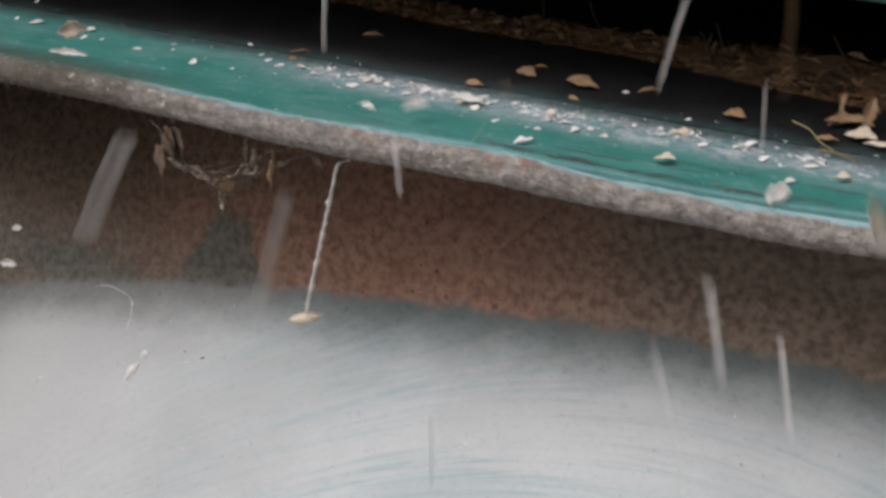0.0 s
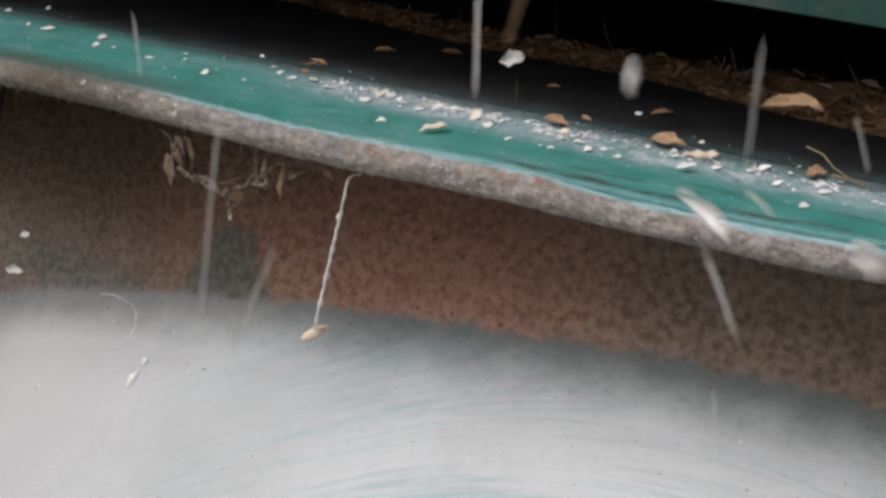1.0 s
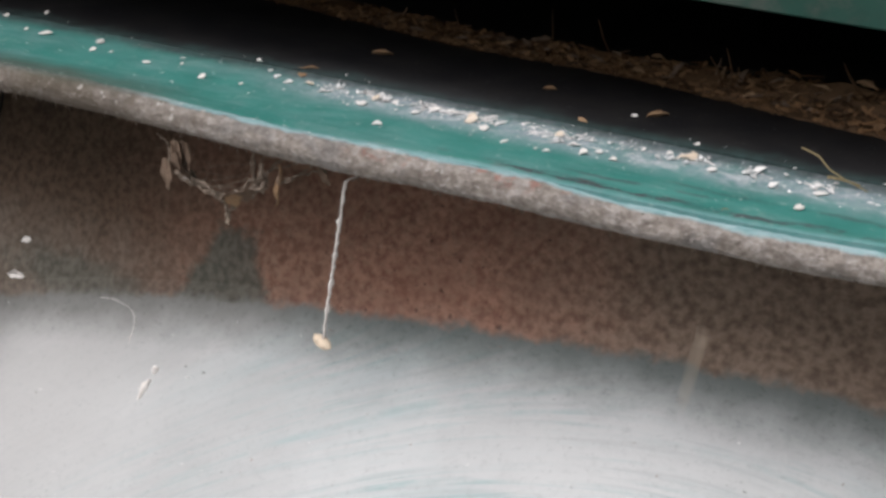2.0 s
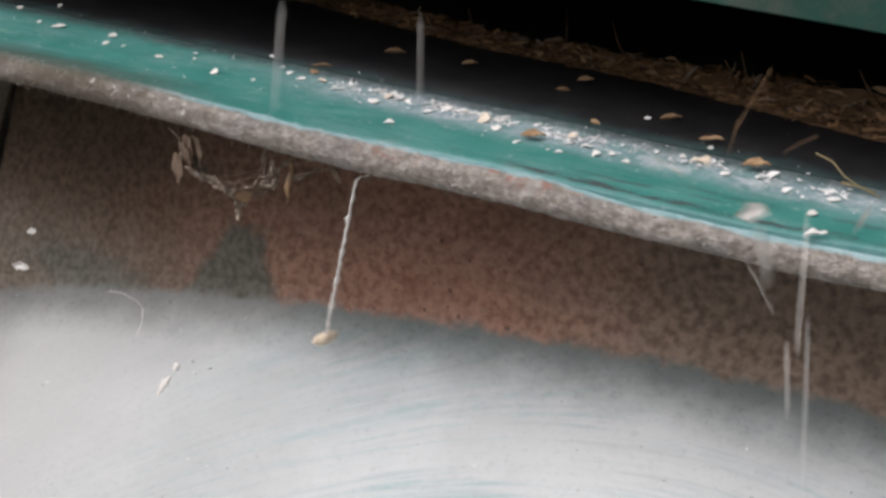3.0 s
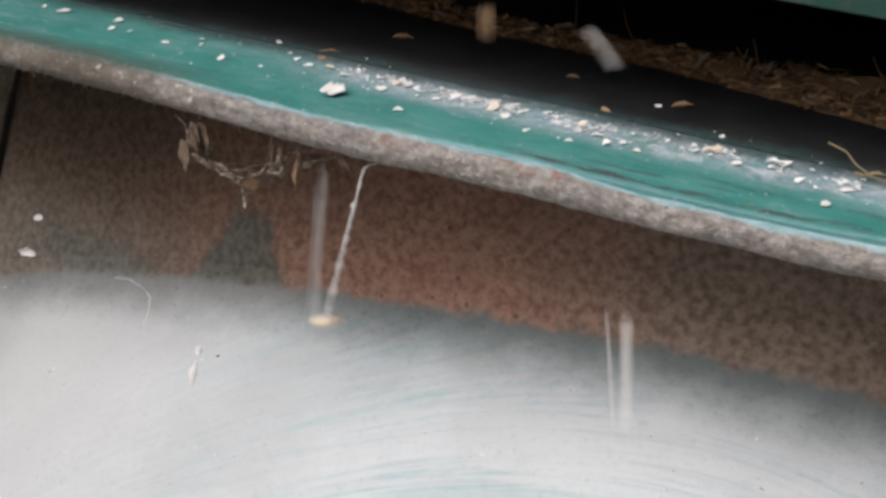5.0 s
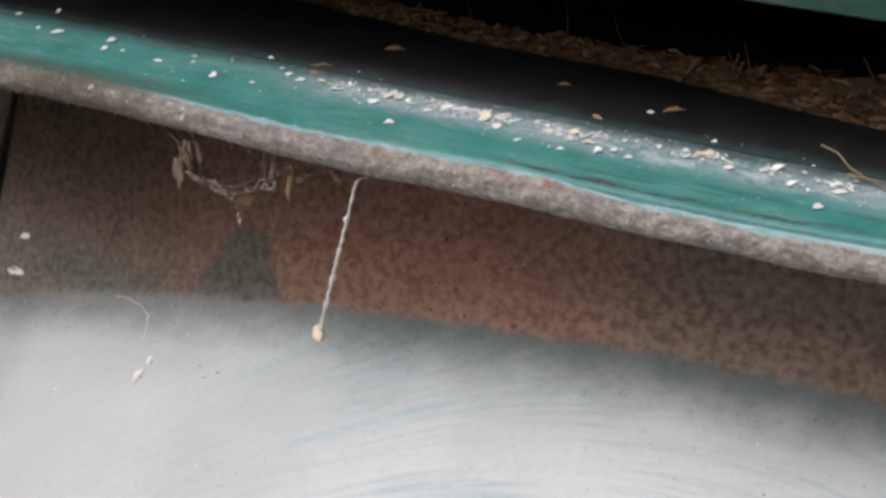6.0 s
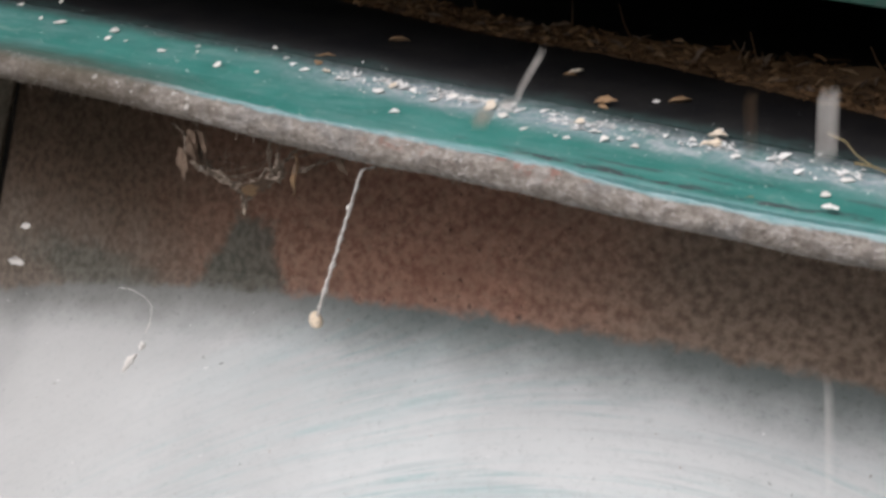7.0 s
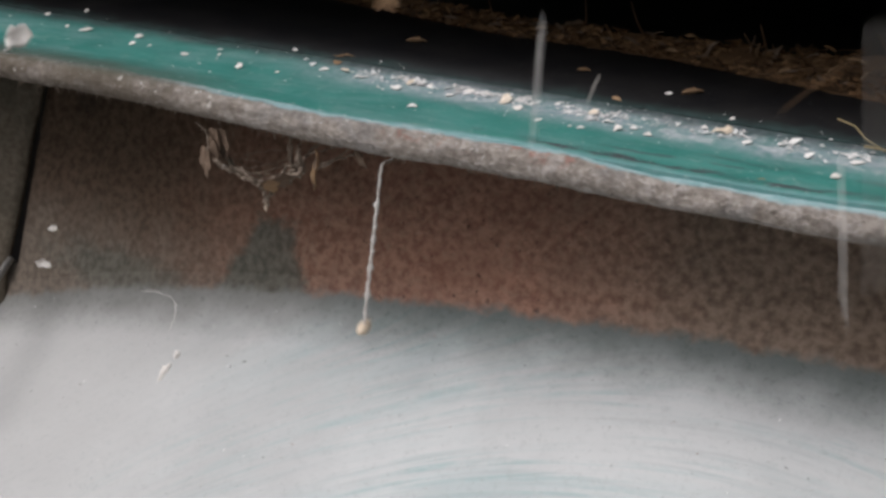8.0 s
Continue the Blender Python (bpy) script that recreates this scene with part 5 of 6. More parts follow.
    fly(0.50, 0.1032, 0.0181, 0.8765, 0.000, 0.000, -0.000, 0.0091, "boat", "cream", -24)
    fly(0.50, 0.1292, -0.0405, 0.9146, -0.026, -0.258, -0.384, 0.0048, "boat", "tan", -108)
    fly(0.50, 0.1388, -0.0228, 0.9142, 0.022, -0.300, -0.489, 0.0060, "boat", "tan", -98)
    fly(0.50, 0.1565, -0.1034, 0.8911, 0.045, -0.037, -0.095, 0.0037, "chip", "cream", -83)
    fly(0.50, 0.0046, 0.0664, 0.8765, 0.000, 0.000, -0.000, 0.0088, "crescent", "tan", 10)
    fly(0.50, 0.0496, 0.0220, 0.8765, 0.000, 0.000, -0.000, 0.0060, "scale", "tan", -22)
    fly(0.50, 0.0606, 0.0344, 0.8765, 0.000, 0.000, -0.000, 0.0070, "scale", "tan", 11)
    fly(0.50, -0.0272, 0.0244, 0.8813, 0.000, 0.000, -0.000, 0.0069, "scale", "tan", -20)
    fly(1.00, -0.0148, -0.0681, 0.9178, 0.118, -0.142, -0.331, 0.0040, "crescent", "white", -85)
    fly(1.00, 0.0425, -0.1200, 0.9113, 0.118, -0.449, -0.839, 0.0100, "sliver", "white", -99)
    fly(1.00, 0.0582, -0.1311, 0.9027, -0.077, -0.284, -0.408, 0.0053, "boat", "white", -112)
    fly(1.00, 0.0477, 0.0025, 0.9000, 0.000, 0.000, -0.000, 0.0075, "scale", "white", 12)
    fly(1.00, 0.0910, -0.1003, 0.9463, -0.022, -0.134, -0.203, 0.0041, "chip", "tan", -16)
    fly(1.00, 0.0580, -0.0433, 0.9207, 0.110, -0.273, -0.540, 0.0064, "boat", "white", -97)
    fly(1.00, 0.0496, -0.0004, 0.8936, 0.035, -0.073, -0.149, 0.0024, "crescent", "tan", -87)
    fly(1.00, 0.0809, -0.0041, 0.9040, -0.021, -0.089, -0.130, 0.0068, "chip", "white", 89)
    fly(1.00, 0.1176, -0.0422, 0.9160, 0.055, -0.309, -0.555, 0.0067, "boat", "white", -102)
    fly(1.00, 0.1243, -0.0299, 0.9100, 0.000, 0.000, -0.000, 0.0124, "crescent", "tan", -6)
    fly(1.00, 0.1376, -0.0264, 0.9050, 0.127, -0.104, -0.275, 0.0033, "scale", "white", -80)
    fly(1.00, 0.1255, -0.1104, 0.9226, 0.095, 0.001, -0.076, 0.0085, "crescent", "white", -50)
    fly(1.00, 0.1264, -0.0971, 0.9035, 0.202, -0.105, -0.337, 0.0060, "boat", "white", -67)
    fly(1.00, 0.1007, -0.0196, 0.8833, 0.115, 0.023, -0.055, 0.0032, "scale", "white", -25)
    fly(1.00, 0.1196, -0.0317, 0.8898, 0.158, 0.007, -0.116, 0.0038, "scale", "white", -38)
    fly(1.00, 0.0283, -0.0055, 0.8814, 0.000, 0.000, -0.000, 0.0083, "boat", "cream", 12)
    fly(1.00, 0.0843, 0.0232, 0.8765, 0.000, 0.000, -0.000, 0.0105, "boat", "tan", -32)
    fly(1.00, 0.0964, 0.0185, 0.8765, 0.000, 0.000, -0.000, 0.0068, "boat", "cream", 10)
    fly(1.00, 0.0934, 0.0092, 0.8765, 0.000, 0.000, -0.000, 0.0054, "scale", "white", 3)
    fly(1.00, 0.1500, -0.1331, 0.9331, 0.060, -0.008, -0.061, 0.0044, "chip", "white", -63)
    fly(1.00, 0.1295, -0.1069, 0.8849, 0.080, -0.135, -0.289, 0.0034, "crescent", "white", -92)
    fly(1.00, 0.0032, 0.0573, 0.8800, 0.000, 0.000, -0.000, 0.0067, "boat", "tan", -1)
    fly(1.00, 0.0518, 0.0242, 0.8765, 0.000, 0.000, -0.000, 0.0084, "boat", "tan", -31)
    fly(1.00, 0.1243, 0.0193, 0.8765, 0.000, 0.000, -0.000, 0.0063, "scale", "tan", 13)
    fly(1.00, -0.0293, 0.0294, 0.8811, 0.000, 0.000, -0.000, 0.0068, "sliver", "tan", -34)
    fly(1.50, -0.1019, 0.0010, 0.8944, 0.000, 0.000, -0.000, 0.0121, "boat", "tan", 1)
    fly(1.50, -0.0008, -0.0689, 0.9267, 0.041, -0.174, -0.317, 0.0038, "scale", "white", -97)
    fly(1.50, -0.0101, -0.0433, 0.9138, 0.071, -0.010, -0.074, 0.0039, "scale", "white", -50)
    fly(1.50, -0.0034, 0.0070, 0.8864, 0.010, -0.021, -0.042, 0.0060, "boat", "white", -27)
    fly(1.50, 0.0453, 0.0006, 0.8989, 0.009, -0.019, -0.039, 0.0057, "boat", "white", -26)
    fly(1.50, 0.0339, 0.0016, 0.8889, 0.000, 0.000, -0.000, 0.0107, "crescent", "white", -0)
    fly(1.50, 0.0806, -0.0068, 0.8998, 0.000, 0.000, -0.000, 0.0048, "scale", "white", -16)
    fly(1.50, 0.0801, -0.0097, 0.8953, -0.024, -0.142, -0.212, 0.0027, "scale", "white", -105)
    fly(1.50, 0.0931, -0.0155, 0.8962, 0.324, 0.184, 0.037, 0.0039, "boat", "white", 4)
    fly(1.50, 0.0900, -0.0293, 0.8969, 0.139, -0.103, -0.281, 0.0035, "scale", "white", -81)
    fly(1.50, 0.0843, -0.0247, 0.8882, 0.143, -0.076, -0.241, 0.0030, "scale", "white", -73)
    fly(1.50, 0.1182, -0.0929, 0.9365, -0.291, -0.240, -0.156, 0.0043, "crescent", "tan", -159)
    fly(1.50, 0.1262, -0.0344, 0.9216, -0.047, -0.254, -0.378, 0.0048, "boat", "white", -110)
    fly(1.50, 0.1341, -0.0299, 0.9225, -0.004, -0.269, -0.436, 0.0054, "boat", "white", -100)
    fly(1.50, 0.1454, -0.1145, 0.9416, 0.138, -0.297, -0.597, 0.0036, "chip", "tan", 5)
    fly(1.50, 0.1266, -0.0793, 0.9103, 0.036, 0.010, -0.013, 0.0064, "chip", "cream", 10)
    fly(1.50, 0.1265, -0.0925, 0.8934, 0.201, -0.162, -0.428, 0.0052, "boat", "white", -74)
    fly(1.50, 0.1425, -0.0873, 0.9069, 0.203, -0.047, -0.242, 0.0033, "scale", "white", -59)
    fly(1.50, 0.1163, 0.0260, 0.8826, 0.009, -0.019, -0.039, 0.0072, "boat", "tan", -24)
    fly(1.50, 0.1283, 0.0066, 0.8765, 0.000, 0.000, -0.000, 0.0075, "chip", "white", -2)
    fly(1.50, 0.0509, 0.0168, 0.8792, 0.000, 0.000, -0.000, 0.0072, "boat", "cream", -19)
    fly(1.50, 0.0595, 0.0207, 0.8765, 0.000, 0.000, -0.000, 0.0072, "boat", "tan", -30)
    fly(1.50, 0.0547, 0.0449, 0.8803, 0.000, 0.000, -0.000, 0.0070, "boat", "tan", -13)
    fly(1.50, 0.0523, -0.0066, 0.8814, 0.000, 0.000, -0.000, 0.0075, "boat", "white", 9)
    fly(1.50, 0.1363, 0.0334, 0.8785, 0.000, 0.000, -0.000, 0.0077, "scale", "tan", -29)
    fly(1.50, 0.0462, 0.0414, 0.8816, 0.000, 0.000, -0.000, 0.0073, "scale", "tan", -6)
    fly(3.00, 0.0461, -0.1041, 0.9350, 0.072, -0.237, -0.460, 0.0055, "crescent", "white", -95)
    fly(3.00, 0.0499, -0.0591, 0.9225, 0.090, -0.191, -0.399, 0.0047, "crescent", "white", -95)
    fly(3.00, 0.1254, -0.0787, 0.9112, 0.059, 0.014, -0.026, 0.0057, "scale", "white", 13)
    fly(3.00, 0.1328, -0.1063, 0.9182, 0.081, -0.063, -0.174, 0.0039, "chip", "white", -82)
    fly(3.00, 0.1279, -0.0779, 0.8968, 0.171, -0.039, -0.211, 0.0029, "crescent", "white", -59)
    fly(3.00, 0.1288, -0.0194, 0.8804, 0.000, 0.000, 0.000, 0.0056, "boat", "white", -0)
    fly(3.00, 0.1358, -0.0818, 0.9020, 0.083, -0.288, -0.557, 0.0066, "sliver", "white", -90)
    fly(3.00, 0.1411, -0.0972, 0.8898, 0.121, -0.297, -0.605, 0.0072, "sliver", "white", -90)
    fly(3.00, 0.1350, -0.0748, 0.8778, 0.085, -0.153, -0.330, 0.0039, "boat", "white", -92)
    fly(3.00, 0.1058, -0.0091, 0.8958, -0.019, -0.127, -0.199, 0.0028, "scale", "tan", -113)
    fly(3.00, 0.1122, -0.0223, 0.9110, -0.117, -0.248, -0.321, 0.0044, "boat", "tan", -126)
    fly(3.00, 0.1063, 0.0213, 0.8765, 0.000, 0.000, 0.000, 0.0076, "boat", "tan", -3)
    fly(3.00, 0.0917, -0.0095, 0.8857, 0.210, 0.033, -0.121, 0.0026, "scale", "cream", -28)
    fly(3.00, 0.1216, -0.0123, 0.8985, -0.178, -0.148, -0.101, 0.0026, "scale", "tan", -151)
    fly(3.00, 0.1406, -0.0516, 0.9016, -0.038, -0.081, -0.105, 0.0032, "scale", "white", -124)
    fly(3.00, 0.0502, 0.0047, 0.8805, 0.000, 0.000, 0.000, 0.0069, "boat", "tan", -5)
    fly(3.00, 0.0145, 0.0397, 0.8843, 0.000, 0.000, 0.000, 0.0051, "boat", "tan", -4)
    fly(3.00, 0.0467, 0.0531, 0.8799, 0.000, 0.000, 0.000, 0.0054, "boat", "tan", 5)
    fly(3.00, 0.0929, 0.0252, 0.8792, 0.000, 0.000, 0.000, 0.0067, "crescent", "tan", 0)
    fly(3.50, 0.0743, -0.1095, 0.9427, -0.030, -0.229, -0.358, 0.0035, "chip", "white", -23)
    fly(3.50, 0.0484, -0.0090, 0.8990, 0.000, 0.000, -0.000, 0.0057, "chip", "white", -14)
    fly(3.50, 0.0792, -0.0189, 0.8987, 0.098, 0.016, -0.056, 0.0066, "crescent", "white", 45)
    fly(3.50, 0.1054, -0.0873, 0.9322, -0.003, -0.175, -0.291, 0.0036, "scale", "tan", -110)
    fly(3.50, 0.1131, -0.0340, 0.9086, -0.043, -0.260, -0.399, 0.0050, "boat", "white", -110)
    fly(3.50, 0.1215, -0.0494, 0.9182, -0.047, -0.259, -0.393, 0.0050, "boat", "tan", -114)
    fly(3.50, 0.1233, -0.0116, 0.8949, 0.039, -0.119, -0.232, 0.0028, "scale", "tan", -97)
    fly(3.50, 0.1187, -0.0100, 0.8801, 0.000, 0.000, -0.000, 0.0060, "scale", "white", -30)
    fly(3.50, 0.1504, -0.1577, 0.9425, 0.020, -0.060, -0.140, 0.0053, "scale", "tan", -26)
    fly(3.50, 0.0259, -0.1394, 0.9338, -0.228, -0.184, -0.115, 0.0033, "scale", "white", -160)
    fly(3.50, 0.1465, -0.1129, 0.8926, 0.058, -0.141, -0.286, 0.0034, "boat", "white", -98)
    fly(3.50, 0.1510, -0.1107, 0.8926, 0.058, -0.141, -0.286, 0.0034, "boat", "white", -90)
    fly(3.50, 0.1178, 0.0149, 0.8800, 0.000, 0.000, -0.000, 0.0060, "sliver", "tan", -12)
    fly(3.50, 0.0477, 0.0437, 0.8816, 0.000, 0.000, -0.000, 0.0091, "boat", "tan", -8)
    fly(3.50, -0.0425, 0.0614, 0.8815, 0.000, 0.000, -0.000, 0.0067, "boat", "tan", -16)
    fly(3.50, 0.0928, 0.0392, 0.8782, 0.000, 0.000, -0.000, 0.0076, "scale", "tan", -1)
    fly(4.00, -0.0291, -0.0495, 0.9211, 0.075, 0.011, -0.046, 0.0087, "crescent", "white", 3)
    fly(4.00, 0.1274, -0.1504, 0.9216, 0.106, -0.146, -0.337, 0.0044, "chip", "white", -91)
    fly(4.00, 0.1375, -0.1332, 0.9235, 0.110, -0.084, -0.236, 0.0037, "chip", "white", -71)
    fly(4.00, 0.1498, -0.1514, 0.9376, 0.007, -0.118, -0.206, 0.0044, "chip", "tan", -103)
    fly(4.00, 0.1374, -0.0813, 0.9391, -0.165, -0.320, -0.405, 0.0026, "scale", "tan", -121)
    fly(4.00, 0.1253, -0.0111, 0.8966, 0.063, -0.085, -0.197, 0.0024, "scale", "white", -81)
    fly(4.00, 0.1121, -0.0201, 0.8927, 0.113, -0.020, -0.131, 0.0027, "scale", "white", -53)
    fly(4.00, 0.0536, -0.0157, 0.8858, 0.000, 0.000, 0.000, 0.0098, "boat", "white", -62)
    fly(4.00, -0.0653, 0.0504, 0.8853, 0.000, 0.000, -0.000, 0.0084, "boat", "tan", -11)
    fly(4.00, -0.0620, 0.0382, 0.8834, 0.000, 0.000, -0.000, 0.0059, "scale", "white", -34)
    fly(4.00, 0.0285, 0.0459, 0.8830, 0.000, 0.000, -0.000, 0.0069, "boat", "tan", 13)
    fly(4.00, 0.0459, 0.0414, 0.8819, 0.000, 0.000, -0.000, 0.0053, "boat", "cream", -29)
    fly(4.00, 0.1287, 0.0178, 0.8783, 0.000, 0.000, -0.000, 0.0069, "boat", "cream", -17)
    fly(4.00, 0.0677, 0.0163, 0.8852, 0.000, 0.000, -0.000, 0.0064, "crescent", "tan", -0)
    fly(4.50, 0.0838, 0.0127, 0.8780, 0.061, -0.001, -0.048, 0.0070, "boat", "cream", 12)
    fly(4.50, 0.0949, -0.0271, 0.9078, -0.035, -0.135, -0.181, 0.0026, "crescent", "white", -118)
    fly(4.50, 0.1180, -0.0216, 0.8785, 0.035, -0.020, -0.058, 0.0051, "crescent", "white", -1)
    fly(4.50, 0.1460, -0.0899, 0.8928, 0.077, -0.329, -0.567, 0.0069, "sliver", "cream", -101)
    fly(4.50, 0.1392, -0.1285, 0.9069, 0.031, -0.067, -0.127, 0.0027, "crescent", "white", -94)
    fly(4.50, 0.0419, 0.0549, 0.8765, 0.000, 0.000, -0.000, 0.0057, "scale", "tan", 4)
    fly(4.50, -0.0131, 0.0678, 0.8765, 0.000, 0.000, -0.000, 0.0075, "boat", "tan", 6)
    fly(4.50, 0.1343, 0.0186, 0.8765, 0.000, 0.000, -0.000, 0.0042, "chip", "cream", 6)
    fly(5.00, 0.0626, -0.1225, 0.9078, 0.114, -0.340, -0.648, 0.0078, "boat", "white", -100)
    fly(5.00, -0.0132, 0.0019, 0.8797, 0.000, 0.000, 0.000, 0.0071, "chip", "white", -3)
    fly(5.00, 0.1052, -0.0952, 0.8822, 0.145, -0.216, -0.471, 0.0056, "sliver", "white", -87)
    fly(5.00, 0.1142, -0.1147, 0.8968, 0.104, -0.201, -0.412, 0.0049, "scale", "white", -96)
    fly(5.00, 0.0874, -0.1105, 0.9474, 0.027, -0.053, -0.109, 0.0046, "chip", "tan", -23)
    fly(5.00, 0.0719, -0.0138, 0.9098, 0.231, -0.017, -0.215, 0.0058, "crescent", "white", 12)
    fly(5.00, 0.1088, 0.0174, 0.8765, 0.000, 0.000, 0.000, 0.0051, "boat", "white", -31)
    fly(5.00, 0.1336, 0.0117, 0.8808, 0.000, 0.000, 0.000, 0.0054, "sliver", "tan", 3)
    fly(6.50, -0.1300, 0.0140, 0.8926, 0.000, 0.000, -0.000, 0.0101, "boat", "tan", -25)
    fly(6.50, 0.0433, 0.0454, 0.8793, 0.000, 0.000, -0.000, 0.0056, "boat", "cream", -6)
    fly(6.50, 0.0692, 0.0480, 0.8765, 0.000, 0.000, -0.000, 0.0040, "sliver", "cream", -15)
    fly(6.50, 0.0873, 0.0283, 0.8765, 0.000, 0.000, -0.000, 0.0053, "boat", "tan", -12)
    fly(6.50, 0.1453, -0.0886, 0.8718, 0.091, -0.139, -0.302, 0.0036, "boat", "white", -82)
    fly(6.50, 0.1404, -0.0066, 0.8765, 0.000, 0.000, -0.000, 0.0034, "scale", "white", -15)
    fly(7.00, 0.0767, -0.0656, 0.9211, -0.086, -0.196, -0.248, 0.0034, "scale", "white", -122)
    fly(7.00, 0.0423, -0.0140, 0.8878, -0.042, -0.089, -0.110, 0.0055, "scale", "cream", -29)
    fly(7.00, 0.0476, -0.0101, 0.8898, 0.084, 0.019, -0.039, 0.0053, "crescent", "white", 63)
    fly(7.00, 0.1279, -0.1072, 0.9356, 0.052, -0.115, -0.232, 0.0034, "chip", "tan", 3)
    fly(7.00, 0.1373, -0.1025, 0.9353, 0.041, -0.121, -0.232, 0.0034, "chip", "white", 7)
    fly(7.00, 0.0937, 0.0194, 0.8782, 0.000, 0.000, -0.000, 0.0054, "scale", "cream", -0)
    fly(7.00, 0.1279, -0.0135, 0.8793, 0.000, 0.000, -0.000, 0.0042, "scale", "white", -34)
    fly(7.00, 0.1462, -0.1330, 0.9068, 0.074, -0.166, -0.335, 0.0040, "crescent", "white", -87)
    fly(7.00, 0.0443, 0.0460, 0.8796, 0.000, 0.000, -0.000, 0.0047, "boat", "cream", 1)
    fly(7.00, 0.0600, 0.0281, 0.8791, 0.000, 0.000, -0.000, 0.0066, "boat", "tan", -10)
    fly(7.50, 0.0267, -0.1502, 0.9370, 0.032, -0.116, -0.229, 0.0032, "crescent", "white", -90)
    fly(7.50, 0.1283, -0.0281, 0.8986, 0.072, -0.068, -0.185, 0.0024, "scale", "white", -77)
    fly(7.50, -0.0005, 0.0568, 0.8789, 0.000, 0.000, -0.000, 0.0099, "boat", "tan", -22)
    fly(7.50, 0.0473, 0.0582, 0.8765, 0.000, 0.000, -0.000, 0.0054, "boat", "tan", -9)
    fly(7.50, 0.0870, 0.0308, 0.8765, 0.000, 0.000, -0.000, 0.0065, "boat", "tan", -11)
    fly(7.50, 0.1252, 0.0249, 0.8765, 0.000, 0.000, -0.000, 0.0045, "sliver", "cream", 13)
    fly(8.00, -0.0250, -0.1016, 0.9247, 0.025, 0.009, -0.009, 0.0062, "chip", "white", 5)
    fly(8.00, 0.0615, -0.0967, 0.9383, 0.097, 0.039, -0.026, 0.0054, "scale", "tan", 60)
    fly(8.00, 0.0789, -0.0729, 0.9186, 0.074, -0.297, -0.560, 0.0067, "boat", "white", -97)
    fly(8.00, 0.0718, -0.0236, 0.8996, -0.034, -0.105, -0.141, 0.0024, "scale", "white", -118)
    fly(8.00, 0.1383, -0.0774, 0.8989, 0.156, -0.331, -0.691, 0.0082, "sliver", "white", -88)
    fly(8.00, 0.1492, -0.1375, 0.9395, 0.163, -0.385, -0.787, 0.0036, "chip", "white", 1)
    fly(8.00, 0.1307, -0.0670, 0.9232, -0.325, -0.340, -0.261, 0.0056, "boat", "tan", -141)
    fly(5.52, 0.1221, -0.0830, 0.9324, 0.200, 0.001, -0.642, 0.0061, "crescent", "white", -6)
    fly(2.08, 0.1412, -0.0769, 0.8968, 0.021, -0.089, -0.928, 0.0062, "boat", "white", 6)
    fly(3.24, 0.1107, -0.0090, 0.9225, 0.102, -0.048, -0.864, 0.0062, "boat", "tan", 57)
    fly(1.85, 0.0778, -0.0955, 0.8982, -0.132, -0.165, -1.079, 0.0033, "boat", "tan", 6)
    fly(3.24, 0.1359, -0.0225, 0.9156, 0.127, -0.036, -0.742, 0.0054, "scale", "white", -61)
    fly(1.97, 0.0979, -0.1114, 0.8853, 0.067, -0.067, -0.791, 0.0049, "crescent", "white", -44)
    fly(1.99, 0.1189, -0.0714, 0.8734, -0.086, -0.142, -0.639, 0.0046, "scale", "cream", -79)
    fly(2.58, 0.1162, -0.1022, 0.9179, 0.098, -0.051, -1.094, 0.0038, "crescent", "cream", -61)
    fly(2.19, 0.1415, -0.0507, 0.8662, -0.098, -0.149, -0.932, 0.0051, "sliver", "cream", 44)
    fly(3.23, 0.0873, -0.0273, 0.9088, -0.065, -0.133, -0.786, 0.0061, "scale", "cream", 83)
    fly(7.26, 0.0455, -0.1234, 0.9068, 0.061, -0.068, -0.592, 0.0041, "chip", "white", 85)
    fly(4.24, 0.1293, -0.0607, 0.8818, 0.162, -0.019, -0.608, 0.0032, "chip", "cream", -66)
    fly(2.25, 0.1223, -0.0591, 0.8922, -0.183, -0.191, -0.805, 0.0053, "chip", "tan", 61)
    fly(2.11, 0.0906, -0.0844, 0.9363, 0.134, -0.034, -0.506, 0.0034, "crescent", "white", -59)
    fly(6.27, 0.0996, -0.0785, 0.8835, -0.201, -0.203, -0.821, 0.0030, "sliver", "cream", 33)
    fly(1.77, 0.1284, -0.0391, 0.8758, 0.181, -0.011, -0.932, 0.0048, "scale", "white", 60)
    fly(2.80, 0.1167, -0.0759, 0.9351, 0.012, -0.094, -0.793, 0.0040, "chip", "white", 36)
    fly(5.87, 0.0643, -0.1322, 0.9202, 0.121, -0.038, -0.996, 0.0059, "sliver", "cream", -83)
    fly(7.74, 0.1324, -0.0670, 0.9202, 0.141, -0.025, -1.015, 0.0048, "boat", "tan", 72)
    fly(2.43, 0.1144, -0.0541, 0.8829, 0.175, -0.013, -0.758, 0.0035, "scale", "tan", 67)
    fly(5.88, 0.1104, -0.0425, 0.8745, -0.124, -0.163, -0.867, 0.0053, "scale", "cream", 66)
    fly(2.27, 0.1261, -0.1153, 0.9000, -0.013, -0.107, -0.927, 0.0040, "sliver", "white", -52)
    fly(1.80, 0.1105, -0.0459, 0.8811, 0.160, -0.021, -0.638, 0.0052, "crescent", "tan", 4)
    fly(5.93, 0.1080, -0.0801, 0.9054, -0.127, -0.165, -0.632, 0.0049, "boat", "white", -80)
    fly(5.31, 0.1209, -0.1001, 0.9303, -0.205, -0.203, -0.889, 0.0037, "scale", "white", 21)
    fly(5.81, 0.0908, -0.0386, 0.8818, -0.065, -0.133, -0.703, 0.0062, "sliver", "cream", -71)
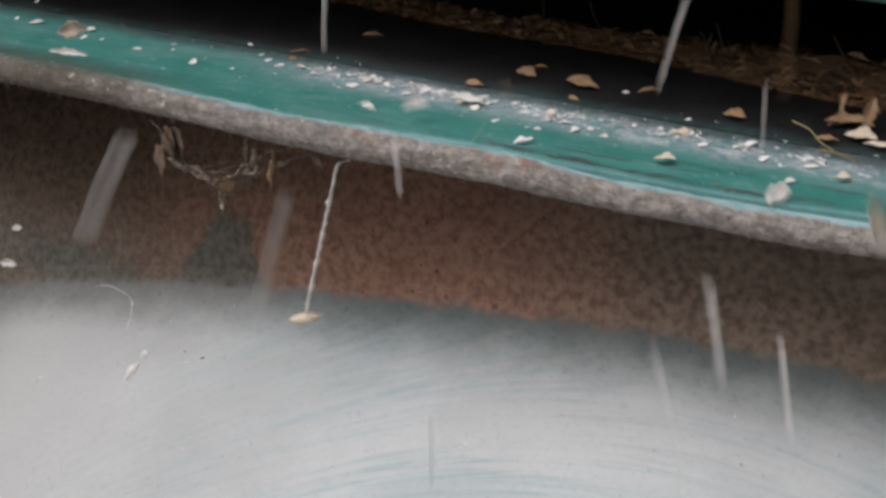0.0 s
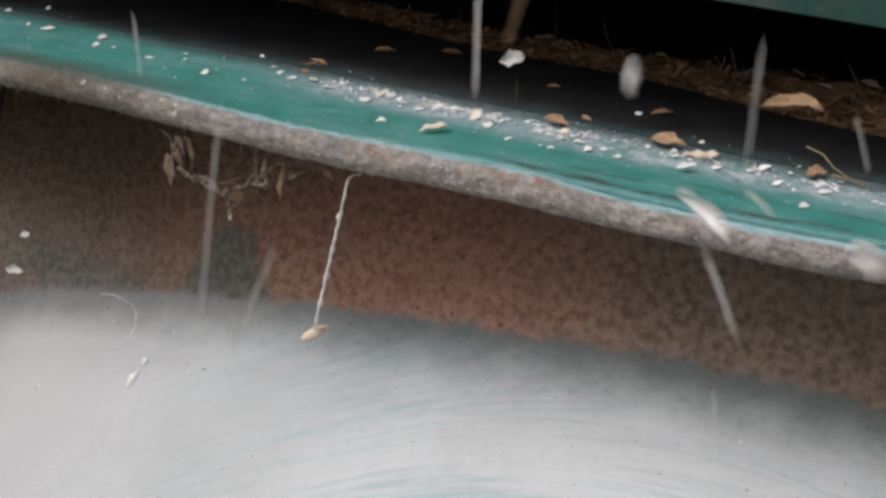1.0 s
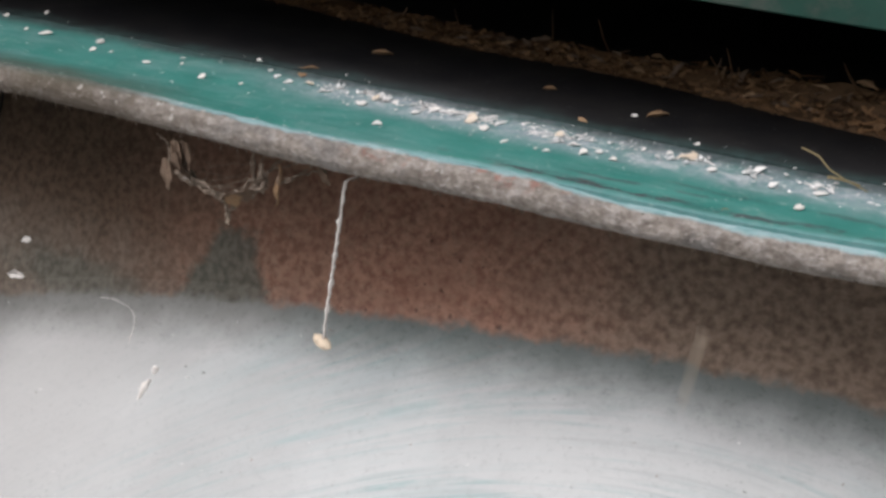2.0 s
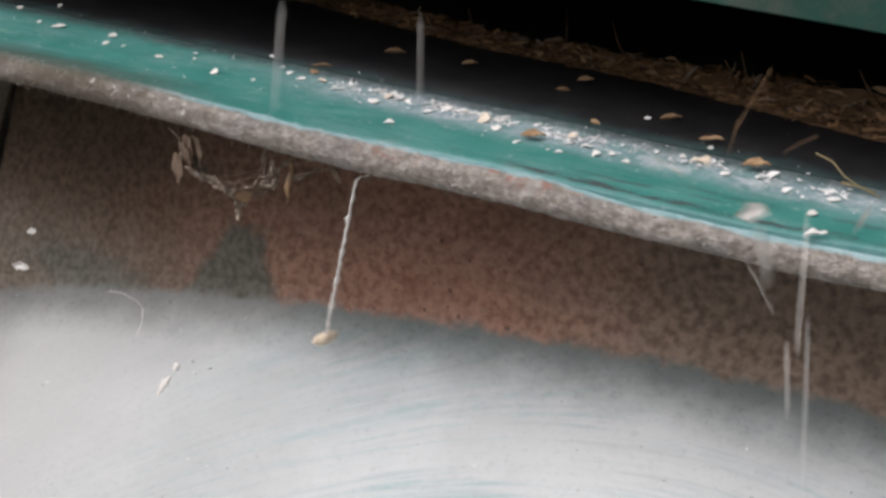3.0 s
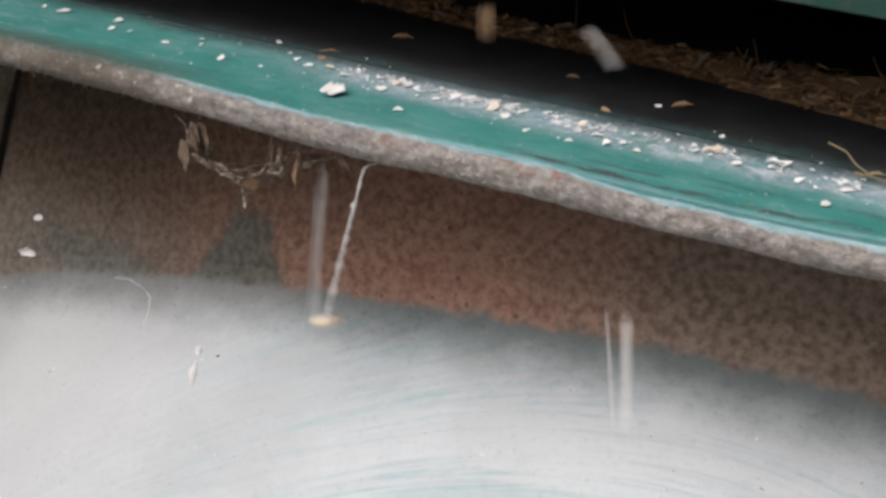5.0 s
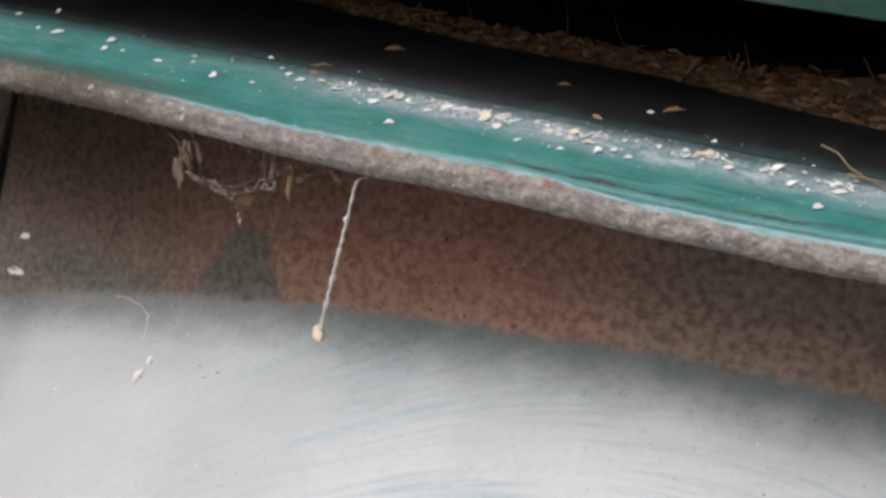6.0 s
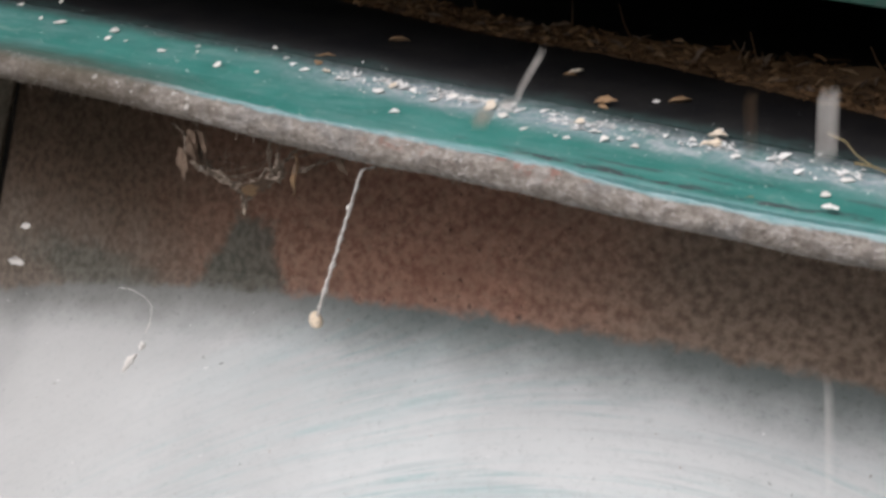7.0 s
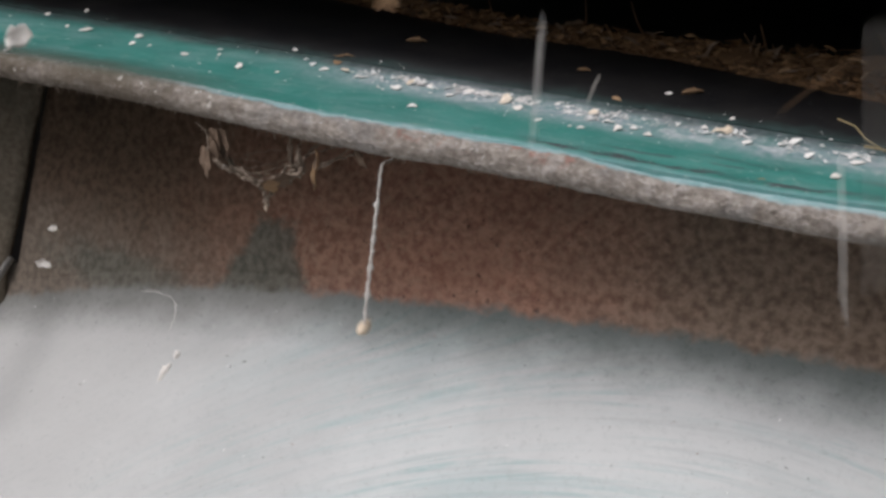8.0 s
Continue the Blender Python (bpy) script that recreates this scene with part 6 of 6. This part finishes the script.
    fly(2.69, 0.1230, -0.1227, 0.9018, 0.077, -0.062, -1.099, 0.0055, "boat", "tan", -13)
    fly(2.37, 0.1327, -0.0772, 0.8639, 0.194, -0.004, -0.632, 0.0032, "crescent", "white", 77)
    fly(2.29, 0.0899, -0.1076, 0.8751, 0.127, -0.037, -0.593, 0.0035, "crescent", "white", 85)
    fly(7.24, 0.1169, -0.0791, 0.9220, -0.138, -0.173, -0.588, 0.0044, "crescent", "tan", -5)
    fly(5.59, 0.1268, -0.0784, 0.8622, 0.031, -0.084, -0.912, 0.0039, "chip", "cream", 4)
    fly(1.91, 0.1392, -0.0667, 0.8589, -0.051, -0.125, -0.759, 0.0046, "sliver", "tan", -74)
    fly(2.39, 0.0956, -0.0720, 0.9251, 0.093, -0.054, -0.933, 0.0036, "crescent", "cream", 13)
    fly(6.19, 0.1280, -0.0896, 0.8752, 0.047, -0.076, -0.941, 0.0036, "crescent", "white", 5)
    fly(1.89, 0.1312, -0.0458, 0.9014, 0.051, -0.075, -0.503, 0.0047, "sliver", "white", -50)
    fly(6.11, 0.0921, -0.0345, 0.9047, 0.214, 0.009, -0.615, 0.0038, "sliver", "white", -52)
    fly(5.42, 0.0921, -0.0524, 0.8635, 0.154, -0.023, -0.870, 0.0058, "scale", "white", 89)
    fly(2.48, 0.0986, -0.0733, 0.9369, -0.054, -0.127, -0.546, 0.0046, "scale", "tan", 74)
    fly(7.32, 0.0084, -0.1239, 0.9143, -0.165, -0.188, -0.849, 0.0046, "scale", "white", 35)
    fly(4.74, 0.1197, -0.0839, 0.9406, -0.178, -0.188, -0.964, 0.0048, "sliver", "white", -27)
    fly(3.28, 0.0780, -0.0509, 0.9188, 0.215, 0.008, -0.906, 0.0047, "crescent", "cream", -79)
    fly(4.82, 0.0610, -0.0340, 0.9068, -0.122, -0.160, -0.936, 0.0056, "crescent", "white", 68)
    fly(5.24, 0.1293, -0.1080, 0.9084, 0.082, -0.059, -0.727, 0.0045, "scale", "cream", 21)
    fly(2.10, 0.1297, -0.0876, 0.9116, -0.020, -0.110, -0.744, 0.0034, "scale", "white", -28)
    fly(2.30, 0.0493, -0.1453, 0.8946, -0.156, -0.177, -0.562, 0.0041, "chip", "tan", -89)
    fly(5.41, 0.1407, -0.0631, 0.8726, 0.208, 0.005, -1.069, 0.0041, "sliver", "tan", -0)
    fly(2.21, 0.1090, -0.1038, 0.9453, 0.192, -0.005, -1.033, 0.0046, "boat", "tan", 4)
    fly(2.81, 0.1500, -0.0853, 0.8845, -0.020, -0.110, -0.952, 0.0033, "crescent", "white", -50)
    fly(1.74, 0.1276, -0.0401, 0.8813, 0.001, -0.100, -0.653, 0.0040, "crescent", "white", -85)
    fly(2.74, 0.1430, -0.0846, 0.9153, -0.202, -0.201, -0.721, 0.0064, "chip", "cream", 32)
    fly(5.24, 0.1184, -0.1022, 0.9022, 0.129, -0.035, -0.752, 0.0059, "sliver", "white", -86)
    # husks that pass between: thick at first, thinning out
    stream = random.Random(52)
    for start, count in ((0.0, 12), (0.5, 12), (1.0, 12), (3.0, 5), (3.5, 5), (4.0, 5), (4.5, 5), (6.5, 3), (7.0, 3), (7.5, 3)):
        for _ in range(count):
            fly(start + stream.uniform(0.19, 0.31), stream.uniform(0.02, 0.145), stream.uniform(-0.13, -0.03), stream.uniform(0.865, 0.915),
                stream.uniform(-0.12, 0.16), stream.uniform(-0.14, -0.03), stream.uniform(-1.05, -0.8), stream.uniform(0.0030, 0.0065),
                stream.choice(("boat", "scale", "sliver", "crescent", "chip")), stream.choice(("white", "white", "cream", "tan")), stream.uniform(-90, 90))
    walk(hanging, [
        (0, pose(0.0004, -0.0040, 0.8632, 0, 16.7, 0)), (0.1, pose(0.0004, -0.0040, 0.8632, 0, 15.1, 0)), (0.2, pose(0.0004, -0.0040, 0.8632, 0, 18.7, 0)),
        (0.3, pose(0.0004, -0.0040, 0.8632, 0, 17.1, 0)), (0.4, pose(0.0004, -0.0040, 0.8632, 0, 17.1, 0)), (0.5, pose(0.0004, -0.0040, 0.8632, 0, 12.9, 0)),
        (0.6, pose(0.0004, -0.0040, 0.8632, 0, 14.6, 0)), (0.7, pose(0.0004, -0.0040, 0.8632, 0, 18.7, 0)), (0.8, pose(0.0004, -0.0040, 0.8632, 0, 17.8, 0)),
        (0.9, pose(0.0004, -0.0040, 0.8632, 0, 15.9, 0)), (1, pose(0.0004, -0.0040, 0.8632, 0, 15.5, 0)), (1.1, pose(0.0004, -0.0040, 0.8632, 0, 15.6, 0)),
        (1.2, pose(0.0004, -0.0040, 0.8632, 0, 15.7, 0)), (1.3, pose(0.0004, -0.0040, 0.8632, 0, 16.3, 0)), (1.4, pose(0.0004, -0.0040, 0.8632, 0, 16.4, 0)),
        (1.5, pose(0.0004, -0.0040, 0.8632, 0, 18.5, 0)), (1.6, pose(0.0004, -0.0040, 0.8632, 0, 17.0, 0)), (1.7, pose(0.0004, -0.0040, 0.8632, 0, 14.9, 0)),
        (2, pose(0.0004, -0.0040, 0.8632, 0, 11.6, 0)), (2.25, pose(0.0004, -0.0040, 0.8632, 0, 17.0, 0)), (2.55, pose(0.0004, -0.0040, 0.8632, 0, 11.7, 0)),
        (2.8, pose(0.0004, -0.0040, 0.8632, 0, 17.1, 0)), (2.9, pose(0.0004, -0.0040, 0.8632, 0, 10.4, 0)), (3, pose(0.0004, -0.0040, 0.8632, 0, 13.4, 0)),
        (3.1, pose(0.0004, -0.0040, 0.8632, 0, 18.0, 0)), (3.2, pose(0.0004, -0.0040, 0.8632, 0, 19.5, 0)), (3.3, pose(0.0004, -0.0040, 0.8632, 0, 13.0, 0)),
        (3.4, pose(0.0004, -0.0040, 0.8632, 0, 11.6, 0)), (3.5, pose(0.0004, -0.0040, 0.8632, 0, 14.7, 0)), (3.6, pose(0.0004, -0.0040, 0.8632, 0, 16.2, 0)),
        (3.7, pose(0.0004, -0.0040, 0.8632, 0, 12.2, 0)), (3.8, pose(0.0004, -0.0040, 0.8632, 0, 8.6, 0)), (3.9, pose(0.0004, -0.0040, 0.8632, 0, 10.8, 0)),
        (4, pose(0.0004, -0.0040, 0.8632, 0, 20.4, 0)), (4.1, pose(0.0004, -0.0040, 0.8632, 0, 18.1, 0)), (4.2, pose(0.0004, -0.0040, 0.8632, 0, 11.1, 0)),
        (4.3, pose(0.0004, -0.0040, 0.8632, 0, 9.2, 0)), (4.4, pose(0.0004, -0.0040, 0.8632, 0, 16.5, 0)), (4.5, pose(0.0004, -0.0040, 0.8632, 0, 21.1, 0)),
        (4.6, pose(0.0004, -0.0040, 0.8632, 0, 16.3, 0)), (4.7, pose(0.0004, -0.0040, 0.8632, 0, 8.9, 0)), (4.8, pose(0.0004, -0.0040, 0.8632, 0, 13.2, 0)),
        (4.9, pose(0.0004, -0.0040, 0.8632, 0, 21.4, 0)), (5, pose(0.0004, -0.0040, 0.8632, 0, 16.2, 0)), (5.1, pose(0.0004, -0.0040, 0.8632, 0, 7.2, 0)),
        (5.2, pose(0.0004, -0.0040, 0.8632, 0, 14.1, 0)), (5.5, pose(0.0004, -0.0040, 0.8632, 0, 19.2, 0)), (5.8, pose(0.0004, -0.0040, 0.8632, 0, 11.8, 0)),
        (6.05, pose(0.0004, -0.0040, 0.8632, 0, 18.9, 0)), (6.3, pose(0.0004, -0.0040, 0.8632, 0, 19.4, 0)), (6.4, pose(0.0004, -0.0040, 0.8632, 0, 11.8, 0)),
        (6.5, pose(0.0004, -0.0040, 0.8632, 0, 16.6, 0)), (6.6, pose(0.0004, -0.0040, 0.8632, 0, 19.4, 0)), (6.7, pose(0.0004, -0.0040, 0.8632, 0, 13.7, 0)),
        (6.8, pose(0.0004, -0.0040, 0.8632, 0, 12.5, 0)), (6.9, pose(0.0004, -0.0040, 0.8632, 0, 21.0, 0)), (7, pose(0.0004, -0.0040, 0.8632, 0, 20.3, 0)),
        (7.1, pose(0.0004, -0.0040, 0.8632, 0, 14.2, 0)), (7.2, pose(0.0004, -0.0040, 0.8632, 0, 7.3, 0)), (7.3, pose(0.0004, -0.0040, 0.8632, 0, 11.8, 0)),
        (7.4, pose(0.0004, -0.0040, 0.8632, 0, 13.2, 0)), (7.5, pose(0.0004, -0.0040, 0.8632, 0, 14.6, 0)), (7.6, pose(0.0004, -0.0040, 0.8632, 0, 15.1, 0)),
        (7.7, pose(0.0004, -0.0040, 0.8632, 0, 16.6, 0)), (7.8, pose(0.0004, -0.0040, 0.8632, 0, 19.1, 0)), (7.9, pose(0.0004, -0.0040, 0.8632, 0, 15.5, 0)),
        (8, pose(0.0004, -0.0040, 0.8632, 0, 10.8, 0)),
    ])
    walk(grain, [
        (0, pose(0, 0, -THREAD - 0.001, 0, -24.7, 0) @ pose(0, 0, 0, 0, 0, 27)),
        (0.3, pose(0, 0, -THREAD - 0.001, 0, -12.1, 0) @ pose(0, 0, 0, 0, 0, 85)),
        (0.5, pose(0, 0, -THREAD - 0.001, 0, -2.9, 0) @ pose(0, 0, 0, 0, 0, 110)),
        (0.8, pose(0, 0, -THREAD - 0.001, 0, -27.8, 0) @ pose(0, 0, 0, 0, 0, 75)),
        (1.1, pose(0, 0, -THREAD - 0.001, 0, -23.6, 0) @ pose(0, 0, 0, 0, 0, 65)),
        (1.4, pose(0, 0, -THREAD - 0.001, 0, -16.4, 0) @ pose(0, 0, 0, 0, 0, 38)),
        (1.6, pose(0, 0, -THREAD - 0.001, 0, -17.0, 0) @ pose(0, 0, 0, 0, 0, 112)),
        (2, pose(0, 0, -THREAD - 0.001, 0, -11.6, 0) @ pose(0, 0, 0, 0, 0, 150)),
        (2.4, pose(0, 0, -THREAD - 0.001, 0, -14.3, 0) @ pose(0, 0, 0, 0, 0, 180)),
        (2.8, pose(0, 0, -THREAD - 0.001, 0, -22.1, 0) @ pose(0, 0, 0, 0, 0, 207)),
        (2.9, pose(0, 0, -THREAD - 0.001, 0, -15.4, 0) @ pose(0, 0, 0, 0, 0, 220)),
        (3.1, pose(0, 0, -THREAD - 0.001, 0, 2.0, 0) @ pose(0, 0, 0, 0, 0, 280)),
        (3.3, pose(0, 0, -THREAD - 0.001, 0, -23.0, 0) @ pose(0, 0, 0, 0, 0, 305)),
        (3.5, pose(0, 0, -THREAD - 0.001, 0, -32.7, 0) @ pose(0, 0, 0, 0, 0, 370)),
        (3.7, pose(0, 0, -THREAD - 0.001, 0, -20.2, 0) @ pose(0, 0, 0, 0, 0, 390)),
        (3.8, pose(0, 0, -THREAD - 0.001, 0, -13.6, 0) @ pose(0, 0, 0, 0, 0, 395)),
        (4, pose(0, 0, -THREAD - 0.001, 0, -35.4, 0) @ pose(0, 0, 0, 0, 0, 465)),
        (4.2, pose(0, 0, -THREAD - 0.001, 0, 8.9, 0) @ pose(0, 0, 0, 0, 0, 500)),
        (4.4, pose(0, 0, -THREAD - 0.001, 0, 11.5, 0) @ pose(0, 0, 0, 0, 0, 560)),
        (4.6, pose(0, 0, -THREAD - 0.001, 0, -1.3, 0) @ pose(0, 0, 0, 0, 0, 575)),
        (4.7, pose(0, 0, -THREAD - 0.001, 0, -8.9, 0) @ pose(0, 0, 0, 0, 0, 640)),
        (4.8, pose(0, 0, -THREAD - 0.001, 0, -13.2, 0) @ pose(0, 0, 0, 0, 0, 710)),
        (4.9, pose(0, 0, -THREAD - 0.001, 0, -23.4, 0) @ pose(0, 0, 0, 0, 0, 745)),
        (5, pose(0, 0, -THREAD - 0.001, 0, -18.2, 0) @ pose(0, 0, 0, 0, 0, 755)),
        (5.1, pose(0, 0, -THREAD - 0.001, 0, -15.2, 0) @ pose(0, 0, 0, 0, 0, 770)),
        (5.2, pose(0, 0, -THREAD - 0.001, 0, -14.1, 0) @ pose(0, 0, 0, 0, 0, 830)),
        (5.5, pose(0, 0, -THREAD - 0.001, 0, -19.2, 0) @ pose(0, 0, 0, 0, 0, 845)),
        (5.8, pose(0, 0, -THREAD - 0.001, 0, -11.8, 0) @ pose(0, 0, 0, 0, 0, 850)),
        (6.1, pose(0, 0, -THREAD - 0.001, 0, -19.0, 0) @ pose(0, 0, 0, 0, 0, 840)),
        (6.4, pose(0, 0, -THREAD - 0.001, 0, -11.8, 0) @ pose(0, 0, 0, 0, 0, 835)),
        (6.5, pose(0, 0, -THREAD - 0.001, 0, -26.6, 0) @ pose(0, 0, 0, 0, 0, 905)),
        (6.7, pose(0, 0, -THREAD - 0.001, 0, -18.7, 0) @ pose(0, 0, 0, 0, 0, 930)),
        (6.9, pose(0, 0, -THREAD - 0.001, 0, -13.0, 0) @ pose(0, 0, 0, 0, 0, 1000)),
        (7.1, pose(0, 0, -THREAD - 0.001, 0, -24.2, 0) @ pose(0, 0, 0, 0, 0, 1060)),
        (7.2, pose(0, 0, -THREAD - 0.001, 0, -17.3, 0) @ pose(0, 0, 0, 0, 0, 1100)),
        (7.3, pose(0, 0, -THREAD - 0.001, 0, -19.8, 0) @ pose(0, 0, 0, 0, 0, 1115)),
        (7.5, pose(0, 0, -THREAD - 0.001, 0, -26.6, 0) @ pose(0, 0, 0, 0, 0, 1145)),
        (7.6, pose(0, 0, -THREAD - 0.001, 0, -20.1, 0) @ pose(0, 0, 0, 0, 0, 1190)),
        (7.8, pose(0, 0, -THREAD - 0.001, 0, -24.1, 0) @ pose(0, 0, 0, 0, 0, 1230)),
        (8, pose(0, 0, -THREAD - 0.001, 0, -20.8, 0) @ pose(0, 0, 0, 0, 0, 1185)),
    ])
    # the flakes by the panel sway together
    for hung, x, drop in HUNG:
        walk(hung, [(t, pose(x, -0.0040, 0.8680, 0, math.degrees(-dx / drop), 0)) for t, dx in (
            (0, 0.0012), (0.5, 0.0014), (1, 0.0026), (1.5, 0.0046), (3, 0.0018), (3.5, 0.0030), (4, 0.0042), (4.5, 0.0002), (5, 0.0020), (6.5, -0.0048), (7, -0.0042), (7.5, -0.0036), (8, -0.0042))])
    walk(dangle, [
        (0, pose(0.0745, -0.0635, 0.0191, 62, 0, 0) @ pose(0, 0, 0, 0, 0, -123.1) @ pose(0, 0, 0, 180, 0, 0)),
        (0.5, pose(0.0853, -0.0635, 0.0221, 62, 0, 0) @ pose(0, 0, 0, 0, 0, -116.7) @ pose(0, 0, 0, 180, 0, 0)),
        (1, pose(0.0738, -0.0635, 0.0193, 62, 0, 0) @ pose(0, 0, 0, 0, 0, -117.3) @ pose(0, 0, 0, 180, 0, 0)),
        (1.5, pose(0.0755, -0.0635, 0.0187, 62, 0, 0) @ pose(0, 0, 0, 0, 0, -112.1) @ pose(0, 0, 0, 180, 0, 0)),
        (3, pose(0.0845, -0.0635, 0.0200, 62, 0, 0) @ pose(0, 0, 0, 0, 0, -115.2) @ pose(0, 0, 0, 180, 0, 0)),
        (3.5, pose(0.0846, -0.0635, 0.0191, 62, 0, 0) @ pose(0, 0, 0, 0, 0, -112.7) @ pose(0, 0, 0, 180, 0, 0)),
        (4, pose(0.0775, -0.0635, 0.0196, 62, 0, 0) @ pose(0, 0, 0, 0, 0, -118.5) @ pose(0, 0, 0, 180, 0, 0)),
        (4.5, pose(0.0831, -0.0635, 0.0213, 62, 0, 0) @ pose(0, 0, 0, 0, 0, -109.7) @ pose(0, 0, 0, 180, 0, 0)),
        (5, pose(0.0938, -0.0635, 0.0230, 62, 0, 0) @ pose(0, 0, 0, 0, 0, -91.5) @ pose(0, 0, 0, 180, 0, 0)),
        (6.5, pose(0.0634, -0.0635, 0.0210, 62, 0, 0) @ pose(0, 0, 0, 0, 0, -131.9) @ pose(0, 0, 0, 180, 0, 0)),
        (7, pose(0.0663, -0.0635, 0.0221, 62, 0, 0) @ pose(0, 0, 0, 0, 0, -121.7) @ pose(0, 0, 0, 180, 0, 0)),
        (7.5, pose(0.0648, -0.0635, 0.0196, 62, 0, 0) @ pose(0, 0, 0, 0, 0, -128.1) @ pose(0, 0, 0, 180, 0, 0)),
        (8, pose(0.0699, -0.0635, 0.0179, 62, 0, 0) @ pose(0, 0, 0, 0, 0, -119.8) @ pose(0, 0, 0, 180, 0, 0)),
    ])


motions()
